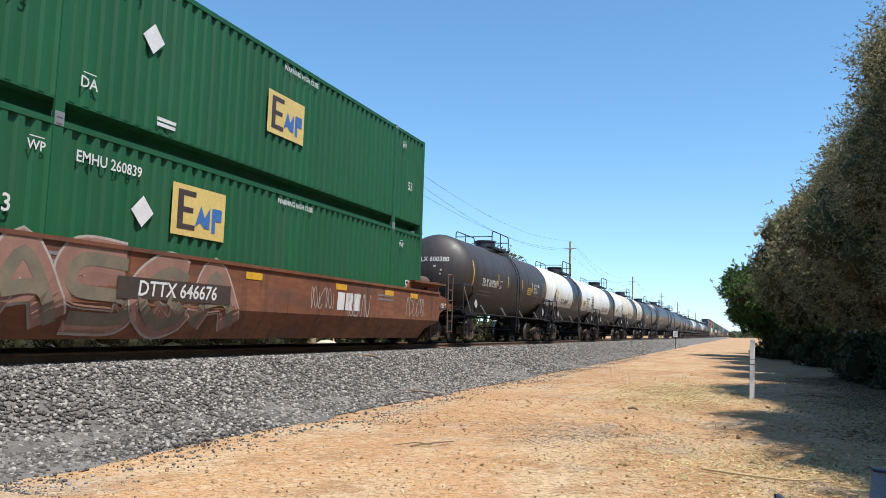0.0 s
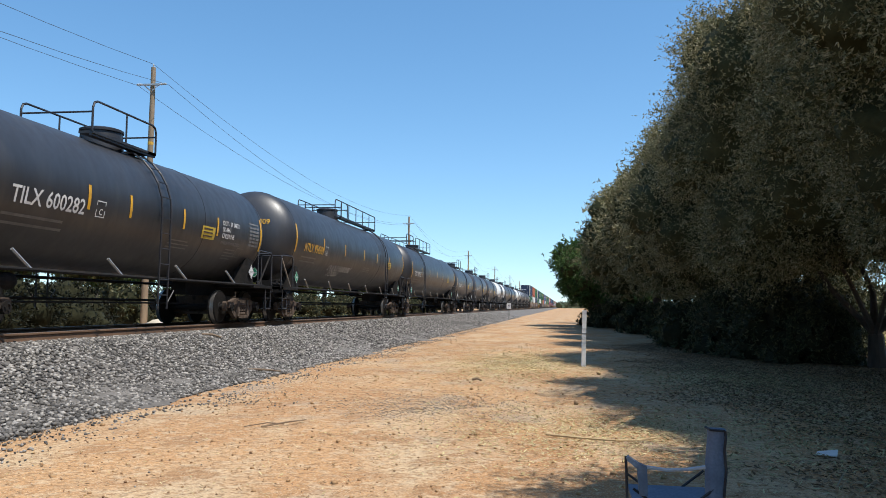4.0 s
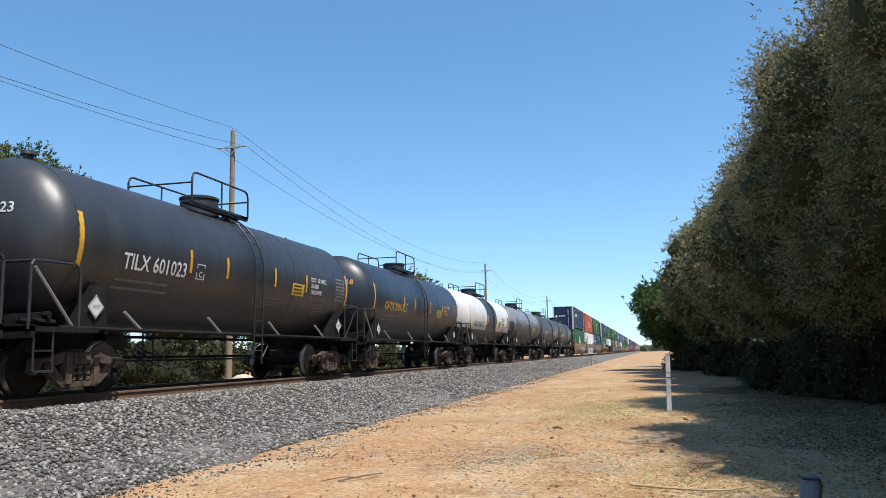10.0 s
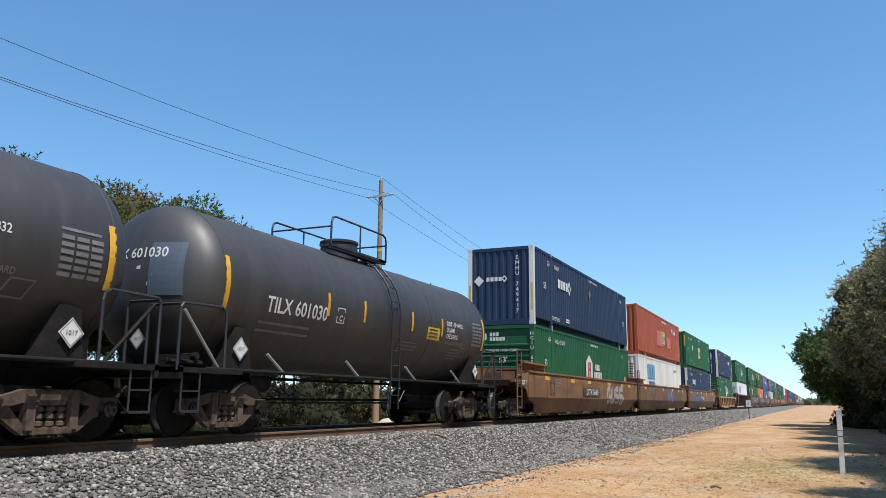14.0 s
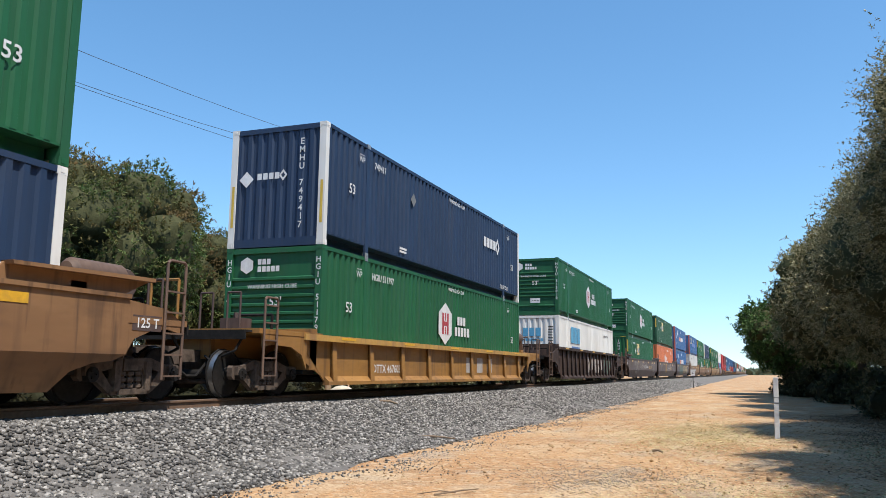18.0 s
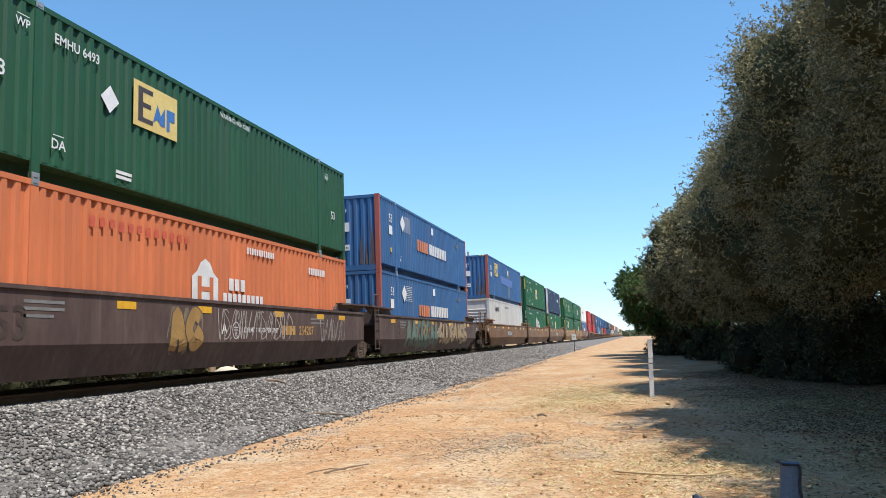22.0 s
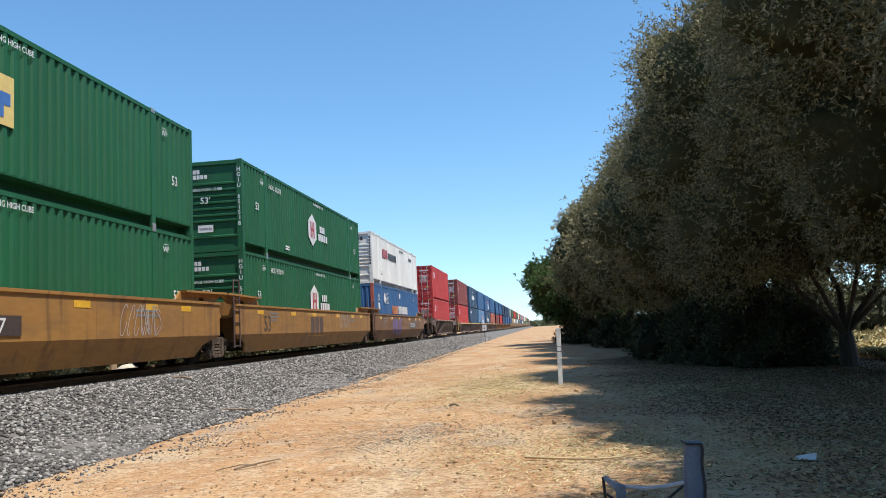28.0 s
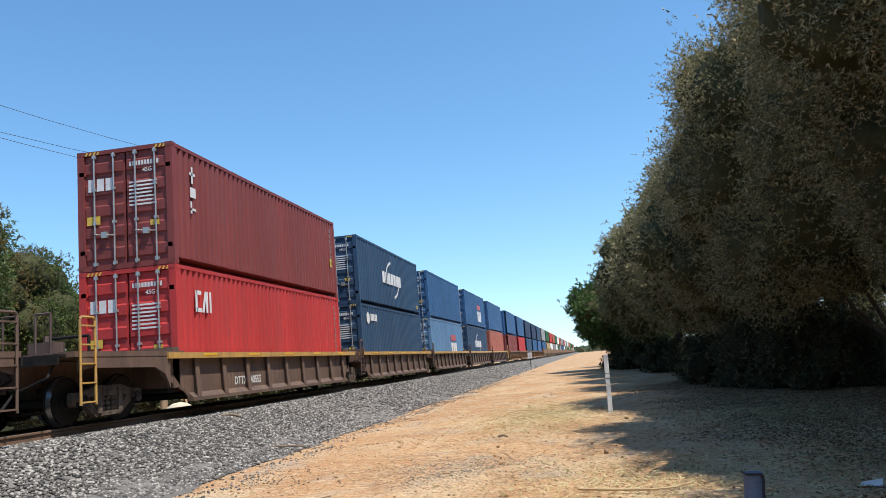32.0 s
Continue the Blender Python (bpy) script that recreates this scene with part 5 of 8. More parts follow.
def tank_car(s0, s1, body, number, R=1.40, zc=2.58, marks="light", scheme="plain", label="", long=False, ladder_y=0.1, man=-0.15, plat=(-1.75, 0.75), code="1017", extra=None, rail=None):
    """A tank wagon whose end stripes lie at s0 and s1 along the train. number: what stands on its side."""
    mid, half, hh = (s0 + s1) / 2, (s1 - s0) / 2, 0.72
    car = thing("tank_car", pose(TX, mid, RZ), label, "tank car", "tank cars of the train")
    mats = (body, M_BLACK) if scheme == "white" else (body, M_CHAR) if scheme == "drip" else (body,)
    part("tank", fixed(tank_body(half + 0.06, R, zc, hh, scheme, mats)), car)
    top = zc + R
    key = (round(half, 2), R, zc)
    W = ("tank", R, zc)
    # seams round the shell
    for y in (-half - 0.05, half + 0.05, half * 0.38):
        made("weld_seam", Sh().lathe([(y - 0.02, R + 0.004), (y, R + 0.01), (y + 0.02, R + 0.004)], "y", 48, (0, zc)), M_WHITETANK if scheme == "white" else body, car, smooth=True)
    # underframe
    for sy in (-1, 1):
        a, b = sorted((sy * (half - 2.2), sy * (half + 1.05)))
        made("center_sill", Sh().box(-0.2, 0.2, a, b, 0.78, 1.12), M_UNDER, car)
    for sy in (-1, 1):
        e = sy * (half + 1.02)
        made("end_platform", Sh().box(-1.42, 1.42, min(e, e - sy * 1.5), max(e, e - sy * 1.5), 1.02, 1.10).box(-1.42, 1.42, min(e, e - sy * 0.08), max(e, e - sy * 0.08), 0.92, 1.12), M_UNDER, car)
        for sx in (-1, 1):
            y = sy * (half - 0.55)
            made("saddle", Sh().prism([(y - 0.3, 1.08), (y + 0.3, 1.08), (y + 0.2, 1.80), (y - 0.08, 1.84)], "x", sx * 0.9, sx * 1.30), M_UNDER, car)
        # end railing
        x = 1.36
        made("end_railing", Sh().pipe([(-x, e, 1.05), (-x, e, 2.1), (-0.7, e, 2.1), (-0.7, e, 1.1)], 0.025), M_RAILING, car)
        made("end_railing", Sh().pipe([(x, e, 2.08), (0.75, e, 2.08), (0.70, e, 2.0), (0.70, e, 1.1)], 0.025), M_RAILING, car)
        made("brace", Sh().pipe([(x - 0.02, e - sy * 0.1, 2.0), (x - 0.02, e - sy * 0.95, 1.12)], 0.028), M_CHROME if sy < 0 else M_UNDER, car)
        made("end_railing", Sh().pipe([(x, e, 1.05), (x, e, 2.02), (x, e - sy * 0.06, 2.1), (x, e - sy * 0.95, 2.12), (x, e - sy * 1.05, 2.06), (x, e - sy * 1.08, 1.95), (x, e - sy * 1.08, 1.1)], 0.025), M_RAILING, car)
        made("corner_step", Sh().pipe([(1.38, e - sy * 0.1, 1.05), (1.38, e - sy * 0.1, 0.42), (1.38, e - sy * 0.5, 0.42), (1.38, e - sy * 0.5, 1.05)], 0.018).box(1.25, 1.40, min(e - sy * 0.1, e - sy * 0.5), max(e - sy * 0.1, e - sy * 0.5), 0.40, 0.43).box(1.25, 1.40, min(e - sy * 0.1, e - sy * 0.5), max(e - sy * 0.1, e - sy * 0.5), 0.72, 0.745), M_RAILING, car)
        coupler(car, e, sy)
        truck(car, sy * (half - 0.5))
        placard(car, ("side", 1.33), sy * (half - 0.5) - 0.02, 1.46, 0.205, code, M_PLACARDGREEN if code == "1005" else None)
    rl = cached(("side_rail", key), lambda: Sh().rod((1.37, -half - 0.4, 1.09), (1.37, half + 0.4, 1.09), 0.035, 8).mesh("side_rail", M_UNDER))
    part("side_rail", rl, car, "long black pipe rail")
    part("side_rail", rl, car, at=pose(0, 0, 0, 0, 0, 180))
    for y in np.linspace(-half + 1.7, half - 1.7, 6 if long else 4):
        st = cached(("strut", R, zc), lambda: Sh().rod((1.36, 0, 1.1), (R * 0.90, -0.36, 1.42), 0.03, 6).mesh("rail_strut", M_CHROME))
        part("rail_strut", st, car, at=pose(0, float(y), 0))
    # brake gear
    made("brake_rig", Sh().lathe([(-half + 1.9, 0.14), (-half + 2.5, 0.16), (-half + 2.6, 0.1)], "y", 12, (0.35, 0.92)).rod((-0.3, -half + 2, 0.62), (-0.3, half - 2, 0.62), 0.03).rod((0.2, -half + 2, 0.55), (0.2, half - 2, 0.55), 0.02), M_UNDER, car)
    made("hand_brake", Sh().lathe([(-half - 1.12, 0.22), (-half - 1.09, 0.24), (-half - 1.06, 0.22)], "y", 16, (-0.75, 1.9)).box(-0.85, -0.65, -half - 1.05, -half - 0.95, 1.05, 1.95), M_UNDER, car)
    made("valve_box", Sh().box(0.55, 1.05, -half - 0.62, -half - 0.2, 1.10, 1.32).rod((0.3, -half - 0.4, 1.25), (1.15, -half - 0.35, 1.3), 0.06, 8).rod((1.0, -half - 0.9, 1.2), (1.1, -half - 0.2, 1.18), 0.05, 8), M_UNDER, car)
    # manway, platform, railing, ladders
    made("manway", Sh().lathe([(top - 0.12, 0.48), (top + 0.02, 0.47), (top + 0.33, 0.44), (top + 0.34, 0.47), (top + 0.39, 0.47), (top + 0.42, 0.40), (top + 0.44, 0.1)], "z", 20, (0, man)).box(-0.08, 0.08, man + 0.36, man + 0.56, top + 0.25, top + 0.4), M_RAILING, car, smooth=True)
    made("platform", Sh().box(-0.82, -0.50, plat[0], plat[1], top - 0.02, top + 0.03).box(0.50, 0.82, plat[0], plat[1], top - 0.02, top + 0.03).box(-0.82, 0.82, plat[1] - 0.35, plat[1], top - 0.02, top + 0.03).box(0.74, 0.80, plat[0], plat[1], top - 0.07, top - 0.02), M_RAILING, car)
    part("platform_railing", cached(("railing", plat, top), lambda: railing_mesh(plat[0], plat[1], top + 0.02, 0.64, 0.80)), car)
    if long:
        r0, r1 = rail or (man - 1.5, man + 0.4)
        part("platform_railing", cached(("railing2", r0, r1, top), lambda: railing_mesh(r0, r1, top + 0.02, 0.64, 0.80)), car)
    ld = cached(("ladder", R, zc), lambda: ladder_mesh(R, zc, top + 0.02, 0.42))
    part("ladder", ld, car, at=pose(0, ladder_y, 0))
    part("ladder", ld, car, at=pose(0, ladder_y, 0, 0, 0, 180))
    if number == "TILX 601023":
        made("relief_valve", Sh().lathe([(top - 0.05, 0.09), (top + 0.14, 0.09), (top + 0.15, 0.14), (top + 0.22, 0.12), (top + 0.24, 0.04)], "z", 10, (0.0, -half + 0.3)), M_RAILING, car)
    # stripes and lettering
    for y, hgt in ((-half, 0.47), (half, 0.47)):
        mark("reflector_stripe", rect(y - 0.06, y + 0.06, zc - 0.03 - hgt, zc - 0.03 + hgt, 6), M_YELLOW, car, W, 0.008, "tall yellow reflective stripe")
    for y in ((-2.65, -1.2, 1.12, half - 2.92) if not long else (-half * 0.655, -half * 0.325, half * 0.025, half * 0.305, half * 0.6)):
        mark("reflector_stripe", rect(y - 0.045, y + 0.045, zc - 0.29, zc + 0.18, 3), M_YELLOW, car, W, 0.008, "short yellow reflective stripe")
    ink = M_LETBLACK if scheme == "white" else (M_YELLOW if marks == "gold" else M_DIM if marks == "faint" else M_LETTER)
    dim = M_LETBLACK if scheme == "white" else M_DIM
    y0 = -half + 1.12 if not long else -half + 0.9
    nz = zc - 0.40 if scheme != "white" else zc - 0.55
    mark("car_number", text(number, y0, nz, 0.285, wide=0.92), ink, car, W)
    mark("small_print", lines(2, y0 - 0.1, nz - 0.24, 1.9, 0.05, 0.16, len(number)), M_DIM, car, W)
    mark("stencil_box", join(rect(y0 + 2.35, y0 + 2.65, nz, nz + 0.02), rect(y0 + 2.35, y0 + 2.65, nz + 0.3, nz + 0.32), rect(y0 + 2.35, y0 + 2.37, nz, nz + 0.32), rect(y0 + 2.63, y0 + 2.65, nz, nz + 0.32), text("C", y0 + 2.5, nz + 0.05, 0.12, "c")), ink if scheme == "white" else M_LETTER, car, W)
    mark("warning_panel", rect(half - 3.78, half - 3.05, zc - 0.42, zc - 0.10, 2), M_PANELYEL, car, W, 0.008, "yellow warning panel")
    mark("print", lines(3, half - 3.70, zc - 0.18, 0.55, 0.035, 0.09, 5), M_LOGODARK, car, W, 0.012)
    words = ("DOT - SP 14832", "SR-8841", "CHLORINE", "INHALATION HAZARD") if code == "1017" else ()
    for i, wd in enumerate(words):
        mark("stencilled_text", text(wd, half - 2.62, zc + 0.02 - 0.165 * i, 0.12 if i < 3 else 0.09, wide=0.9), ink if i < 3 else dim, car, W)
    mark("data_panel", join(*[rect(half - 0.85 + 0.24 * a, half - 0.65 + 0.24 * a, zc + 0.10 - 0.1 * b, zc + 0.16 - 0.1 * b) for a in range(3) for b in range(6)], rect(half - 0.85, half - 0.2, zc + 0.22, zc + 0.26)), dim, car, W, 0.006, "grid of worn test data")
    mark("small_print", lines(3, 0.6, zc - 0.6, 1.2, 0.03, 0.09, 3), M_DIM, car, W)
    mark("small_print", lines(4, half - 2.2, zc - 0.62, 0.8, 0.035, 0.09, 4), M_DIM, car, W)
    fr = [(half - 1.55, zc - 0.78), (half - 1.2, zc - 0.78), (half - 1.1, zc - 0.52), (half - 1.45, zc - 0.52), (half - 1.55, zc - 0.78)]
    mark("stencil_frame", stroke(fr, 0.03), M_DIM, car, W)
    # the head that comes first
    H = ("head", half + 0.06, hh, R, zc)
    hv = zc + 0.35
    headmark(car, text(number, -0.62, hv, 0.17), ink, H, "head_number")
    headmark(car, lines(3, -0.62, hv - 0.2, 1.1, 0.06, 0.14, 1), dim if scheme == "white" else M_LETTER, H, "head_print")
    placard(car, ("end", -half - 0.95), 0.45, 1.55, 0.17, code, M_PLACARDGREEN if code == "1005" else None)
    if extra:
        extra(car, half, R, zc, W)
    return car


def headmark(car, shape, m, H, name):
    _, yh, hh, R, zc = H
    vs, fs = shape
    out = []
    for u, v in vs:
        r2 = min(0.96, (u * u + (v - zc) ** 2) / R ** 2)
        out.append((u, -yh - hh * math.sqrt(1 - r2) - 0.012, v))
    me = bpy.data.meshes.new(name)
    me.from_pydata(out, [], fs)
    me.materials.append(m)
    part(name, me, car)


def tag_left(seed, u, v, w, h, m):
    """Spray scribble on a tank's flank, as loops."""
    def draw(car, half, R, zc, W):
        for j, (a, b) in enumerate(((0.0, 1.0), (0.15, 0.62), (0.7, 1.15))):
            mark("spray_scribble", scrawl(u + a * w, u + b * w, zc + v + h * (0.5 if j != 1 else 0.0), zc + v + h * (1.0 if j != 1 else 0.45), seed + j, 0.022, 9 if not j else 6), m, car, W, 0.01, "white spray scribble")
    return draw


def head_patch(car, half, R, zc, W):
    """A square of newer blue-grey paint on the head."""
    H = ("head", half + 0.06, 0.72, R, zc)
    headmark(car, join(*[rect(0.36 + 0.1 * i, 0.46 + 0.1 * i, zc - 0.3, zc + 0.6, 8) for i in range(6)]), M_REPAINT, H, "paint_patch")


M_REPAINT = mat("repaint_blue_grey", (0.085, 0.115, 0.15), (0.07, 0.095, 0.125), 0.55, big=2, fine=12)


def rust_patch(car, half, R, zc, W):
    mark("rust_stain", poly([(-half - 0.05 + 0.3 * math.cos(a) * (1 + 0.3 * math.sin(5 * a)), zc - 0.1 + 0.34 * math.sin(a)) for a in [k * math.tau / 18 for k in range(18)]]), M_RUSTSTAIN, car, W, 0.004, "brown rust stain")


def paint_drips(car, half, R, zc, W):
    """Dark runs above the edge between the grey top and the dark belly, and pale dust below it."""
    rnd = random.Random(5)
    runs, pale = [], []
    for i in range(120):
        y, w, h = rnd.uniform(-half, half), rnd.uniform(0.02, 0.07), rnd.uniform(0.05, 0.5) ** 1.3
        runs.append(poly([(y - w, zc + 0.02), (y + w, zc + 0.02), (y + w * 0.4, zc + 0.09 + h * 0.6), (y, zc + 0.11 + h), (y - w * 0.5, zc + 0.09 + h * 0.5)]))
        y, h = rnd.uniform(-half, half), rnd.uniform(0.05, 0.6)
        pale.append(poly([(y - w, zc + 0.12), (y + w, zc + 0.12), (y + w * 0.3, zc + 0.05 - h * 0.5), (y, zc - h)]))
    mark("paint_run", join(*runs), M_CHAR, car, W, 0.003, "dark runs of grime")
    mark("dust_run", join(*pale), M_GREYDUST, car, W, 0.0045, "pale grey runs of dust")


M_GREYDUST = mat("grey_dust", (0.12, 0.13, 0.14), (0.08, 0.085, 0.09), 0.8, big=3, fine=14)


def graffiti_band(car, half, R, zc, W):
    mark("spray_scribble", scrawl(0.2, 0.9, zc - 0.85, zc - 0.35, 77, 0.03, 3), G_PALE, car, W, 0.01, "pale spray scribble")


M_RUSTSTAIN = mat("rust_stain", (0.24, 0.13, 0.07), (0.36, 0.25, 0.17), 0.9, big=4, fine=25)

M_RUSTDARK = mat("rust_streak", (0.085, 0.055, 0.045), (0.13, 0.085, 0.065), 0.9, big=4, fine=25)

# ---- containers ----


def corrugated(a, b, out, deep, pitch=0.275):
    """Points (along, across) of a pressed wall from a to b."""
    n = max(1, round((b - a) / pitch))
    p = (b - a) / n
    pts = []
    for i in range(n):
        o = a + i * p
        pts += [(o, out), (o + p * 0.36, out), (o + p * 0.5, out - deep), (o + p * 0.86, out - deep)]
    return pts + [(b, out)]


def wall_strip(pts, z0, z1, name):
    s = Sh()
    for u, x in pts:
        s.v += [(x, u, z0), (x, u, z1)]
    n = len(pts)
    s.f = [(2 * i, 2 * i + 2, 2 * i + 3, 2 * i + 1) for i in range(n - 1)]
    k = len(s.v)
    s.v += [(x - 0.05 if x > 0 else x + 0.05, u, z) for x, u, z in s.v]
    s.f += [tuple(k + j for j in f[::-1]) for f in s.f[:n - 1]]
    s.m = [0] * len(s.f)
    me = s.mesh(name, P_GREEN)
    return me


def container(L, lower, s0, z, m, posts=None, end="vert", label="", detail=True, front=None, H=2.896, group="containers on the train"):
    """An intermodal box whose near end stands at s0 along the train and whose floor is z above the rail."""
    Wd = 2.59 if L > 13 else 2.44
    w, h = Wd / 2, L / 2
    ob = thing("shipping_container", pose(TX, s0 + h, RZ + z), label, "shipping container", group)
    pm = posts or m

    def side():
        me = wall_strip(corrugated(-h + 0.16, h - 0.16, w - 0.012, 0.046), 0.30 if L > 13 else 0.17, H - 0.09, "side_wall")
        return me
    sm = CACHE.setdefault(("cs", L, H), None) or side()
    CACHE[("cs", L, H)] = sm
    part("side_wall", sm, ob, m=m)
    part("side_wall", sm, ob, at=pose(0, 0, 0, 0, 0, 180), m=m)
    part("roof", cached(("cr", L, H), lambda: Sh().box(-w + 0.05, w - 0.05, -h + 0.1, h - 0.1, H - 0.06, H - 0.025).mesh("roof", P_GREEN)), ob, m=m)
    lo = 0.27 if L > 13 else 0.16
    if detail:
        for rz in (0, 180):
            part("bottom_rail", cached(("cb", L), lambda: Sh().prism([(w - 0.30, 0.02), (w - 0.30, lo - 0.02), (w - 0.02, lo + 0.0), (w - 0.02, lo + 0.04), (w - 0.34, lo + 0.04), (w - 0.34, 0.0), (w - 0.30, 0.0)], "y", -h + 0.16, h - 0.16).mesh("bottom_rail", P_GREEN)), ob, at=pose(0, 0, 0, 0, 0, rz), m=m)
            part("top_rail", cached(("ct", L, H), lambda: Sh().box(w - 0.07, w - 0.004, -h + 0.16, h - 0.16, H - 0.10, H - 0.01).mesh("top_rail", P_GREEN)), ob, at=pose(0, 0, 0, 0, 0, rz), m=m)
            for sy in (-1, 1):
                part("corner_post", cached(("cp", L, H, sy), lambda: Sh().box(w - 0.17, w, min(sy * h, sy * (h - 0.16)), max(sy * h, sy * (h - 0.16)), 0.12, H - 0.12).mesh("corner_post", P_GREEN)), ob, at=pose(0, 0, 0, 0, 0, rz), m=pm if rz == 0 or True else m)
        for sx in (-1, 1):
            for sy in (-1, 1):
                for zz in (0.0, H - 0.12):
                    part("corner_casting", cached(("cc",), lambda: Sh().box(-0.09, 0.09, -0.09, 0.09, 0, 0.118).box(-0.095, 0.095, -0.035, 0.035, 0.03, 0.085).box(-0.035, 0.035, -0.095, 0.095, 0.03, 0.085).mesh("corner_casting", P_GREEN)), ob, at=pose(sx * (w - 0.088), sy * (h - 0.088), zz), m=pm)
                if L > 13:
                    part("side_post", cached(("sp", L, H), lambda: Sh().box(-0.045, 0.0, -0.09, 0.09, 0.0, H).mesh("side_post", P_GREEN)), ob, at=pose(sx * (w + 0.003) if sx > 0 else -w + 0.042, sy * 5.9, 0), m=m)
                    if sx > 0:
                        for zz in (-0.012, H - 0.1):
                            part("lift_casting", cached(("lc",), lambda: Sh().box(-0.06, 0.012, -0.085, 0.085, 0.0, 0.11).box(-0.02, 0.02, -0.05, 0.05, 0.03, 0.09).mesh("lift_casting", M_CHROME)), ob, at=pose(w, sy * 5.9, zz))
    # far end
    part("end_wall", cached(("ce", L, H), lambda: Sh().box(-w + 0.1, w - 0.1, h - 0.1, h - 0.03, 0.1, H - 0.08).mesh("end_wall", P_GREEN)), ob, m=m)
    # the end that comes first
    if end == "vert":
        def front_wall():
            s = Sh()
            for u, y in corrugated(-w + 0.16, w - 0.16, -h + 0.02, -0.04):
                s.v += [(u, y, 0.2), (u, y, H - 0.12)]
            n = len(s.v) // 2
            s.f = [(2 * i, 2 * i + 2, 2 * i + 3, 2 * i + 1) for i in range(n - 1)]
            s.m = [0] * len(s.f)
            return s.mesh("front_wall", P_GREEN)
        part("front_wall", cached(("cf", L, H), front_wall), ob, m=m)
        part("front_sill", cached(("cfs", L), lambda: Sh().box(-w + 0.16, w - 0.16, -h + 0.01, -h + 0.12, 0.0, 0.2).mesh("front_sill", P_GREEN)), ob, m=m)
        part("front_header", cached(("cfh", L, H), lambda: Sh().box(-w + 0.16, w - 0.16, -h + 0.01, -h + 0.12, H - 0.14, H - 0.02).mesh("front_header", P_GREEN)), ob, m=m)
    elif end == "ribs":
        part("front_wall", cached(("cfr", L, H), lambda: Sh().box(-w + 0.16, w - 0.16, -h + 0.07, -h + 0.12, 0.14, H - 0.14).mesh("front_wall", P_GREEN)), ob, m=m)
        part("front_sill", cached(("cfs2", L), lambda: Sh().box(-w + 0.16, w - 0.16, -h + 0.01, -h + 0.12, 0.0, 0.14).mesh("front_sill", P_GREEN)), ob, m=m)
        part("front_header", cached(("cfh", L, H), lambda: Sh().box(-w + 0.16, w - 0.16, -h + 0.01, -h + 0.12, H - 0.14, H - 0.02).mesh("front_header", P_GREEN)), ob, m=m)
        for zz in (0.42, 0.92, 1.10, 1.30, 1.50, 1.70, 1.90, 2.10):
            part("rib", cached(("rib", L), lambda: Sh().prism([(-h + 0.075, 0.0), (-h + 0.02, 0.03), (-h + 0.02, 0.08), (-h + 0.075, 0.11)], "x", -w + 0.17, w - 0.17).mesh("rib", P_GREEN)), ob, at=pose(0, 0, zz), m=m)
    elif end == "doors":
        for sx in (-1, 1):
            d = part("door", cached(("door", L, H, sx), lambda: Sh().box(min(sx * 0.02, sx * (w - 0.15)), max(sx * 0.02, sx * (w - 0.15)), -h + 0.06, -h + 0.12, 0.14, H - 0.12).mesh("door", P_GREEN)), ob, m=m)
            for zz in (0.35, 0.87, 1.38, 1.90, 2.42):
                part("door_panel", cached(("dpan", L, sx), lambda: Sh().prism([(-h + 0.065, 0.0), (-h + 0.03, 0.05), (-h + 0.03, 0.27), (-h + 0.065, 0.32)], "x", min(sx * 0.05, sx * (w - 0.19)), max(sx * 0.05, sx * (w - 0.19))).mesh("door_panel", P_GREEN)), d, at=pose(0, 0, zz - 0.12), m=m)
            for x in (0.28, 0.78):
                part("lock_rod", cached(("rod", L, H), lambda: Sh().rod((0, -h - 0.01, 0.10), (0, -h - 0.01, H - 0.10), 0.021, 8).box(-0.04, 0.04, -h - 0.03, -h + 0.05, 0.12, 0.2).box(-0.04, 0.04, -h - 0.03, -h + 0.05, H - 0.2, H - 0.12).box(-0.04, 0.04, -h - 0.03, -h + 0.05, 1.1, 1.16).box(-0.04, 0.04, -h - 0.03, -h + 0.05, 1.9, 1.96).mesh("lock_rod", M_CHROME)), d, "galvanised locking rod", at=pose(sx * x, 0, 0))
            part("door_handle", cached(("hnd", L), lambda: Sh().rod((-0.26, -h - 0.03, 0.86), (0.26, -h - 0.03, 0.80), 0.016, 6).box(-0.07, 0.07, -h - 0.05, -h + 0.03, 0.76, 0.9).mesh("door_handle", M_CHROME)), d, at=pose(sx * 0.53, 0, 0))
            part("hinge", cached(("hng", L, sx), lambda: Sh().box(min(sx * (w - 0.2), sx * (w - 0.05)), max(sx * (w - 0.2), sx * (w - 0.05)), -h + 0.0, -h + 0.07, 0.4, 0.5).box(min(sx * (w - 0.2), sx * (w - 0.05)), max(sx * (w - 0.2), sx * (w - 0.05)), -h + 0.0, -h + 0.07, 2.3, 2.4).mesh("hinge", P_GREEN)), d, m=m)
        part("door_sill", cached(("dsl", L, H), lambda: Sh().box(-w + 0.15, w - 0.15, -h + 0.01, -h + 0.12, 0.0, 0.13).box(-w + 0.15, w - 0.15, -h + 0.01, -h + 0.12, H - 0.11, H - 0.01).mesh("door_sill", P_GREEN)), ob, m=m)
    if front:
        front(ob, w, h, H)
    return ob


def hazard_edge(ob, w, h, H):
    mark("hazard_stripes", join(*[poly([(-w + 0.2 + 0.1 * i, H - 0.105), (-w + 0.25 + 0.1 * i, H - 0.105), (-w + 0.29 + 0.1 * i, H - 0.03), (-w + 0.24 + 0.1 * i, H - 0.03)]) for i in (0, 1, 2, 3, 18, 19, 20, 21)]), M_HAZARD, ob, ("end", -h + 0.01), 0.008, "yellow hazard stripes")


import itertools

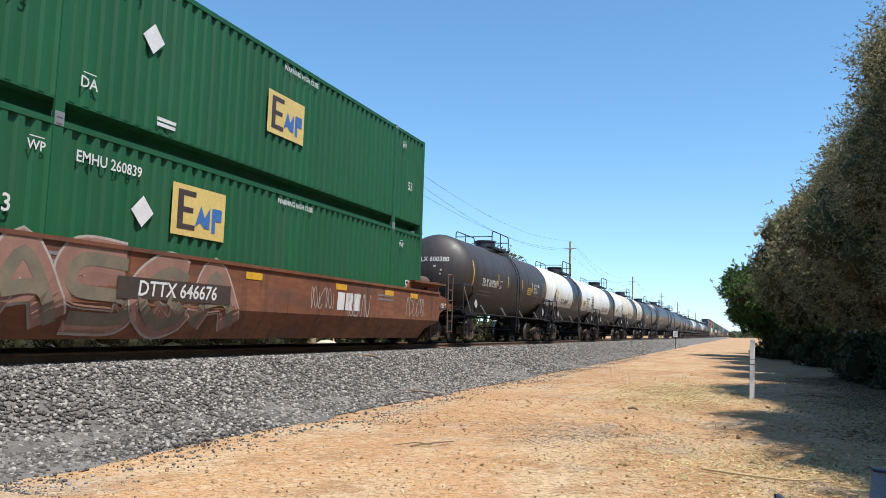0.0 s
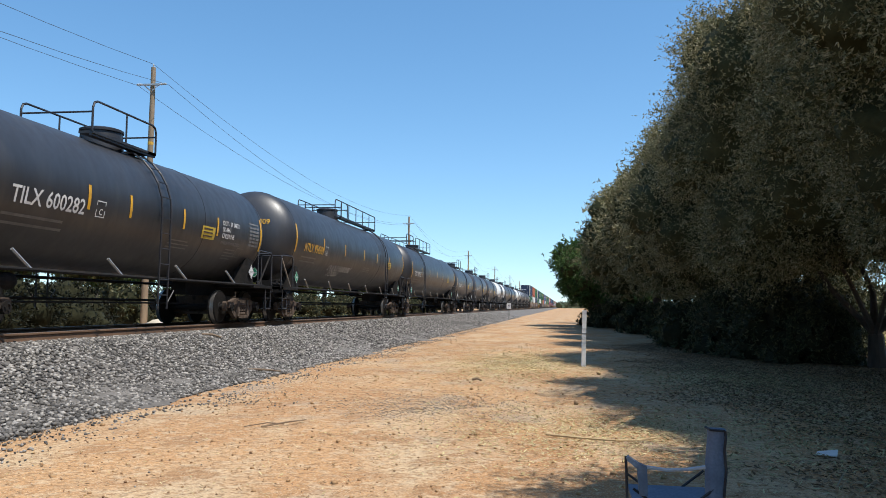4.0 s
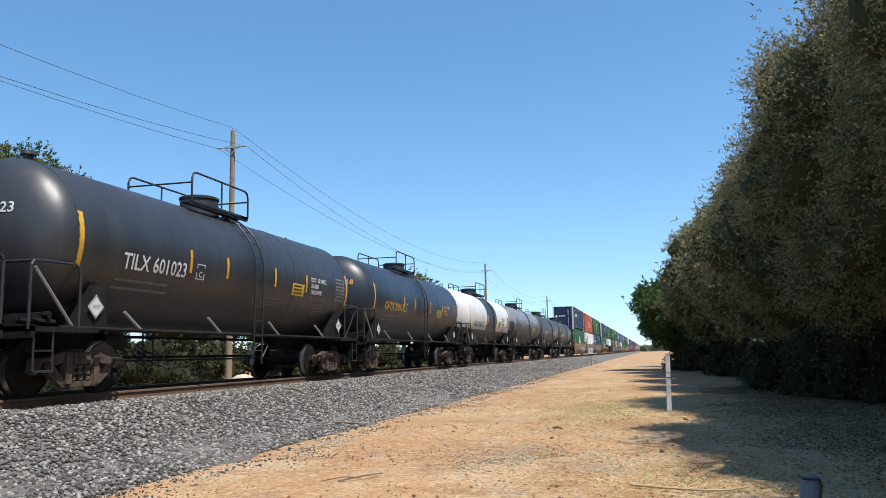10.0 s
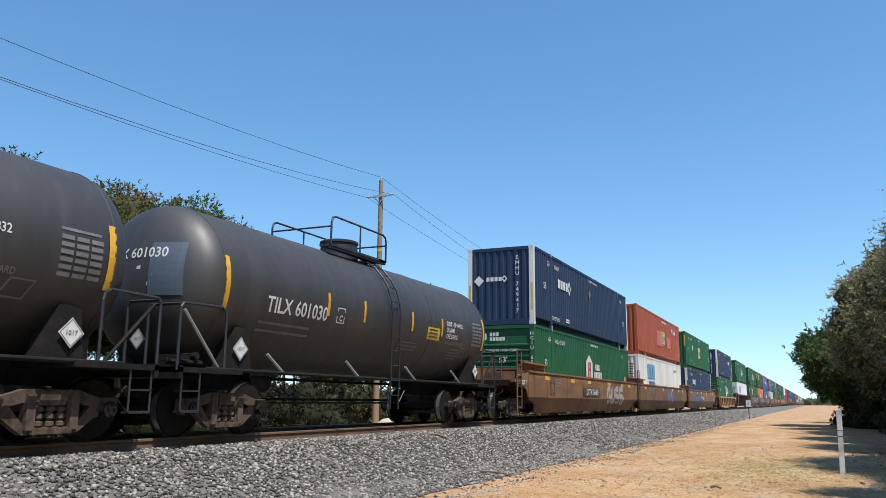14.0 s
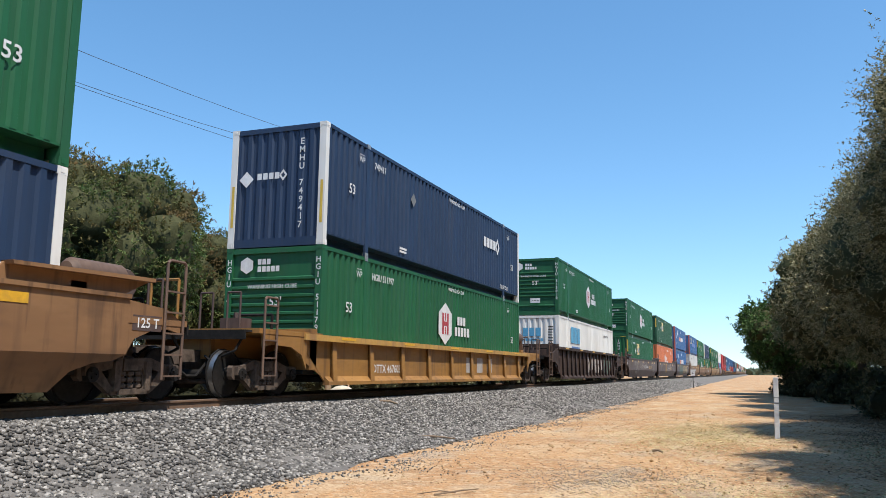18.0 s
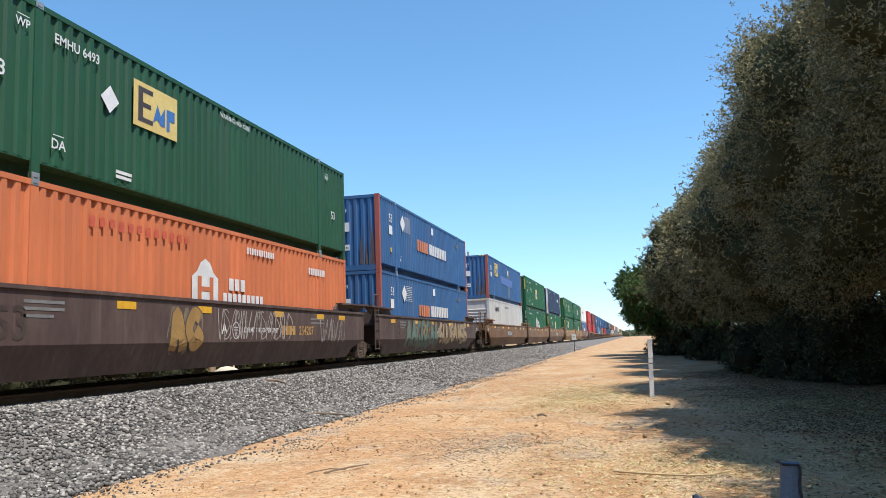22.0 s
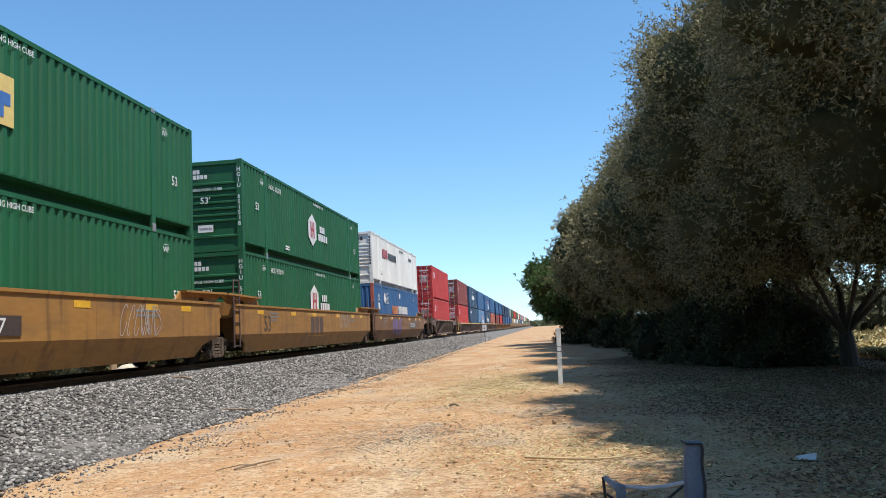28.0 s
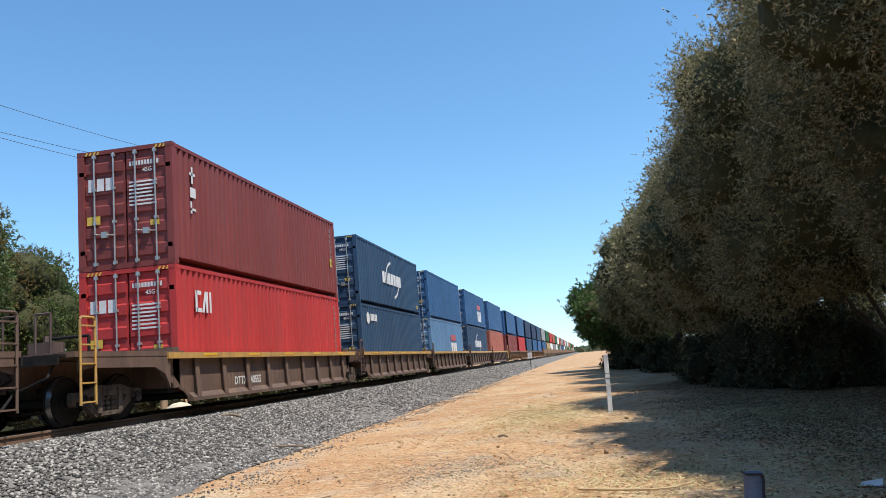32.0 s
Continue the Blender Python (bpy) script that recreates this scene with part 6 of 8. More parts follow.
CODES = itertools.cycle(("651518", "511797", "515010"))
CODES2 = itertools.cycle(("260839", "6493", "749417"))


def side53(ob, w, h, ink=None, code="749417"):
    ink = ink or M_LETTER
    S = ("side", w)
    for y in (-6.75, 7.0):
        mark("length_number", text("53", y, 1.45 if y < 0 else 1.2, 0.24, "c"), ink, ob, S)
    for y in (-6.25, 6.5):
        mark("lift_point_letters", join(text("WP", y, 2.36, 0.14, "c"), rect(y - 0.13, y + 0.13, 2.54, 2.555)), ink, ob, S)
    mark("unit_number", text(code, -5.55, 2.36, 0.17, wide=0.95), ink, ob, S)
    mark("warning_text", text("WARNING HIGH CUBE", -0.1, 2.6, 0.11, wide=0.9), ink, ob, S)
    mark("small_print", lines(2, -3.9, 0.5, 0.5, 0.06, 0.09), ink, ob, S)


def logo_square(ob, where, u, v, k, q=None, m=None):
    """A yellow square sign with dark and blue blocks."""
    q = q or k
    lg = mark("logo_panel", rect(u, u + 1.0 * k, v, v + 0.95 * q), m or M_LOGOYEL, ob, where, 0.006, "yellow square logo panel")
    mark("logo_shape", join(rect(u + 0.1 * k, u + 0.2 * k, v + 0.12 * q, v + 0.85 * q), rect(u + 0.2 * k, u + 0.42 * k, v + 0.12 * q, v + 0.22 * q), rect(u + 0.2 * k, u + 0.38 * k, v + 0.44 * q, v + 0.54 * q), rect(u + 0.2 * k, u + 0.42 * k, v + 0.75 * q, v + 0.85 * q)), M_LOGODARK, lg, where, 0.010)
    mark("logo_shape", join(poly([(u + 0.42 * k, v + 0.2 * q), (u + 0.52 * k, v + 0.62 * q), (u + 0.6 * k, v + 0.4 * q), (u + 0.7 * k, v + 0.62 * q), (u + 0.7 * k, v + 0.2 * q), (u + 0.6 * k, v + 0.2 * q), (u + 0.52 * k, v + 0.3 * q)]), rect(u + 0.74 * k, u + 0.81 * k, v + 0.14 * q, v + 0.62 * q), rect(u + 0.81 * k, u + 0.93 * k, v + 0.38 * q, v + 0.62 * q)), M_LOGOBLUE, lg, where, 0.012)


def hexagon(u, v, r, sx=0.86):
    return poly([(u, v - r), (u + r * sx, v - r * 0.5), (u + r * sx, v + r * 0.5), (u, v + r), (u - r * sx, v + r * 0.5), (u - r * sx, v - r * 0.5)])


def logo_hex(ob, where, u, v, r, words=True):
    lg = mark("logo_panel", hexagon(u, v, r), M_LETTER, ob, where, 0.006, "white hexagon logo")
    mark("logo_shape", join(rect(u - 0.42 * r, u - 0.2 * r, v - 0.5 * r, v + 0.5 * r), rect(u + 0.2 * r, u + 0.42 * r, v - 0.5 * r, v + 0.5 * r), rect(u - 0.2 * r, u + 0.2 * r, v - 0.1 * r, v + 0.1 * r), rect(u - 0.06 * r, u + 0.06 * r, v - 0.5 * r, v - 0.15 * r), rect(u - 0.06 * r, u + 0.06 * r, v + 0.15 * r, v + 0.5 * r)), M_LOGORED, lg, where, 0.012)
    if words:
        mark("logo_bars", join(bars(3, u + 1.65 * r, v + 0.02 * r, 0.42 * r, 0.75, 0.25), bars(5, u + 1.3 * r, v - 0.52 * r, 0.44 * r, 0.75, 0.25)), M_LETTER, ob, where)


def hub(ob, w, h, H):
    S = ("side", w)
    logo_hex(ob, S, -0.35, 1.55, 0.66)
    code = "HGIU " + next(CODES)
    side53(ob, w, h, code=code)
    if code.endswith("797"):
        strip = made("reflector_strip", Sh().box(w - 0.30, w - 0.06, -5.8, 5.8, 0.05, 0.11), P_GREEN, ob)
        for i in range(17):
            mark("reflector_dash", rect(-5.3 + 0.62 * i, -5.04 + 0.62 * i, 0.06, 0.1), M_LETTER, strip, ("side", w - 0.06), 0.004)
    E = ("end", -h + 0.02)
    mark("logo_panel", hexagon(-0.72, 2.48, 0.2), M_LETTER, ob, E, 0.01)
    mark("logo_bars", join(bars(3, -0.42, 2.49, 0.13, 0.75, 0.2), bars(5, -0.42, 2.32, 0.13, 0.75, 0.2)), M_LETTER, ob, E, 0.01)
    mark("length_number", text("53'", 0.1, 1.53, 0.2, "c"), M_LETTER, ob, E, 0.03)
    mark("warning_text", text("WARNING HIGH CUBE", 0.0, 1.93, 0.09, "c"), M_LETTER, ob, E, 0.03)
    mark("weight_plate", rect(-0.15, 0.35, 0.62, 0.85), M_PLACARD, ob, E, 0.03, "white weight plate")
    mark("weight_text", text("24,000 lbs", 0.1, 0.70, 0.07, "c"), M_LETBLACK, ob, E, 0.034)
    for x in (-1.2, 1.2):
        mark("unit_number", column(code, x, 2.5, 0.13), M_LETTER, ob, E, 0.024)


def emp(ob, w, h, H, logo=(-0.65, 1.12, 1.45, 0.95)):
    S = ("side", w)
    logo_square(ob, S, *logo)
    code = "EMHU " + next(CODES2)
    side53(ob, w, h, code=code)
    mark("placard", diamond(-4.1, 1.82, 0.26), M_PLACARD, ob, S, 0.008, "white diamond placard")
    mark("lift_point_letters", join(text("DA", -5.4, 0.58, 0.17, "c"), rect(-5.53, -5.27, 0.8, 0.815)), M_LETTER, ob, S)
    E = ("end", -h + 0.02)
    logo_square(ob, E, -0.75, 2.25, 0.42)
    mark("length_number", text("53'", -0.45, 1.5, 0.22, "c"), M_LETTER, ob, E, 0.01)
    mark("unit_number", column(code, 0.55, 2.45, 0.16), M_LETTER, ob, E, 0.01)
    mark("placard", diamond(-0.98, 1.9, 0.2), M_PLACARD, ob, E, 0.01, "white diamond placard")
    mark("weight_plate", rect(-0.75, -0.25, 0.62, 0.88), M_PLACARD, ob, E, 0.01, "white weight plate")
    mark("weight_text", text("24,000 lbs", -0.5, 0.70, 0.07, "c"), M_LETBLACK, ob, E, 0.014)
    for x in (-1.25, 1.18):
        mark("hazard_strip", rect(x, x + 0.09, 1.7, 2.6), M_HAZARD, ob, ("end", -h), 0.006, "yellow hazard strip")
    hazard_edge(ob, w, h, H)


def navy_back(ob, w, h, H):
    """The same box turned about: its logo stands at the far end."""
    navy_box(ob, w, h, H, 3.45, 5.4)


def navy_box(ob, w, h, H, u=-5.0, lift=-5.85):
    S = ("side", w)
    side53(ob, w, h)
    logo_ring(ob, S, u, 1.70, 0.32)
    mark("stencilled_text", text("TOP LIFT ONLY", lift, 0.34, 0.15, wide=0.72), M_LETTER, ob, S)
    mark("placard", diamond(0.0 if u < 0 else -3.0, 2.05, 0.2), M_DIM, ob, S, 0.008, "worn diamond placard")
    E = ("end", -h + 0.02)
    mark("placard", diamond(-0.85, 1.65, 0.2), M_PLACARD, ob, E, 0.01, "white diamond placard")
    logo_ring(ob, E, -0.55, 1.62, 0.14)
    mark("unit_number", column("EMHU 749417", 0.66, 2.4, 0.15), M_LETTER, ob, E, 0.01)
    for x in (-1.2, 1.22):
        mark("hazard_strip", rect(x - 0.035, x + 0.035, 0.5, 1.5), M_HAZARD, ob, ("end", -h), 0.006, "yellow hazard strip")


def logo_ring(ob, where, u, v, k):
    mark("logo_bars", bars(4, u, v, k * 1.1, 0.8, 0.25), M_LETTER, ob, where)
    c, r = u + 5.1 * k, v + k * 0.55
    R1, R0 = k * 1.0, k * 0.5
    pts = [(c + a * R1, r + b * R1) for a, b in ((0, 1), (0.8, 0), (0, -1), (-0.8, 0))] + [(c + a * R0, r + b * R0) for a, b in ((0, 1), (0.8, 0), (0, -1), (-0.8, 0))]
    mark("logo_ring", (pts, [(0, 1, 5, 4), (1, 2, 6, 5), (2, 3, 7, 6), (3, 0, 4, 7)]), M_LETTER, ob, where)


def blue_words(ob, w, h, H):
    """A weathered white box with a blue block logo."""
    S = ("side", w)
    mark("logo_bars", join(bars(3, -5.25, 1.60, 0.86, 0.78, 0.14)), M_LOGOCYAN, ob, S, label="large blue logo blocks")
    mark("logo_bars", bars(10, -5.1, 1.22, 0.22, 0.75, 0.25), M_LOGOBLUE, ob, S)
    mark("unit_number_bars", bars(9, 4.6, 2.3, 0.14, 0.6, 0.6), M_LOGODARK, ob, S)
    E = ("end", -h + 0.02)
    mark("logo_bars", bars(3, -0.55, 1.85, 0.42, 0.62, 0.16), M_LOGOCYAN, ob, E, 0.01, "blue logo blocks")
    mark("logo_bars", bars(10, -0.62, 1.6, 0.14, 0.6, 0.2), M_LOGOCYAN, ob, E, 0.01)
    mark("unit_number_bars", stacked(10, -0.95, 2.35, 0.12), M_LETBLACK, ob, E, 0.01)
    mark("small_print", lines(7, 0.75, 2.3, 0.28, 0.05, 0.14), M_LETBLACK, ob, E, 0.01)


def stack_words(ob, w, h, H):
    """Blue box with an orange and a white word in blocks."""
    S = ("side", w)
    mark("logo_bars", bars(5, -2.6, 1.28, 0.5, 0.6, 0.18), M_LOGOORANGE, ob, S, label="orange logo blocks")
    mark("logo_bars", bars(10, -0.45, 1.30, 0.5, 0.56, 0.14), M_LETTER, ob, S, label="white logo blocks")
    mark("placard", diamond(-4.9, 2.15, 0.36), M_PLACARD, ob, S, 0.008, "white diamond placard")
    mark("wave_lines", join(*[rect(-4.68, -3.72, 1.86 + 0.075 * i, 1.88 + 0.075 * i) for i in range(9)]), M_LETTER, ob, S)
    mark("length_number", text("53", -6.6, 2.0, 0.32, "c"), M_LETTER, ob, S)
    mark("plate", rect(-6.85, -6.4, 1.5, 1.85), M_PLACARD, ob, S, label="white plate")
    mark("plate", rect(0.0, 0.4, 2.3, 2.62), M_PLACARD, ob, S, label="white plate")
    mark("plate", rect(-6.7, -6.5, 0.8, 0.98), M_HAZARD, ob, S, label="small yellow plate")
    mark("lift_point_letters", join(text("A", -5.3, 0.52, 0.16, "c"), rect(-5.42, -5.18, 0.73, 0.745)), M_LETTER, ob, S)
    mark("unit_number_bars", bars(5, 5.4, 2.25, 0.18, 0.6, 0.2), M_DIM, ob, S)
    E = ("end", -h + 0.02)
    blue_end(ob, h, E)


def blue_end(ob, h, E):
    mark("length_number", text("53'", -0.25, 2.05, 0.3, "c"), M_LETTER, ob, E, 0.01)
    mark("plate", rect(-0.5, 0.1, 1.5, 1.85), M_PLACARD, ob, E, 0.01, "white plate")
    mark("plate", rect(-0.45, 0.1, 0.78, 1.0), M_PLACARD, ob, E, 0.01, "white weight plate")
    mark("weight_text", text("24,000 lbs", -0.17, 0.85, 0.08, "c"), M_LETBLACK, ob, E, 0.014)
    mark("plate", rect(-0.3, -0.1, 0.5, 0.66), M_HAZARD, ob, E, 0.01, "small yellow plate")
    mark("rust_streak", join(*[poly([(x, 0.22), (x + w, 0.22), (x + w * 0.8, top * 0.6), (x + w * 0.5, top), (x + w * 0.15, top * 0.7)]) for x, w, top in ((0.5, 0.09, 1.3), (0.62, 0.05, 1.9), (0.72, 0.1, 1.1), (0.9, 0.06, 2.3), (0.98, 0.1, 1.7), (-0.62, 0.05, 0.9), (-0.95, 0.08, 1.2))]), M_RUSTDARK, ob, E, 0.005, "brown rust streaks")


def blue_emp(ob, w, h, H):
    S = ("side", w)
    logo_square(ob, S, -5.5, 1.66, 1.45, 0.95, M_HAZARD)
    mark("length_number", text("53", -6.9, 1.95, 0.32, "c"), M_LETTER, ob, S)
    mark("plate", rect(-7.1, -6.7, 1.5, 1.82), M_PLACARD, ob, S, label="white plate")
    mark("paint_patch", poly([(-2.9, 1.84), (3.0, 1.80), (3.0, 1.24), (-2.9, 1.28)]), M_PATCHBLUE, ob, S, 0.004, "bright blue paint patch")
    mark("paint_patch", join(rect(0.4, 0.9, 0.4, 2.5), rect(1.1, 1.5, 0.4, 2.5)), M_PATCHDULL, ob, S, 0.003, "dull scraped paint patch")
    mark("plate", rect(0.55, 0.95, 2.1, 2.45), M_PLACARD, ob, S, label="white plate")
    hazard_edge(ob, w, h, H)
    blue_end(ob, h, ("end", -h + 0.02))


M_PATCHBLUE = mat("patch_blue", (0.045, 0.10, 0.36), (0.05, 0.11, 0.30), 0.5, big=2, fine=12)
M_PATCHDULL = mat("patch_dull", (0.10, 0.14, 0.19), (0.13, 0.17, 0.2), 0.6, big=2, fine=12)


def plain_white(ob, w, h, H):
    S = ("side", w)
    mark("logo_bars", bars(6, -5.55, 2.12, 0.28, 0.6, 0.25), M_LETBLACK, ob, S, label="dark worn lettering blocks")
    mark("unit_number_bars", bars(9, 5.0, 0.7, 0.22, 0.5, 0.2), M_DIM, ob, S)
    mark("warning_bars", bars(15, -1.5, 2.4, 0.16, 0.55, 0.3), M_DIM, ob, S)
    hazard_edge(ob, w, h, H)


def white_words(ob, w, h, H):
    S = ("side", w)
    mark("logo_bars", bars(3, -5.0, 1.68, 0.52, 0.85, 0.18), M_LOGORED, ob, S, label="red logo blocks")
    mark("logo_bars", bars(9, -3.3, 1.68, 0.42, 0.58, 0.16), M_LETBLACK, ob, S, label="black logo blocks")
    mark("warning_bars", bars(15, 0.6, 2.5, 0.14, 0.5, 0.3), M_LETBLACK, ob, S)
    mark("lift_point_letters", text("DA", -5.5, 0.6, 0.2, "c"), M_LETBLACK, ob, S)
    mark("unit_number_bars", bars(9, 4.4, 2.2, 0.2, 0.5, 0.2), M_LETBLACK, ob, S)
    E = ("end", -h + 0.02)
    mark("logo_bars", bars(8, -0.6, 2.4, 0.2, 0.7, 0.2), M_LETBLACK, ob, E, 0.01)
    mark("unit_number_bars", stacked(10, 1.14, 2.5, 0.12), M_LETBLACK, ob, E, 0.024)
    mark("small_print", lines(4, -0.9, 0.9, 0.7, 0.05, 0.12), M_LETBLACK, ob, E, 0.03)


def orange_emp(ob, w, h, H):
    S = ("side", w)
    logo_square(ob, S, 0.1, 1.12, 1.35, 0.85, M_HAZARD)
    mark("paint_patch", join(rect(-1.6, 0.7, 0.9, 1.9), rect(2.15, 3.8, 0.95, 1.7)), M_PATCHRED, ob, S, 0.003, "brighter red paint patches")
    mark("paint_patch", rect(6.3, 7.0, 1.35, 1.75), M_LOGORED, ob, S, 0.004, "dark red paint patch")
    mark("plate", join(rect(5.0 - 0.7, 5.0, 2.15, 2.4), rect(5.2, 6.0, 2.1, 2.35)), M_PLACARD, ob, S, label="white number plates")
    mark("unit_number_bars", bars(9, 4.36, 2.2, 0.15, 0.6, 0.5), M_LETBLACK, ob, S, 0.010)
    mark("length_number", text("43'", 7.1, 0.6, 0.24, "c"), M_LETTER, ob, S)
    mark("warning_bars", bars(14, 0.4, 2.52, 0.15, 0.5, 0.3), M_LETTER, ob, S)
    E = ("end", -h + 0.02)
    mark("logo_panel", rect(-0.7, -0.2, 1.6, 2.2), M_PLACARD, ob, E, 0.01)


M_PATCHRED = mat("patch_red", (0.55, 0.10, 0.05), (0.48, 0.09, 0.05), 0.5, big=2, fine=12)


def orange_hub(ob, w, h, H):
    S = ("side", w)
    lg = mark("logo_panel", poly([(-1.3, 1.15), (-0.2, 1.15), (-0.2, 1.7), (-0.4, 1.82), (-0.55, 2.02), (-0.75, 2.12), (-0.95, 2.02), (-1.1, 1.82), (-1.3, 1.7)]), M_LETTER, ob, S, label="white arch logo")
    mark("logo_shape", join(rect(-1.08, -0.92, 1.15, 1.72), rect(-0.58, -0.42, 1.15, 1.72), rect(-0.92, -0.58, 1.4, 1.5)), P_ORANGE, lg, S, 0.012)
    mark("logo_bars", join(bars(3, 0.3, 1.48, 0.28, 0.75, 0.25), bars(9, 0.03, 1.13, 0.28, 0.6, 0.22)), M_LETTER, ob, S)
    mark("unit_number_bars", bars(9, 5.0, 2.2, 0.2, 0.5, 0.2), M_LETTER, ob, S)
    mark("warning_bars", bars(12, 1.2, 2.42, 0.16, 0.5, 0.3), M_LETTER, ob, S)
    mark("scrape", join(*[rect(-4.6 + 0.275 * i, -4.45 + 0.275 * i, 2.32 + 0.03 * (i % 3), 2.52) for i in range(12)]), M_PATCHRED, ob, S, 0.004, "reddish scrapes")
    mark("logo_bars", bars(8, -0.9, 2.2, 0.16, 0.6, 0.2), M_LETTER, ob, ("end", -h + 0.02), 0.01)


def old_emp(ob, w, h, H):
    emp(ob, w, h, H, (-3.4, 1.55, 1.5, 0.95))


def red40(ob, w, h, H):
    S = ("side", w)
    mark("logo_shape", join(rect(-5.15, -4.9, 2.24, 2.34), rect(-5.2, -5.1, 1.82, 2.34), rect(-5.15, -4.9, 1.82, 1.92), poly([(-4.88, 1.82), (-4.76, 1.82), (-4.62, 2.34), (-4.72, 2.34)]), rect(-4.66, -4.56, 1.82, 2.34), rect(-4.48, -4.38, 1.82, 2.34)), M_LETTER, ob, S, label="white block logo")
    mark("unit_number_bars", stacked(9, 5.45, 2.4, 0.15), M_DIM, ob, S)
    door_print(ob, h, w, H)


def maroon40(ob, w, h, H):
    S = ("side", w)
    mark("logo_shape", join(rect(-5.28, -5.0, 1.38, 1.44), rect(-5.28, -5.2, 1.3, 1.6), rect(-5.28, -5.0, 1.7, 1.95), rect(-5.2, -5.12, 2.05, 2.48), rect(-5.28, -5.0, 2.25, 2.32)), M_LETTER, ob, S, label="white upright logo")
    mark("plate", rect(5.35, 5.6, 1.1, 1.4), M_HAZARD, ob, S, label="small yellow plate")
    mark("unit_number_bars", stacked(7, 5.45, 2.4, 0.15), M_DIM, ob, S)
    door_print(ob, h, w, H)


def door_print(ob, h, w, H):
    E = ("end", -h + 0.03)
    mark("logo_bars", bars(3, -0.95, 1.9, 0.3, 0.6, 0.15), M_LETTER, ob, E, 0.012, "white logo blocks")
    mark("unit_number_bars", bars(10, 0.12, 2.42, 0.11, 0.5, 0.2), M_LETTER, ob, E, 0.012)
    mark("size_code", text("45G1", 0.45, 2.25, 0.1), M_LETTER, ob, E, 0.012)
    mark("small_print", lines(7, 0.1, 2.0, 0.75, 0.04, 0.09), M_LETTER, ob, E, 0.012)
    mark("plate", rect(-1.0, -0.65, 1.1, 1.3), M_HAZARD, ob, E, 0.014, "yellow plate")
    mark("plate", rect(0.62, 0.85, 0.95, 1.08), M_HAZARD, ob, E, 0.014, "small yellow plate")
    hazard_edge(ob, w, h, H)


def ring_blue(ob, w, h, H):
    S = ("side", w)
    mark("logo_bars", bars(7, -2.0, 1.2, 0.55, 0.85, 0.15), M_LETTER, ob, S, label="white logo blocks")
    for a0, a1 in ((100, 200), (-80, 20)):
        mark("logo_ring", stroke([(0.0 + 1.25 * math.cos(radians(a)), 1.45 + 0.85 * math.sin(radians(a))) for a in range(a0, a1, 8)], 0.12), M_LETTER, ob, S, label="white arc of a logo")
    mark("plate", rect(5.3, 5.55, 0.3, 0.5), M_HAZARD, ob, S, label="small yellow plate")
    door_print(ob, h, w, H)


def low_blue(ob, w, h, H):
    S = ("side", w)
    mark("logo_bars", bars(5, -4.6, 2.2, 0.3, 0.6, 0.15), M_LETTER, ob, S, label="white logo blocks")
    mark("logo_shape", hexagon(-5.0, 2.3, 0.28), M_LETTER, ob, S)
    door_print(ob, h, w, H)


def red_white_blue(ob, w, h, H):
    S = ("side", w)
    mark("logo_bars", bars(3, 0.9, 0.55, 0.9, 0.75, 0.14), M_LETTER, ob, S, label="white logo blocks")
    mark("logo_shape", rect(0.9, 3.0, 1.6, 2.0), M_LOGORED, ob, S, label="red logo block")
    door_print(ob, h, w, H)


def plain40(ob, w, h, H):
    door_print(ob, h, w, H)


# ---- well cars ----
def end_ladder(car, y, sy, m, top):
    """Two posts with rungs at a car's corner, towards the road."""
    ld = made("grab_post", Sh().pipe([(1.48, y + 0.22, 0.38), (1.48, y + 0.22, top - 0.05), (1.48, y + 0.17, top), (1.48, y - 0.17, top), (1.48, y - 0.22, top - 0.05), (1.48, y - 0.22, 0.38)], 0.026), m, car)
    for z in (0.42, 0.76, 1.10, 1.44, 1.78):
        made("rung", Sh().box(1.455, 1.505, y - 0.22, y + 0.22, z, z + 0.028), m, ld)


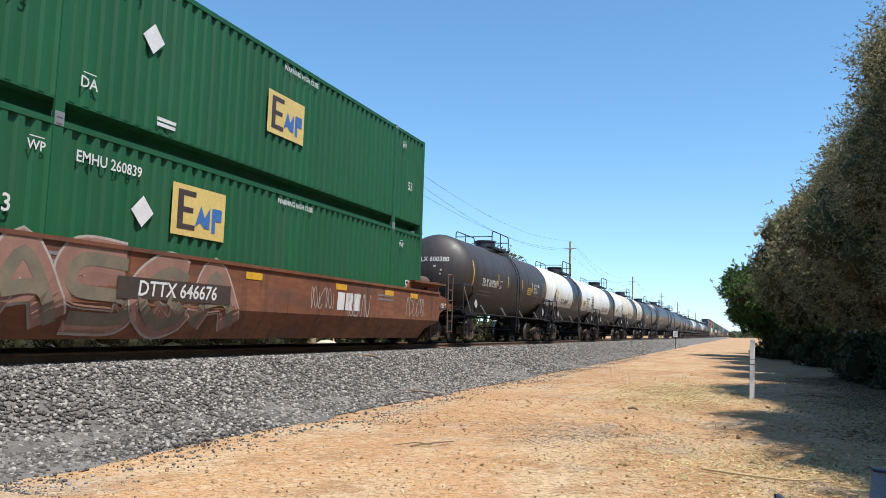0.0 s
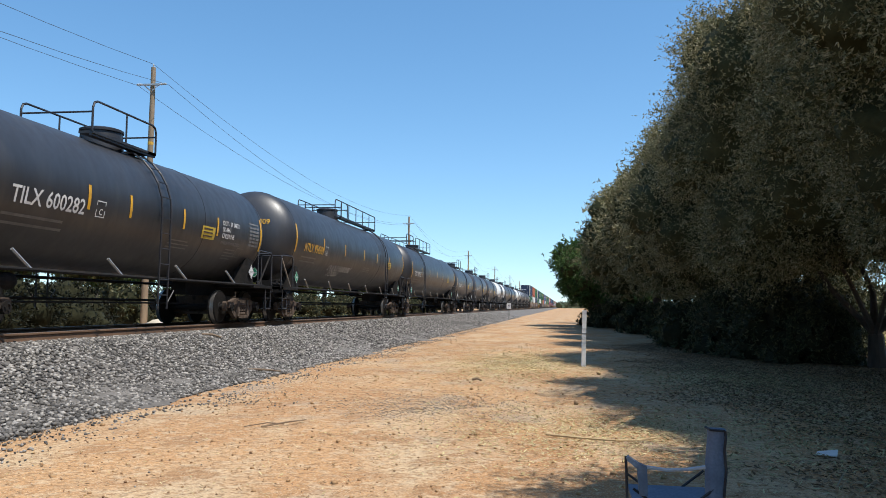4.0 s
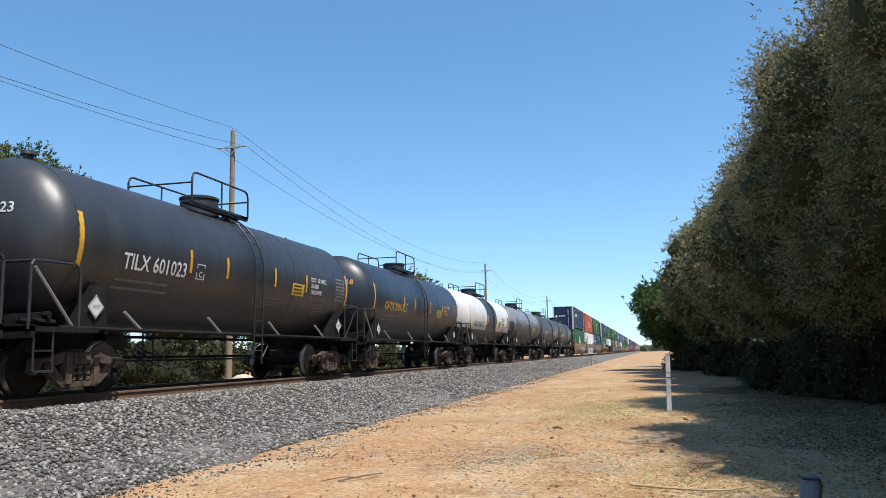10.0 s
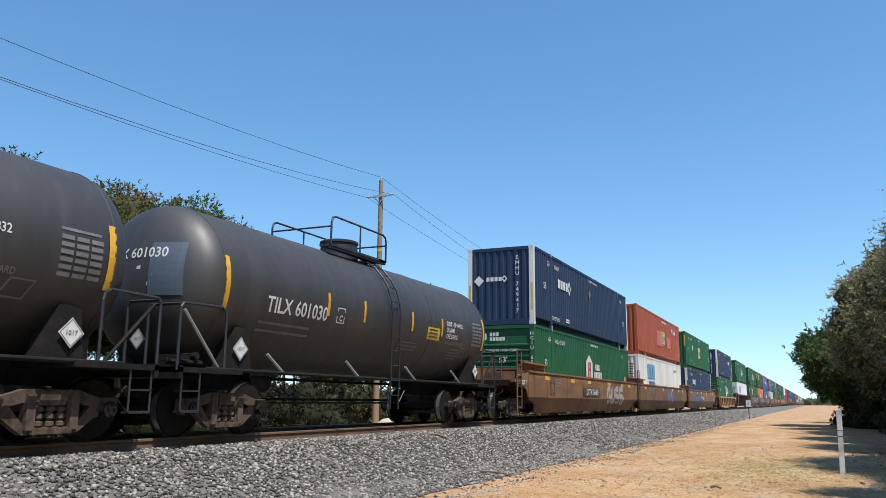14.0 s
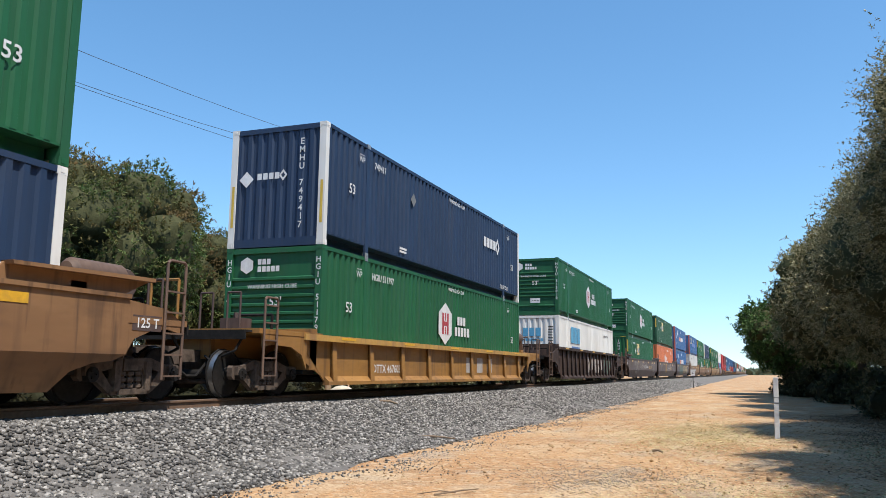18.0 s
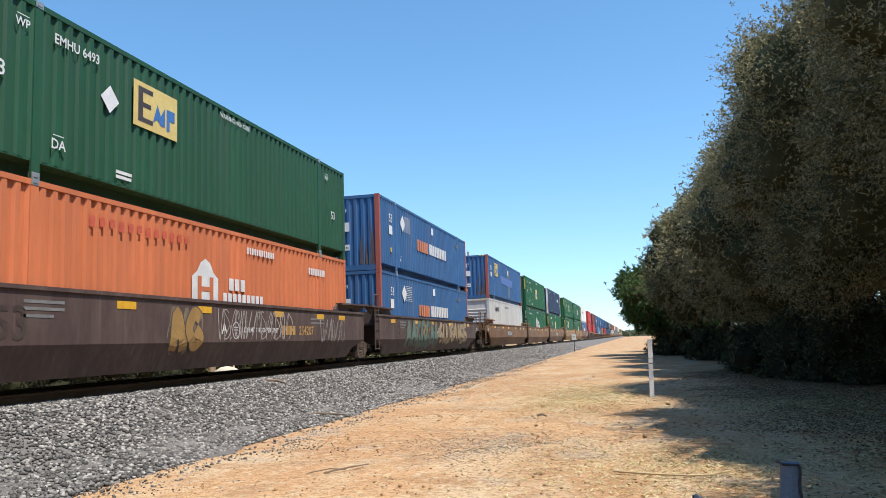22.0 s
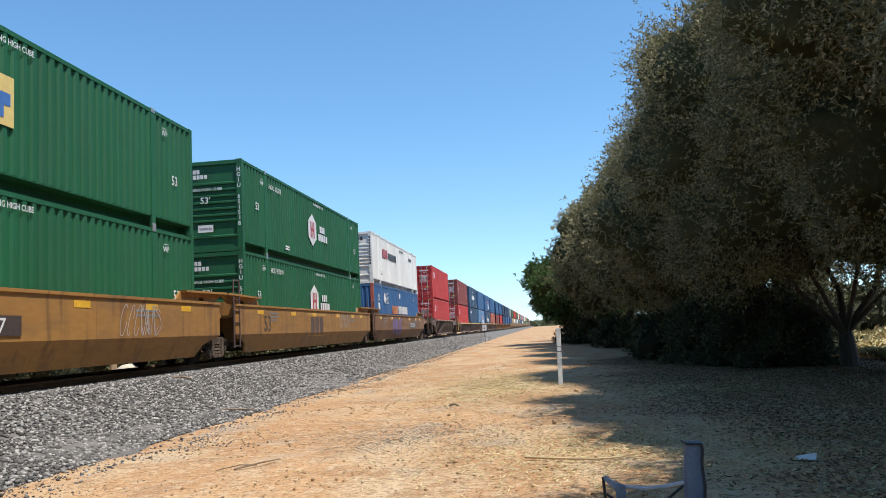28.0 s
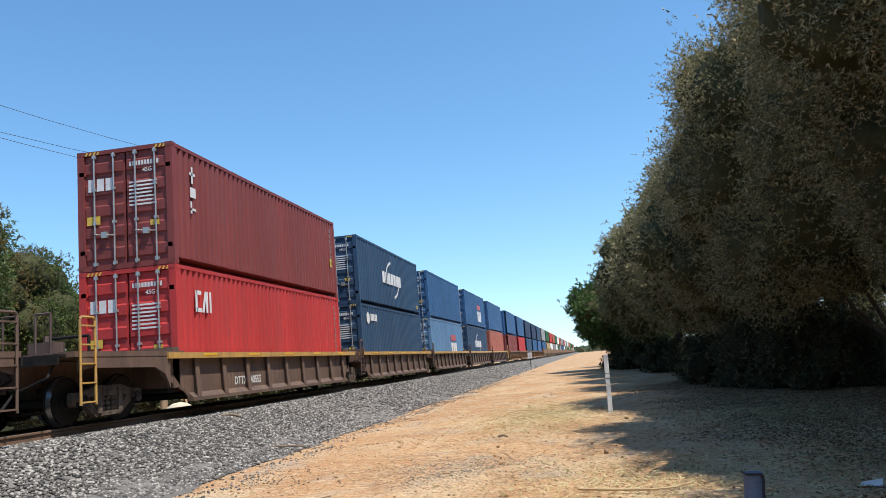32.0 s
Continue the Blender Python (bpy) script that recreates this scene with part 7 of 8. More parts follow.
def well_car(s0, L, style, m, label, near=3.6, far=3.6, shared=False, marks=True, brand=True, number=True, spray=None, top=None, ribs=0, flange=None, detail=True, unit=None, num_at=-0.7, brand_at=None):
    """A well wagon under a stack whose near end is at s0. near, far: how far the car reaches past the boxes; shared: its far truck also bears the next unit; far 0: the next unit has the truck."""
    h = L / 2
    car = thing("well_car", pose(TX, s0 + h, RZ), label, "well car", "well cars of the train")
    he = h + (1.2 if style == "smooth" else 0.8)
    if style == "smooth":
        t = top or 1.62

        def side():
            s = Sh()
            s.prism([(-he, 0.76), (he, 0.76), (he, t), (-he, t)], "x", 1.41, 1.47)
            low = [(-he, 0.758), (he, 0.758), (he - 0.25, 0.66), (he - 0.6, 0.62), (he - 0.95, 0.50), (he - 1.2, 0.22), (-he + 1.2, 0.22), (-he + 0.95, 0.50), (-he + 0.6, 0.62), (-he + 0.25, 0.66)]
            n = len(low)
            put = [1.47 - (0.76 - z) * 0.40 for y, z in low]
            s.add([(x, y, z) for x, (y, z) in zip(put, low)] + [(x - 0.06, y, z) for x, (y, z) in zip(put, low)], [tuple(range(n)), tuple(range(2 * n - 1, n - 1, -1))] + [(i, (i + 1) % n, n + (i + 1) % n, n + i) for i in range(n)])
            s.box(1.33, 1.505, -he, he, t - 0.02, t + 0.045)
            return s.mesh("side_sill", M_WELLTAN)
        sm = cached(("ws", L, t), side)
        cap = cached(("wcap", t), lambda: Sh().prism([(0.0, t + 0.05), (2.3, t + 0.05), (2.3, t + 0.1), (2.1, t + 0.30), (-0.5, t + 0.34), (-0.5, t + 0.28)], "x", 1.22, 1.34).prism([(-0.5, t + 0.28), (2.1, t + 0.25), (2.12, t + 0.30), (-0.5, t + 0.34)], "x", 1.2, 1.5).mesh("end_cap", M_WELLTAN))
        for rz in (0, 180):
            part("side_sill", sm, car, at=pose(0, 0, 0, 0, 0, rz), m=m)
        for sx, sy in ((1, -1), (1, 1)):
            c = part("end_cap", cap, car, at=pose(0, sy * he, 0), m=m)
            if sy > 0:
                c.scale = (1, -1, 1)
        sx_plate, stop = 1.47, t
    else:
        t, n = top or 1.28, ribs or (9 if L < 13 else 12)

        def side():
            s = Sh().prism([(-he + 1.0, 0.3), (he - 1.0, 0.3), (he - 0.2, t - 0.35), (he, t - 0.05), (-he, t - 0.05), (-he + 0.2, t - 0.35)], "x", 1.305, 1.34)
            s.prism([(1.3, 0.22), (1.46, 0.22), (1.46, 0.30), (1.33, 0.42), (1.3, 0.42)], "y", -he + 1.0, he - 1.0)
            return s.mesh("side_sill", M_WELLTAN)
        rib = cached(("wrib", t), lambda: Sh().prism([(1.335, 0.3), (1.46, 0.3), (1.40, t - 0.1), (1.335, t - 0.1)], "y", -0.03, 0.03).prism([(1.44, 0.3), (1.465, 0.3), (1.405, t - 0.1), (1.38, t - 0.1)], "y", -0.09, 0.09).mesh("side_rib", M_WELLTAN))
        sm = cached(("wr", L, t), side)
        fl = cached(("wfl", L, t), lambda: Sh().box(1.28, 1.50, -he - 0.1, he + 0.1, t - 0.1, t + 0.03).mesh("top_flange", M_FLANGE))
        for rz in (0, 180):
            part("top_flange", fl, car, at=pose(0, 0, 0, 0, 0, rz), m=flange or m)
        for rz in (0, 180):
            part("side_sill", sm, car, at=pose(0, 0, 0, 0, 0, rz), m=m)
        for i in range(n):
            part("side_rib", rib, car, at=pose(0, -he + 1.3 + (2 * he - 2.6) * i / (n - 1), 0), m=m)
        if detail:
            for y in np.linspace(-h + 1, h - 1, 5):
                mark("top_stripe", rect(float(y) - 0.35, float(y) + 0.35, t - 0.05, t + 0.01), M_YELLOW, car, ("side", 1.50), label="yellow stripe on the top flange")
        sx_plate, stop = 1.34, t
    made("well_floor", Sh().box(-1.15, 1.15, -h + 0.3, h - 0.3, 0.28, 0.40).box(-1.2, 1.2, -h - 0.5, -h + 0.3, 0.45, 0.55).box(-1.2, 1.2, h - 0.3, h + 0.5, 0.45, 0.55), M_UNDER, car)
    for sy, reach in ((-1, near), (1, far)):
        if not reach:
            made("articulated_end", Sh().box(-0.5, 0.5, min(sy * (h + 0.3), sy * (h + 1.7)), max(sy * (h + 0.3), sy * (h + 1.7)), 0.75, 1.25), m, car)
            made("bulkhead", Sh().box(-1.34, 1.34, sy * (h + 0.32) - 0.14, sy * (h + 0.32) + 0.14, 0.55, stop + 0.16).box(-1.34, 1.34, min(sy * (h + 0.46), sy * (h + 1.1)), max(sy * (h + 0.46), sy * (h + 1.1)), stop - 0.35, stop - 0.28), m, car)
            if detail:
                end_ladder(car, sy * (h + 1.12), sy, M_WELLDARK, 2.35 if style == "smooth" else 1.75)
            continue
        e = sy * (h + reach - 0.75)
        ty = sy * (h + reach / 2 + 0.1) if reach > 2.5 else sy * (h + reach)
        a, b = sorted((sy * (h + 0.15), e if reach > 2.5 else sy * (h + 1.3)))
        made("end_deck", Sh().prism([(-1.46, 1.24), (1.46, 1.24), (1.46, 1.34), (-1.46, 1.34)], "y", a, b).box(-0.35, 0.35, a, b, 0.75, 1.22).box(-1.34, 1.34, sy * (h + 0.32) - 0.14, sy * (h + 0.32) + 0.14, 0.55, stop + 0.16), m, car)
        truck(car, ty)
        if reach > 2.5:
            coupler(car, e, sy)
            if detail and style == "smooth":
                pl = mark("load_plate", rect(sy * (h + 1.62) - 0.32, sy * (h + 1.62) + 0.32, 1.13, 1.37), M_WELLDARK, car, ("side", 1.45), 0.006, "dark load plate")
                mark("load_text", text("125 T", sy * (h + 1.62), 1.18, 0.15, "c"), M_LETTER, pl, ("side", 1.45), 0.011)
            end_ladder(car, e - sy * 0.35, sy, flange if flange and L < 13 else M_WELLRUST, 2.3 if style == "smooth" else 1.95)
            for sx in (-1, 1):
                a1, b1 = h + (1.16 if style == "smooth" else 0.78), abs(e) - 0.15
                lo1 = 1.0 if style == "smooth" else 0.86
                made("arch_plate", Sh().prism([(sy * y, z) for y, z in ((a1, lo1 - 0.3), (a1 + 0.2, lo1), (a1 + 0.6, lo1 + 0.15), (b1 - 0.3, lo1 + 0.18), (b1, lo1 + 0.12), (b1, 1.32), (a1 + 0.9, min(stop, 1.5)), (a1, stop - 0.03))], "x", sx * 1.40, sx * 1.45), m, car)
            if style != "smooth":
                made("end_web", Sh().prism([(sy * (h - 0.3), 0.32), (sy * (h + 1.0), lo1), (sy * (h + 1.0), stop - 0.06), (sy * (h - 0.3), stop - 0.06)], "x", 1.31, 1.335), m, car)
            made("grab_post", Sh().pipe([(-1.3, e + sy * -0.1, 1.2), (-1.3, e + sy * -0.1, 2.35), (-0.6, e + sy * -0.1, 2.35), (-0.6, e + sy * -0.1, 1.2)], 0.03), m, car)
            if sy > 0:
                y1 = e - 1.15
                made("air_tank", Sh().lathe([(y1 - 0.80, 0.06), (y1 - 0.77, 0.16), (y1 - 0.68, 0.23), (y1 + 0.28, 0.23), (y1 + 0.38, 0.16), (y1 + 0.41, 0.06)], "y", 16, (0.72, 1.98)), M_WELLRUST, car, "brown cylindrical air tank", smooth=True)
                for y in (y1 - 0.55, y1 + 0.12):
                    made("tank_bracket", Sh().prism([(0.42, 1.33), (1.02, 1.33), (0.92, 1.86), (0.52, 1.86)], "y", y, y + 0.05), M_WELLRUST, car)
                made("brake_stand", Sh().prism([(y1 + 0.55, 1.33), (y1 + 0.85, 1.33), (y1 + 0.75, 2.1), (y1 + 0.62, 2.1)], "x", 0.15, 0.45), M_WELLRUST, car)
                made("brake_wheel", Sh().lathe([(0.50, 0.235), (0.52, 0.25), (0.54, 0.235)], "x", 16, (y1 + 0.7, 1.95)).rod((0.4, y1 + 0.7, 1.95), (0.54, y1 + 0.7, 1.95), 0.04), M_WELLDARK, car)
            else:
                made("valve_box", Sh().box(0.35, 0.85, e + 0.25, e + 0.6, 1.34, 1.56).rod((0.6, e + 0.42, 1.56), (0.6, e + 0.42, 1.68), 0.05), M_WELLDARK, car)
            for x in (0.95, 0.3):
                made("hand_rail", Sh().pipe([(x, e - sy * 0.06, 1.34), (x, e - sy * 0.06, 2.05), (x - 0.3, e - sy * 0.06, 2.05), (x - 0.3, e - sy * 0.06, 1.34)], 0.022), M_WELLDARK, car)
            made("end_grate", Sh().box(-1.3, 1.3, min(e, e + sy * 0.22), max(e, e + sy * 0.22), 1.26, 1.30).box(-1.3, 1.3, min(e + sy * 0.2, e + sy * 0.24), max(e + sy * 0.2, e + sy * 0.24), 1.12, 1.30), M_UNDER, car)
            made("end_pipe", Sh().pipe([(1.1, e, 1.2), (1.1, e + sy * 0.25, 0.9), (0.6, e + sy * 0.3, 0.7), (0.3, e + sy * 0.1, 0.8)], 0.025).pipe([(1.2, e - sy * 0.8, 1.34), (1.2, e - sy * 0.8, 1.65), (0.4, e - sy * 0.8, 1.65)], 0.03), M_UNDER, car)
    if not detail:
        return car
    S = ("well" if style == "smooth" else "side", sx_plate)
    if style == "smooth":
        for y in (-h + 0.9, -h + 4.3, -h + 7.0, 2.6, 5.4, h - 0.9):
            mark("reflector_plate", rect(y - 0.28, y + 0.28, stop - 0.24, stop - 0.1), M_YELLOW, car, S, 0.008, "yellow reflector plate")
        mark("length_number", text("53", -h + 1.2, 0.85, 0.5), M_LOGODARK, car, S, 0.006)
        mark("small_print", lines(3, -h + 1.8, stop - 0.22, 0.9, 0.05, 0.11, 2), M_DIM, car, S)
        mark("small_print", lines(2, h - 3.4, stop - 0.28, 1.1, 0.05, 0.11, 6), M_DIM, car, S)
        if number:
            if unit:
                mark("unit_letter", text(unit, -0.35 if unit == "A" else -2.6, 0.95, 0.24), M_LETTER, car, S)
                o = 0.0 if unit == "A" else -2.1
                mark("load_text", text("LD LMT 118,300 PER UNIT", o + 0.68, 0.98, 0.115), M_LETTER, car, S)
                c = 0.3 if unit == "A" else 0.2
                mark("stencil_ring", join(stroke([(c + 0.16 * math.cos(k * math.tau / 24), 1.02 + 0.19 * math.sin(k * math.tau / 24)) for k in range(25)], 0.02), text("H", c, 0.9, 0.09, "c"), rect(c - 0.1, c + 0.1, 1.08, 1.10), rect(c - 0.1, c + 0.1, 1.02, 1.04)), M_LETTER, car, S, label="round white stencil mark")
                mark("logo_bars", bars(4, 2.78, 0.92, 0.24, 0.7, 0.22), M_FLANGE, car, S)
                mark("car_number", text(number, 3.85, 0.92, 0.24), M_FLANGE, car, S)
        if number and not unit:
            plate = mark("number_panel", rect(num_at - 1.45, num_at + 1.45, stop - 0.76, stop - 0.42), M_LOGODARK, car, S, 0.026, "dark number panel")
            mark("car_number", text(number, num_at, stop - 0.70, 0.24, "c", slant=0.12), M_LETTER, plate, S, 0.031)
        if brand_at is not None:
            pale = mark("brand_panel", rect(brand_at - 0.25, brand_at + 2.2, stop - 1.0, stop - 0.12), M_FLANGE, car, S, 0.005, "paler yellow paint panel")
            mark("brand_blocks", bars(3, brand_at, stop - 0.88, 0.62, 0.8, 0.2, 0.0), M_WELLDARK, pale, S, 0.010, "bold dark brown logo block")
        elif brand:
            mark("brand_blocks", bars(3, 2.4 if number else 4.6, stop - 0.72, 0.42, 0.85, 0.16, 0.12), brand if brand is not True else M_ORANGEWELL, car, S, 0.007, "three bold logo blocks")
    else:
        if number:
            mark("car_number", text(number, -h + 2.6, 0.5, 0.2), M_LETTER, car, S)
        if brand:
            mark("brand_blocks", bars(3, 1.5, 0.5, 0.5, 1.2, 1.0), brand if brand is not True else G_PALE, car, S, 0.007, "three bold logo blocks")
    for sp in spray or ():
        kind, m2, u0, u1, v0, v1, seed = sp
        if kind == "piece":
            for j, ln in enumerate(letter_lines(u0, u1, v0 + 0.2, v1 - 0.15, seed, max(2, round((u1 - u0) / 1.3)))):
                letter = mark("spray_letter", stroke(ln, 0.52), m2, car, S, 0.010 + 0.012 * (j % 2), "fat sprayed letter shape in faded rose")
                mark("spray_outline", stroke(ln, 0.60), G_PALE, letter, S, 0.007 + 0.012 * (j % 2))
                mark("spray_shade", stroke([(a + 0.04, b - 0.05) for a, b in ln], 0.20), G_TAUPE, letter, S, 0.0135 + 0.012 * (j % 2))
        elif kind == "blobs":
            ls = letter_lines(u0, u1, v0 + 0.1, v1 - 0.1, seed, max(2, round((u1 - u0) / 0.82)))
            wdt = 0.27
            cloud = mark("spray_cloud", blobs(u0 - 0.1, u1 + 0.1, v0, v1, seed, max(3, int((u1 - u0) / 0.8))), CLOUDS[m2.name], car, S, 0.006, "faded sprayed cloud of colour")
            for j, ln in enumerate(ls):
                mark("spray_outline", stroke(ln, wdt + 0.06), G_DARK, cloud, S, 0.009 + 0.008 * (j % 2))
                mark("spray_letter", stroke(ln, wdt), m2, cloud, S, 0.0125 + 0.008 * (j % 2))
        else:
            mark("spray_scribble", scrawl(u0, u1, v0, v1, seed, 0.022, max(3, int((u1 - u0) / 0.26))), m2, car, S, 0.009, "thin spray scribble")
    return car


G_TAUPE = mat("spray_taupe", (0.20, 0.16, 0.11), (0.13, 0.11, 0.085), 0.7, big=3, fine=18)
G_DARK = mat("spray_dark", (0.07, 0.055, 0.05), (0.10, 0.08, 0.07), 0.7, big=3, fine=18)

CLOUDS = {"spray_pink": G_OCHRE, "spray_pale": G_TAUPE, "spray_blue": G_PALE, "spray_ochre": G_TAUPE, "spray_sand": G_TAUPE, "spray_teal": G_OCHRE, "spray_purple": G_PINK}

# ---- the train's order: things with their place along it ----
F53, F40 = 16.15, 12.19
Z0, Z1 = 0.47, 3.372


def stack(s0, upper, lower, L=F53):
    """Two boxes above each other; each is (paint, end, drawing, label, posts)."""
    for (p, end, draw, lab, posts), z in ((lower, Z0), (upper, Z1)):
        container(L, z == Z0, s0, z, p, posts, end, lab, True, draw)


B_EMP = (P_GREEN, "vert", emp, "green corrugated container with a yellow square logo", None)
B_OLDEMP = (P_GREEN, "vert", old_emp, "green corrugated container with a yellow square logo", None)
B_NAVYB = (P_NAVY, "vert", navy_back, "navy blue corrugated container with white corner posts", P_WHITE)
B_EMPD = (P_DARKGREEN, "ribs", old_emp, "dark green corrugated container with a yellow square logo", None)
B_HUB = (P_GREEN, "ribs", hub, "green corrugated container with a white hexagon logo", None)
B_NAVY = (P_NAVY, "vert", navy_box, "navy blue corrugated container with white corner posts", P_WHITE)
B_WHITE = (P_WHITE, "vert", blue_words, "weathered white container with large blue logo blocks", None)
B_ORANGE = (P_RUSTORANGE, "vert", orange_emp, "faded red-orange container with a yellow square logo", None)
B_HUBO = (P_ORANGE, "vert", orange_hub, "orange corrugated container with a white arch logo", None)
B_PACER = (P_BLUE, "vert", stack_words, "worn blue container with orange and white lettering blocks", P_REDPOST)
B_BLUEEMP = (P_BLUE, "vert", blue_emp, "patched blue container with red posts and a yellow logo", P_REDPOST)
B_REAL = (P_OFFWHITE, "ribs", plain_white, "off-white container with worn dark lettering", None)
B_XPO = (P_WHITE, "ribs", white_words, "clean white container with red and black lettering blocks", None)
B_RED = (P_RED, "doors", red40, "red forty-foot container with white block logo and locking rods", None)
B_TEX = (P_MAROON, "doors", maroon40, "maroon forty-foot container with white upright logo", None)
B_CMA = (P_CMA, "doors", ring_blue, "deep blue forty-foot container with a white ringed logo", None)
B_LOW = (P_CMA, "doors", low_blue, "deep blue forty-foot container with small white logo", None)
B_MID = (P_MIDBLUE, "doors", plain40, "mid blue forty-foot container with locking rods", None)
B_LIGHT = (P_LIGHTBLUE, "doors", red_white_blue, "light blue forty-foot container with red and white logo", None)
B_MIDL = (P_MIDBLUE, "doors", red_white_blue, "mid blue forty-foot container with red and white logo", None)
B_SALM = (P_SALMON, "doors", plain40, "salmon red forty-foot container", None)

# the stack ahead of the tank cars
stack(6.25, B_EMP, B_OLDEMP)
well_car(6.25, F53, "smooth", M_ORANGEWELL, "rusty red-brown well car covered in graffiti", 0, 3.3, number="DTTX 646676", num_at=-3.3, brand=M_LETTER,
         spray=[("piece", G_ROSE, -8.6, -1.6, 0.3, 1.6, 3), ("scribble", G_PALE, 1.2, 2.2, 0.9, 1.4, 4), ("scribble", G_PALE, 3.0, 4.2, 0.75, 1.35, 5), ("scribble", G_PALE, 6.6, 7.9, 0.85, 1.4, 6)])

BLK, BRN = "dusty black tank car with yellow stripes", "brown-black weathered tank car with yellow stripes"
WHT = "white tank car with a black belly and black middle band"
tank_car(27.30, 39.04, M_BROWNBLACK, "TILX 600380", label=BRN)
tank_car(41.63, 53.16, M_WHITETANK, "TILX 600491", scheme="white", label="white tank car with black belly and a brown rust stain", extra=rust_patch)
tank_car(55.65, 67.48, M_WHITETANK, "OLNX 711008", scheme="white", label="white tank car with black belly and a sprayed scribble", extra=graffiti_band)
tank_car(70.11, 81.93, M_BEIGETANK, "SBLX 14080", scheme="white", label="dirty beige tank car with a black belly and middle band")
tank_car(84.56, 96.28, M_BLACK, "TILX 600282", label=BLK)
tank_car(99.16, 116.63, M_BLACK, "NTLX 954309", R=1.5, zc=2.78, marks="gold", long=True, ladder_y=4.3, man=-0.6, plat=(-1.2, 4.9), code="1005", label="long black tank car with gold lettering and white scribbles", extra=tag_left(9, -4.45, -1.22, 2.7, 0.5, M_LETTER))
tank_car(119.41, 137.26, M_BLACK, "TILX 303153", R=1.5, zc=2.72, long=True, ladder_y=-5.25, man=-1.5, rail=(-7.4, -5.25), plat=(-4.5, 1.05), code="1005", label="long dusty black tank car with a long walkway on top")
tank_car(139.84, 151.14, M_BLACK, "TILX 600376", label=BLK)
tank_car(153.91, 165.21, M_BLACK, "TILX 600170", label=BLK)
tank_car(168.18, 179.08, M_BLACK, "TILX 600374", label=BLK)
tank_car(181.65, 193.73, M_WHITETANK, "OCAX 80698", scheme="white", label=WHT)
tank_car(196.30, 208.08, M_BLACK, "TILX 601023", label=BLK)
tank_car(210.75, 222.72, M_NAVYTANK, "GATX 200618", marks="gold", label="blue-black tank car with gold lettering", man=0.4)
tank_car(225.78, 237.55, M_WHITETANK, "OLNX 116013", scheme="white", label=WHT)
tank_car(240.22, 252.67, M_GREYTANK, "TILX 160191", marks="faint", scheme="drip", extra=paint_drips, label="grey tank car with dark belly and grime runs", man=0.3)
tank_car(255.43, 267.29, M_CHAR, "TILX 600211", label="charcoal weathered tank car with yellow stripes")
tank_car(269.76, 281.31, M_CHAR, "TILX 601030", label="charcoal tank car with a blue-grey repaint on its head", extra=head_patch)

# three-unit brown car
stack(286.49, B_NAVY, B_HUB)
stack(305.44, B_ORANGE, B_WHITE)
stack(324.95, B_EMP, B_NAVY)
WB = "ochre-brown well car sprayed with graffiti"
well_car(286.49, F53, "smooth", M_WELLTAN, WB, 3.3, 1.5, True, number="DTTX 766485", brand=False, spray=[("blobs", G_PALE, 2.0, 5.6, 0.5, 1.4, 12)])
well_car(305.44, F53, "smooth", M_WELLTAN, WB, 0, 1.75, True, number=False, brand=False, spray=[("blobs", G_PINK, -5.0, 0.5, 0.35, 1.5, 13), ("blobs", G_BLUE, 0.6, 3.2, 0.5, 1.4, 14), ("scribble", G_TEAL, 3.6, 6.6, 0.45, 1.4, 15)])
well_car(324.95, F53, "smooth", M_WELLTAN, WB, 0, 3.3, number="DTTX 766485", brand=False, spray=[("scribble", G_BLUE, -5.5, -0.6, 0.5, 1.5, 16), ("blobs", G_BLUE, -5.2, -2.0, 0.5, 1.3, 17)])
# single cars
stack(348.3, B_NAVYB, B_HUB)
well_car(348.3, F53, "ribbed", M_WELLYEL, "yellow well car with ribbed sides", 3.3, 3.5, number="DTTX 467603", ribs=9, flange=M_FLANGE)
stack(371.66, B_HUB, B_WHITE)
well_car(371.66, F53, "ribbed", M_WELLBLACK, "dark brown ribbed well car with grey and blue sprayed letters", 3.6, 3.7, number=False, brand=False, top=1.75, ribs=16, spray=[("blobs", G_PALE, -1.5, 4.0, 0.5, 1.4, 21), ("blobs", G_TEAL, 4.2, 7.0, 0.5, 1.5, 22)])
# three-unit dark brown car
stack(395.09, B_HUB, B_OLDEMP)
stack(414.66, B_EMPD, B_HUBO)
stack(434.55, B_PACER, B_PACER)
WD = "dark brown well car covered in graffiti"
well_car(395.09, F53, "smooth", M_WELLDARK, WD, 3.7, 1.85, True, number="254207", brand=False, unit="A", spray=[("scribble", G_PALE, -5.8, -4.0, 0.5, 1.5, 31), ("scribble", G_PALE, -3.4, 1.5, 0.9, 1.5, 32), ("scribble", G_PALE, 5.6, 7.2, 0.6, 1.5, 33)])
well_car(414.66, F53, "smooth", M_WELLDARK, WD, 0, 1.85, True, number="254207", brand=False, unit="A", spray=[("blobs", G_OCHRE, -2.4, -1.2, 0.5, 1.5, 34), ("scribble", G_PALE, -0.5, 3.4, 0.8, 1.5, 35), ("scribble", G_PALE, 5.4, 7.4, 0.7, 1.4, 36)])
well_car(434.55, F53, "smooth", M_WELLDARK, WD, 0, 3.8, number="254207", brand=False, unit="B", spray=[("blobs", G_TEAL, -5.4, 0.0, 0.3, 1.55, 37), ("blobs", G_SAND, 0.2, 6.6, 0.5, 1.55, 38)])
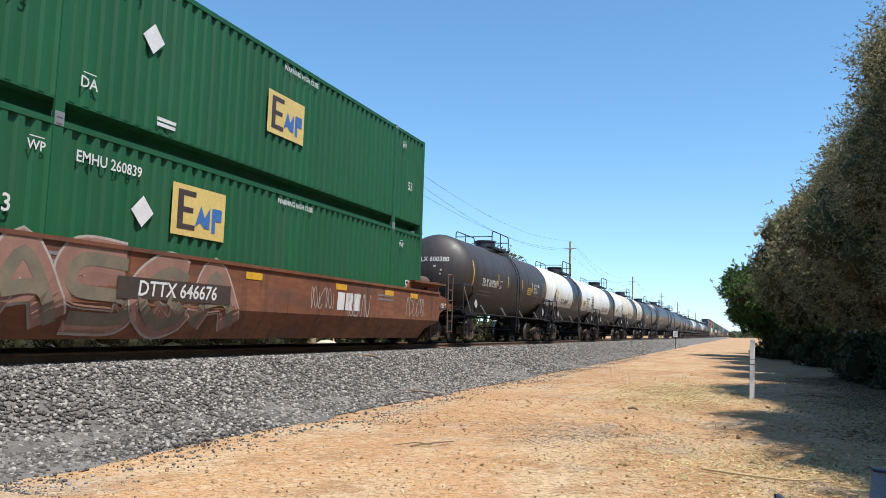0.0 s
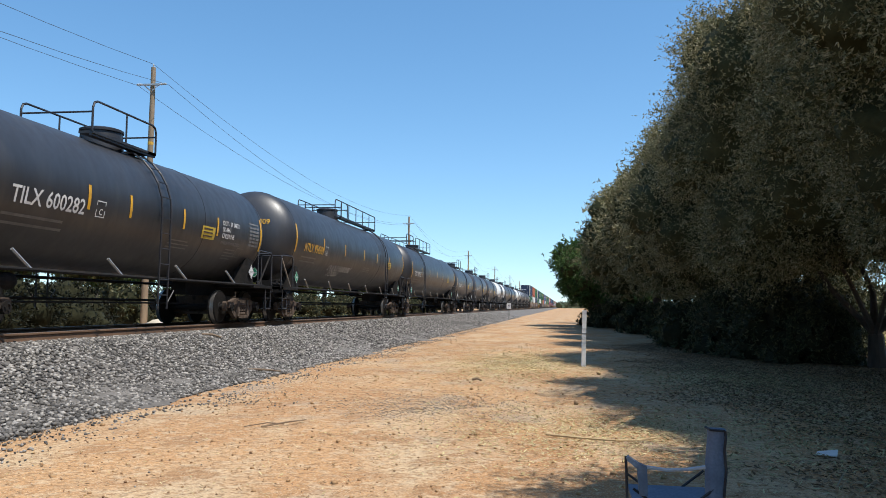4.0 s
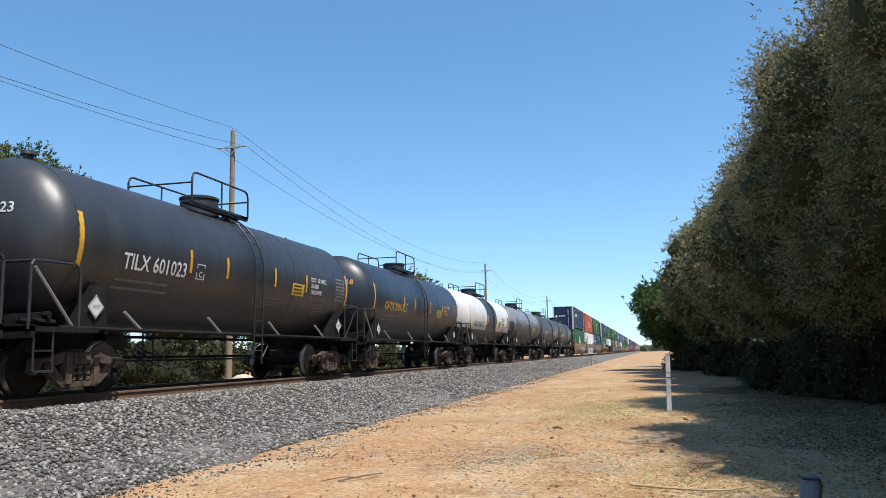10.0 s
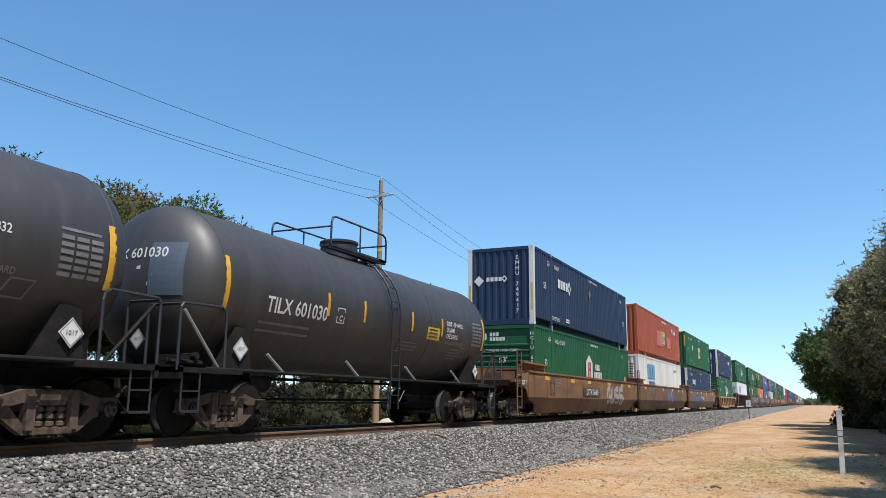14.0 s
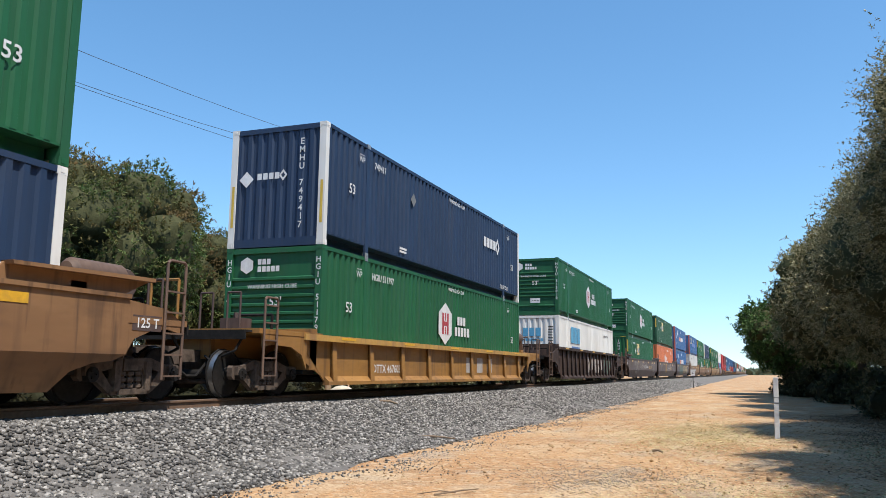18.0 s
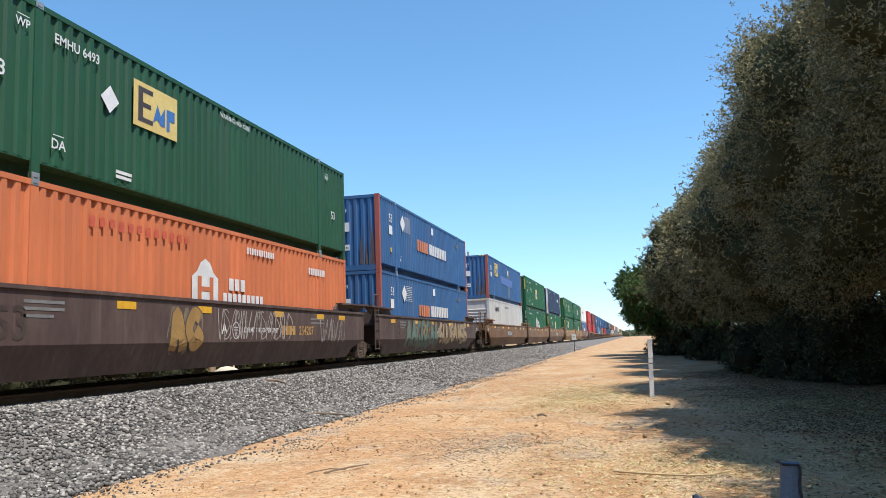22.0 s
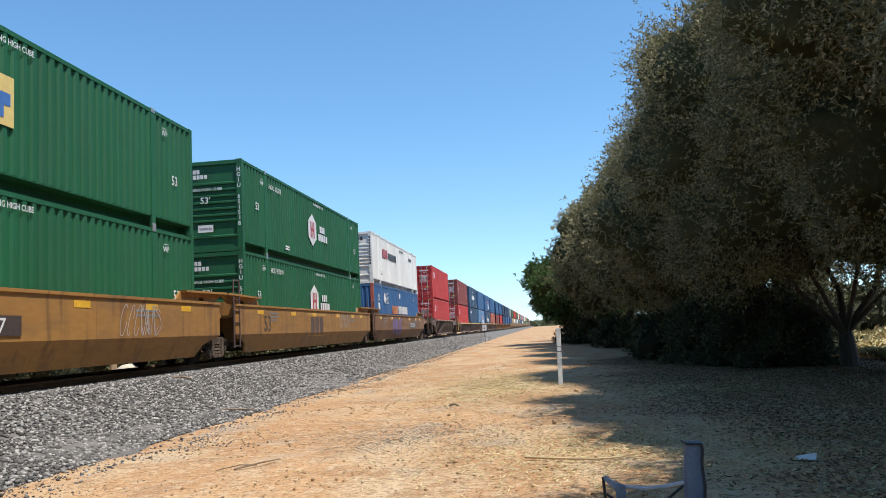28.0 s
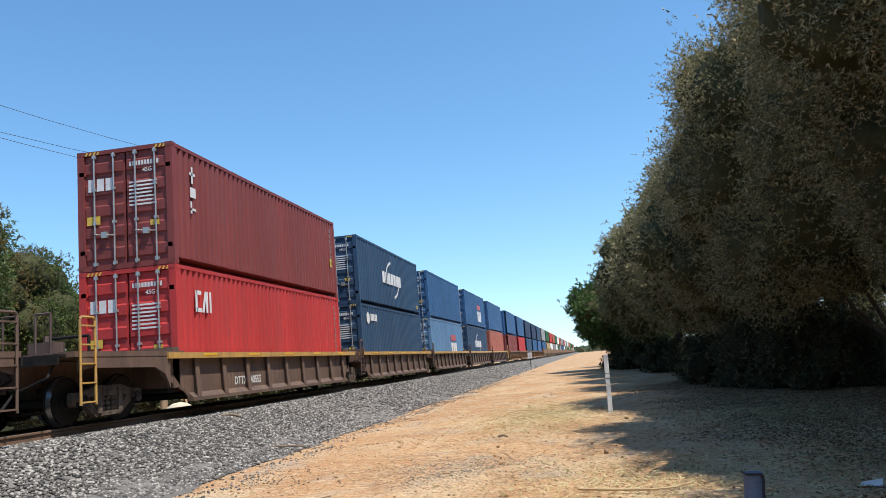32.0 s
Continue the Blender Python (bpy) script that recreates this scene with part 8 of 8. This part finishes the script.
# three-unit ochre car
stack(457.96, B_BLUEEMP, B_REAL)
stack(477.26, B_EMP, B_HUB)
stack(496.6, B_NAVYB, B_EMP)
WO = "dusty ochre well car with faded markings"
well_car(457.96, F53, "smooth", M_WELLTAN, WO, 3.8, 1.6, True, number="DTTX 767967", brand=False)
well_car(477.26, F53, "smooth", M_WELLTAN, WO, 0, 1.6, True, number=False)
well_car(496.6, F53, "smooth", M_WELLTAN, WO, 0, 4.1, number="DTTX 767967", brand=False)
# three-unit yellow-ochre car
stack(520.08, B_EMP, B_OLDEMP)
stack(539.79, B_HUB, B_HUB)
stack(559.14, B_XPO, B_PACER)
WY = "yellow-ochre well car with dark logo blocks"
well_car(520.08, F53, "smooth", M_WELLYEL, WY, 4.1, 1.85, True, number="DTTX 727767", brand=False, spray=[("scribble", G_PALE, 4.0, 5.8, 0.8, 1.5, 41)])
well_car(539.79, F53, "smooth", M_WELLYEL, WY, 0, 1.75, True, number=False, brand_at=-1.6, spray=[("scribble", G_PALE, 2.9, 4.6, 0.9, 1.5, 42)])
well_car(559.14, F53, "smooth", M_WELLTAN, "ochre well car with purple sprayed letters", 0, 4.6, number="DTTX 727767", num_at=3.8, brand=False, spray=[("blobs", G_PURPLE, -3.6, -0.6, 0.35, 1.5, 43)])
# forty-foot cars
stack(584.62, B_RED, B_RED, F40)
well_car(584.62, F40, "ribbed", M_WELLRUST, "rust-brown ribbed well car", 4.6, 4.6, number=False, brand=False, top=1.5, ribs=14)
UNITS = [(606.05, B_TEX, B_RED), (621.27, B_CMA, B_LOW), (636.46, B_MID, B_LIGHT), (651.65, B_MIDL, B_CMA), (666.84, B_MID, B_SALM)]
for i, (s0, u, lo) in enumerate(UNITS):
    stack(s0, u, lo, F40)
    well_car(s0, F40, "ribbed", M_WELLRUST, "rusty ribbed well car with yellow top flange", 4.8 if i == 0 else 0, 1.5 if i < 4 else 3.0, i < 4, number="DTTX 740555" if i == 0 else False, brand=False, flange=M_FLANGE)

# the tail of the train, far up the line
FARS = [(P_MIDBLUE, P_MAROON), (P_MIDBLUE, P_RED), (P_NAVY, P_CMA), (P_NAVY, P_MIDBLUE), (P_CMA, P_BLUE)]
s = 685.1
for i in range(30):
    L = F40 if i < 5 else F53
    u, lo = FARS[i] if i < 5 else random.choice([(P_GREEN, P_GREEN), (P_GREEN, P_WHITE), (P_RUSTORANGE, P_GREY), (P_TAN, P_GREEN), (P_WHITE, P_BLUE), (P_GREEN, P_TAN), (P_GREY, P_MIDBLUE), (P_WHITE, P_GREEN), (P_RED, P_WHITE)])
    for p, z in ((lo, Z0), (u, Z1)):
        container(L, z == Z0, s, z, p, None, "vert", "corrugated container far down the train", False, None)
    well_car(s, L, "ribbed" if i < 5 else "smooth", M_WELLTAN, "well car far down the train", 2.0 if i % 3 == 0 else 0, 1.6, True, detail=False)
    s += 15.2 if i < 5 else 19.6


# ---- what moves ----
def motions():
    """The whole train rolls towards the camera, slowing slightly; its wheels turn."""
    for ob in [o for o in scene.collection.objects if o.parent is None and o.name.split(".")[0] in ("tank_car", "well_car", "shipping_container")]:
        x, y, z = ob.location
        walk(ob, [(t, pose(x, y - run(t), z)) for t in range(0, 33, 2)])
    walk(WHEELS[0], [(k / FPS, pose(0, 0, 0, math.degrees(run(k / FPS) / 0.458) % 360)) for k in range(32 * FPS + 1)])
    act = WHEELS[0].animation_data.action
    for wv in WHEELS[1:]:
        wv.rotation_mode = "QUATERNION"
        wv.animation_data_create()
        wv.animation_data.action = act
        wv.animation_data.action_slot = act.slots[0]


motions()
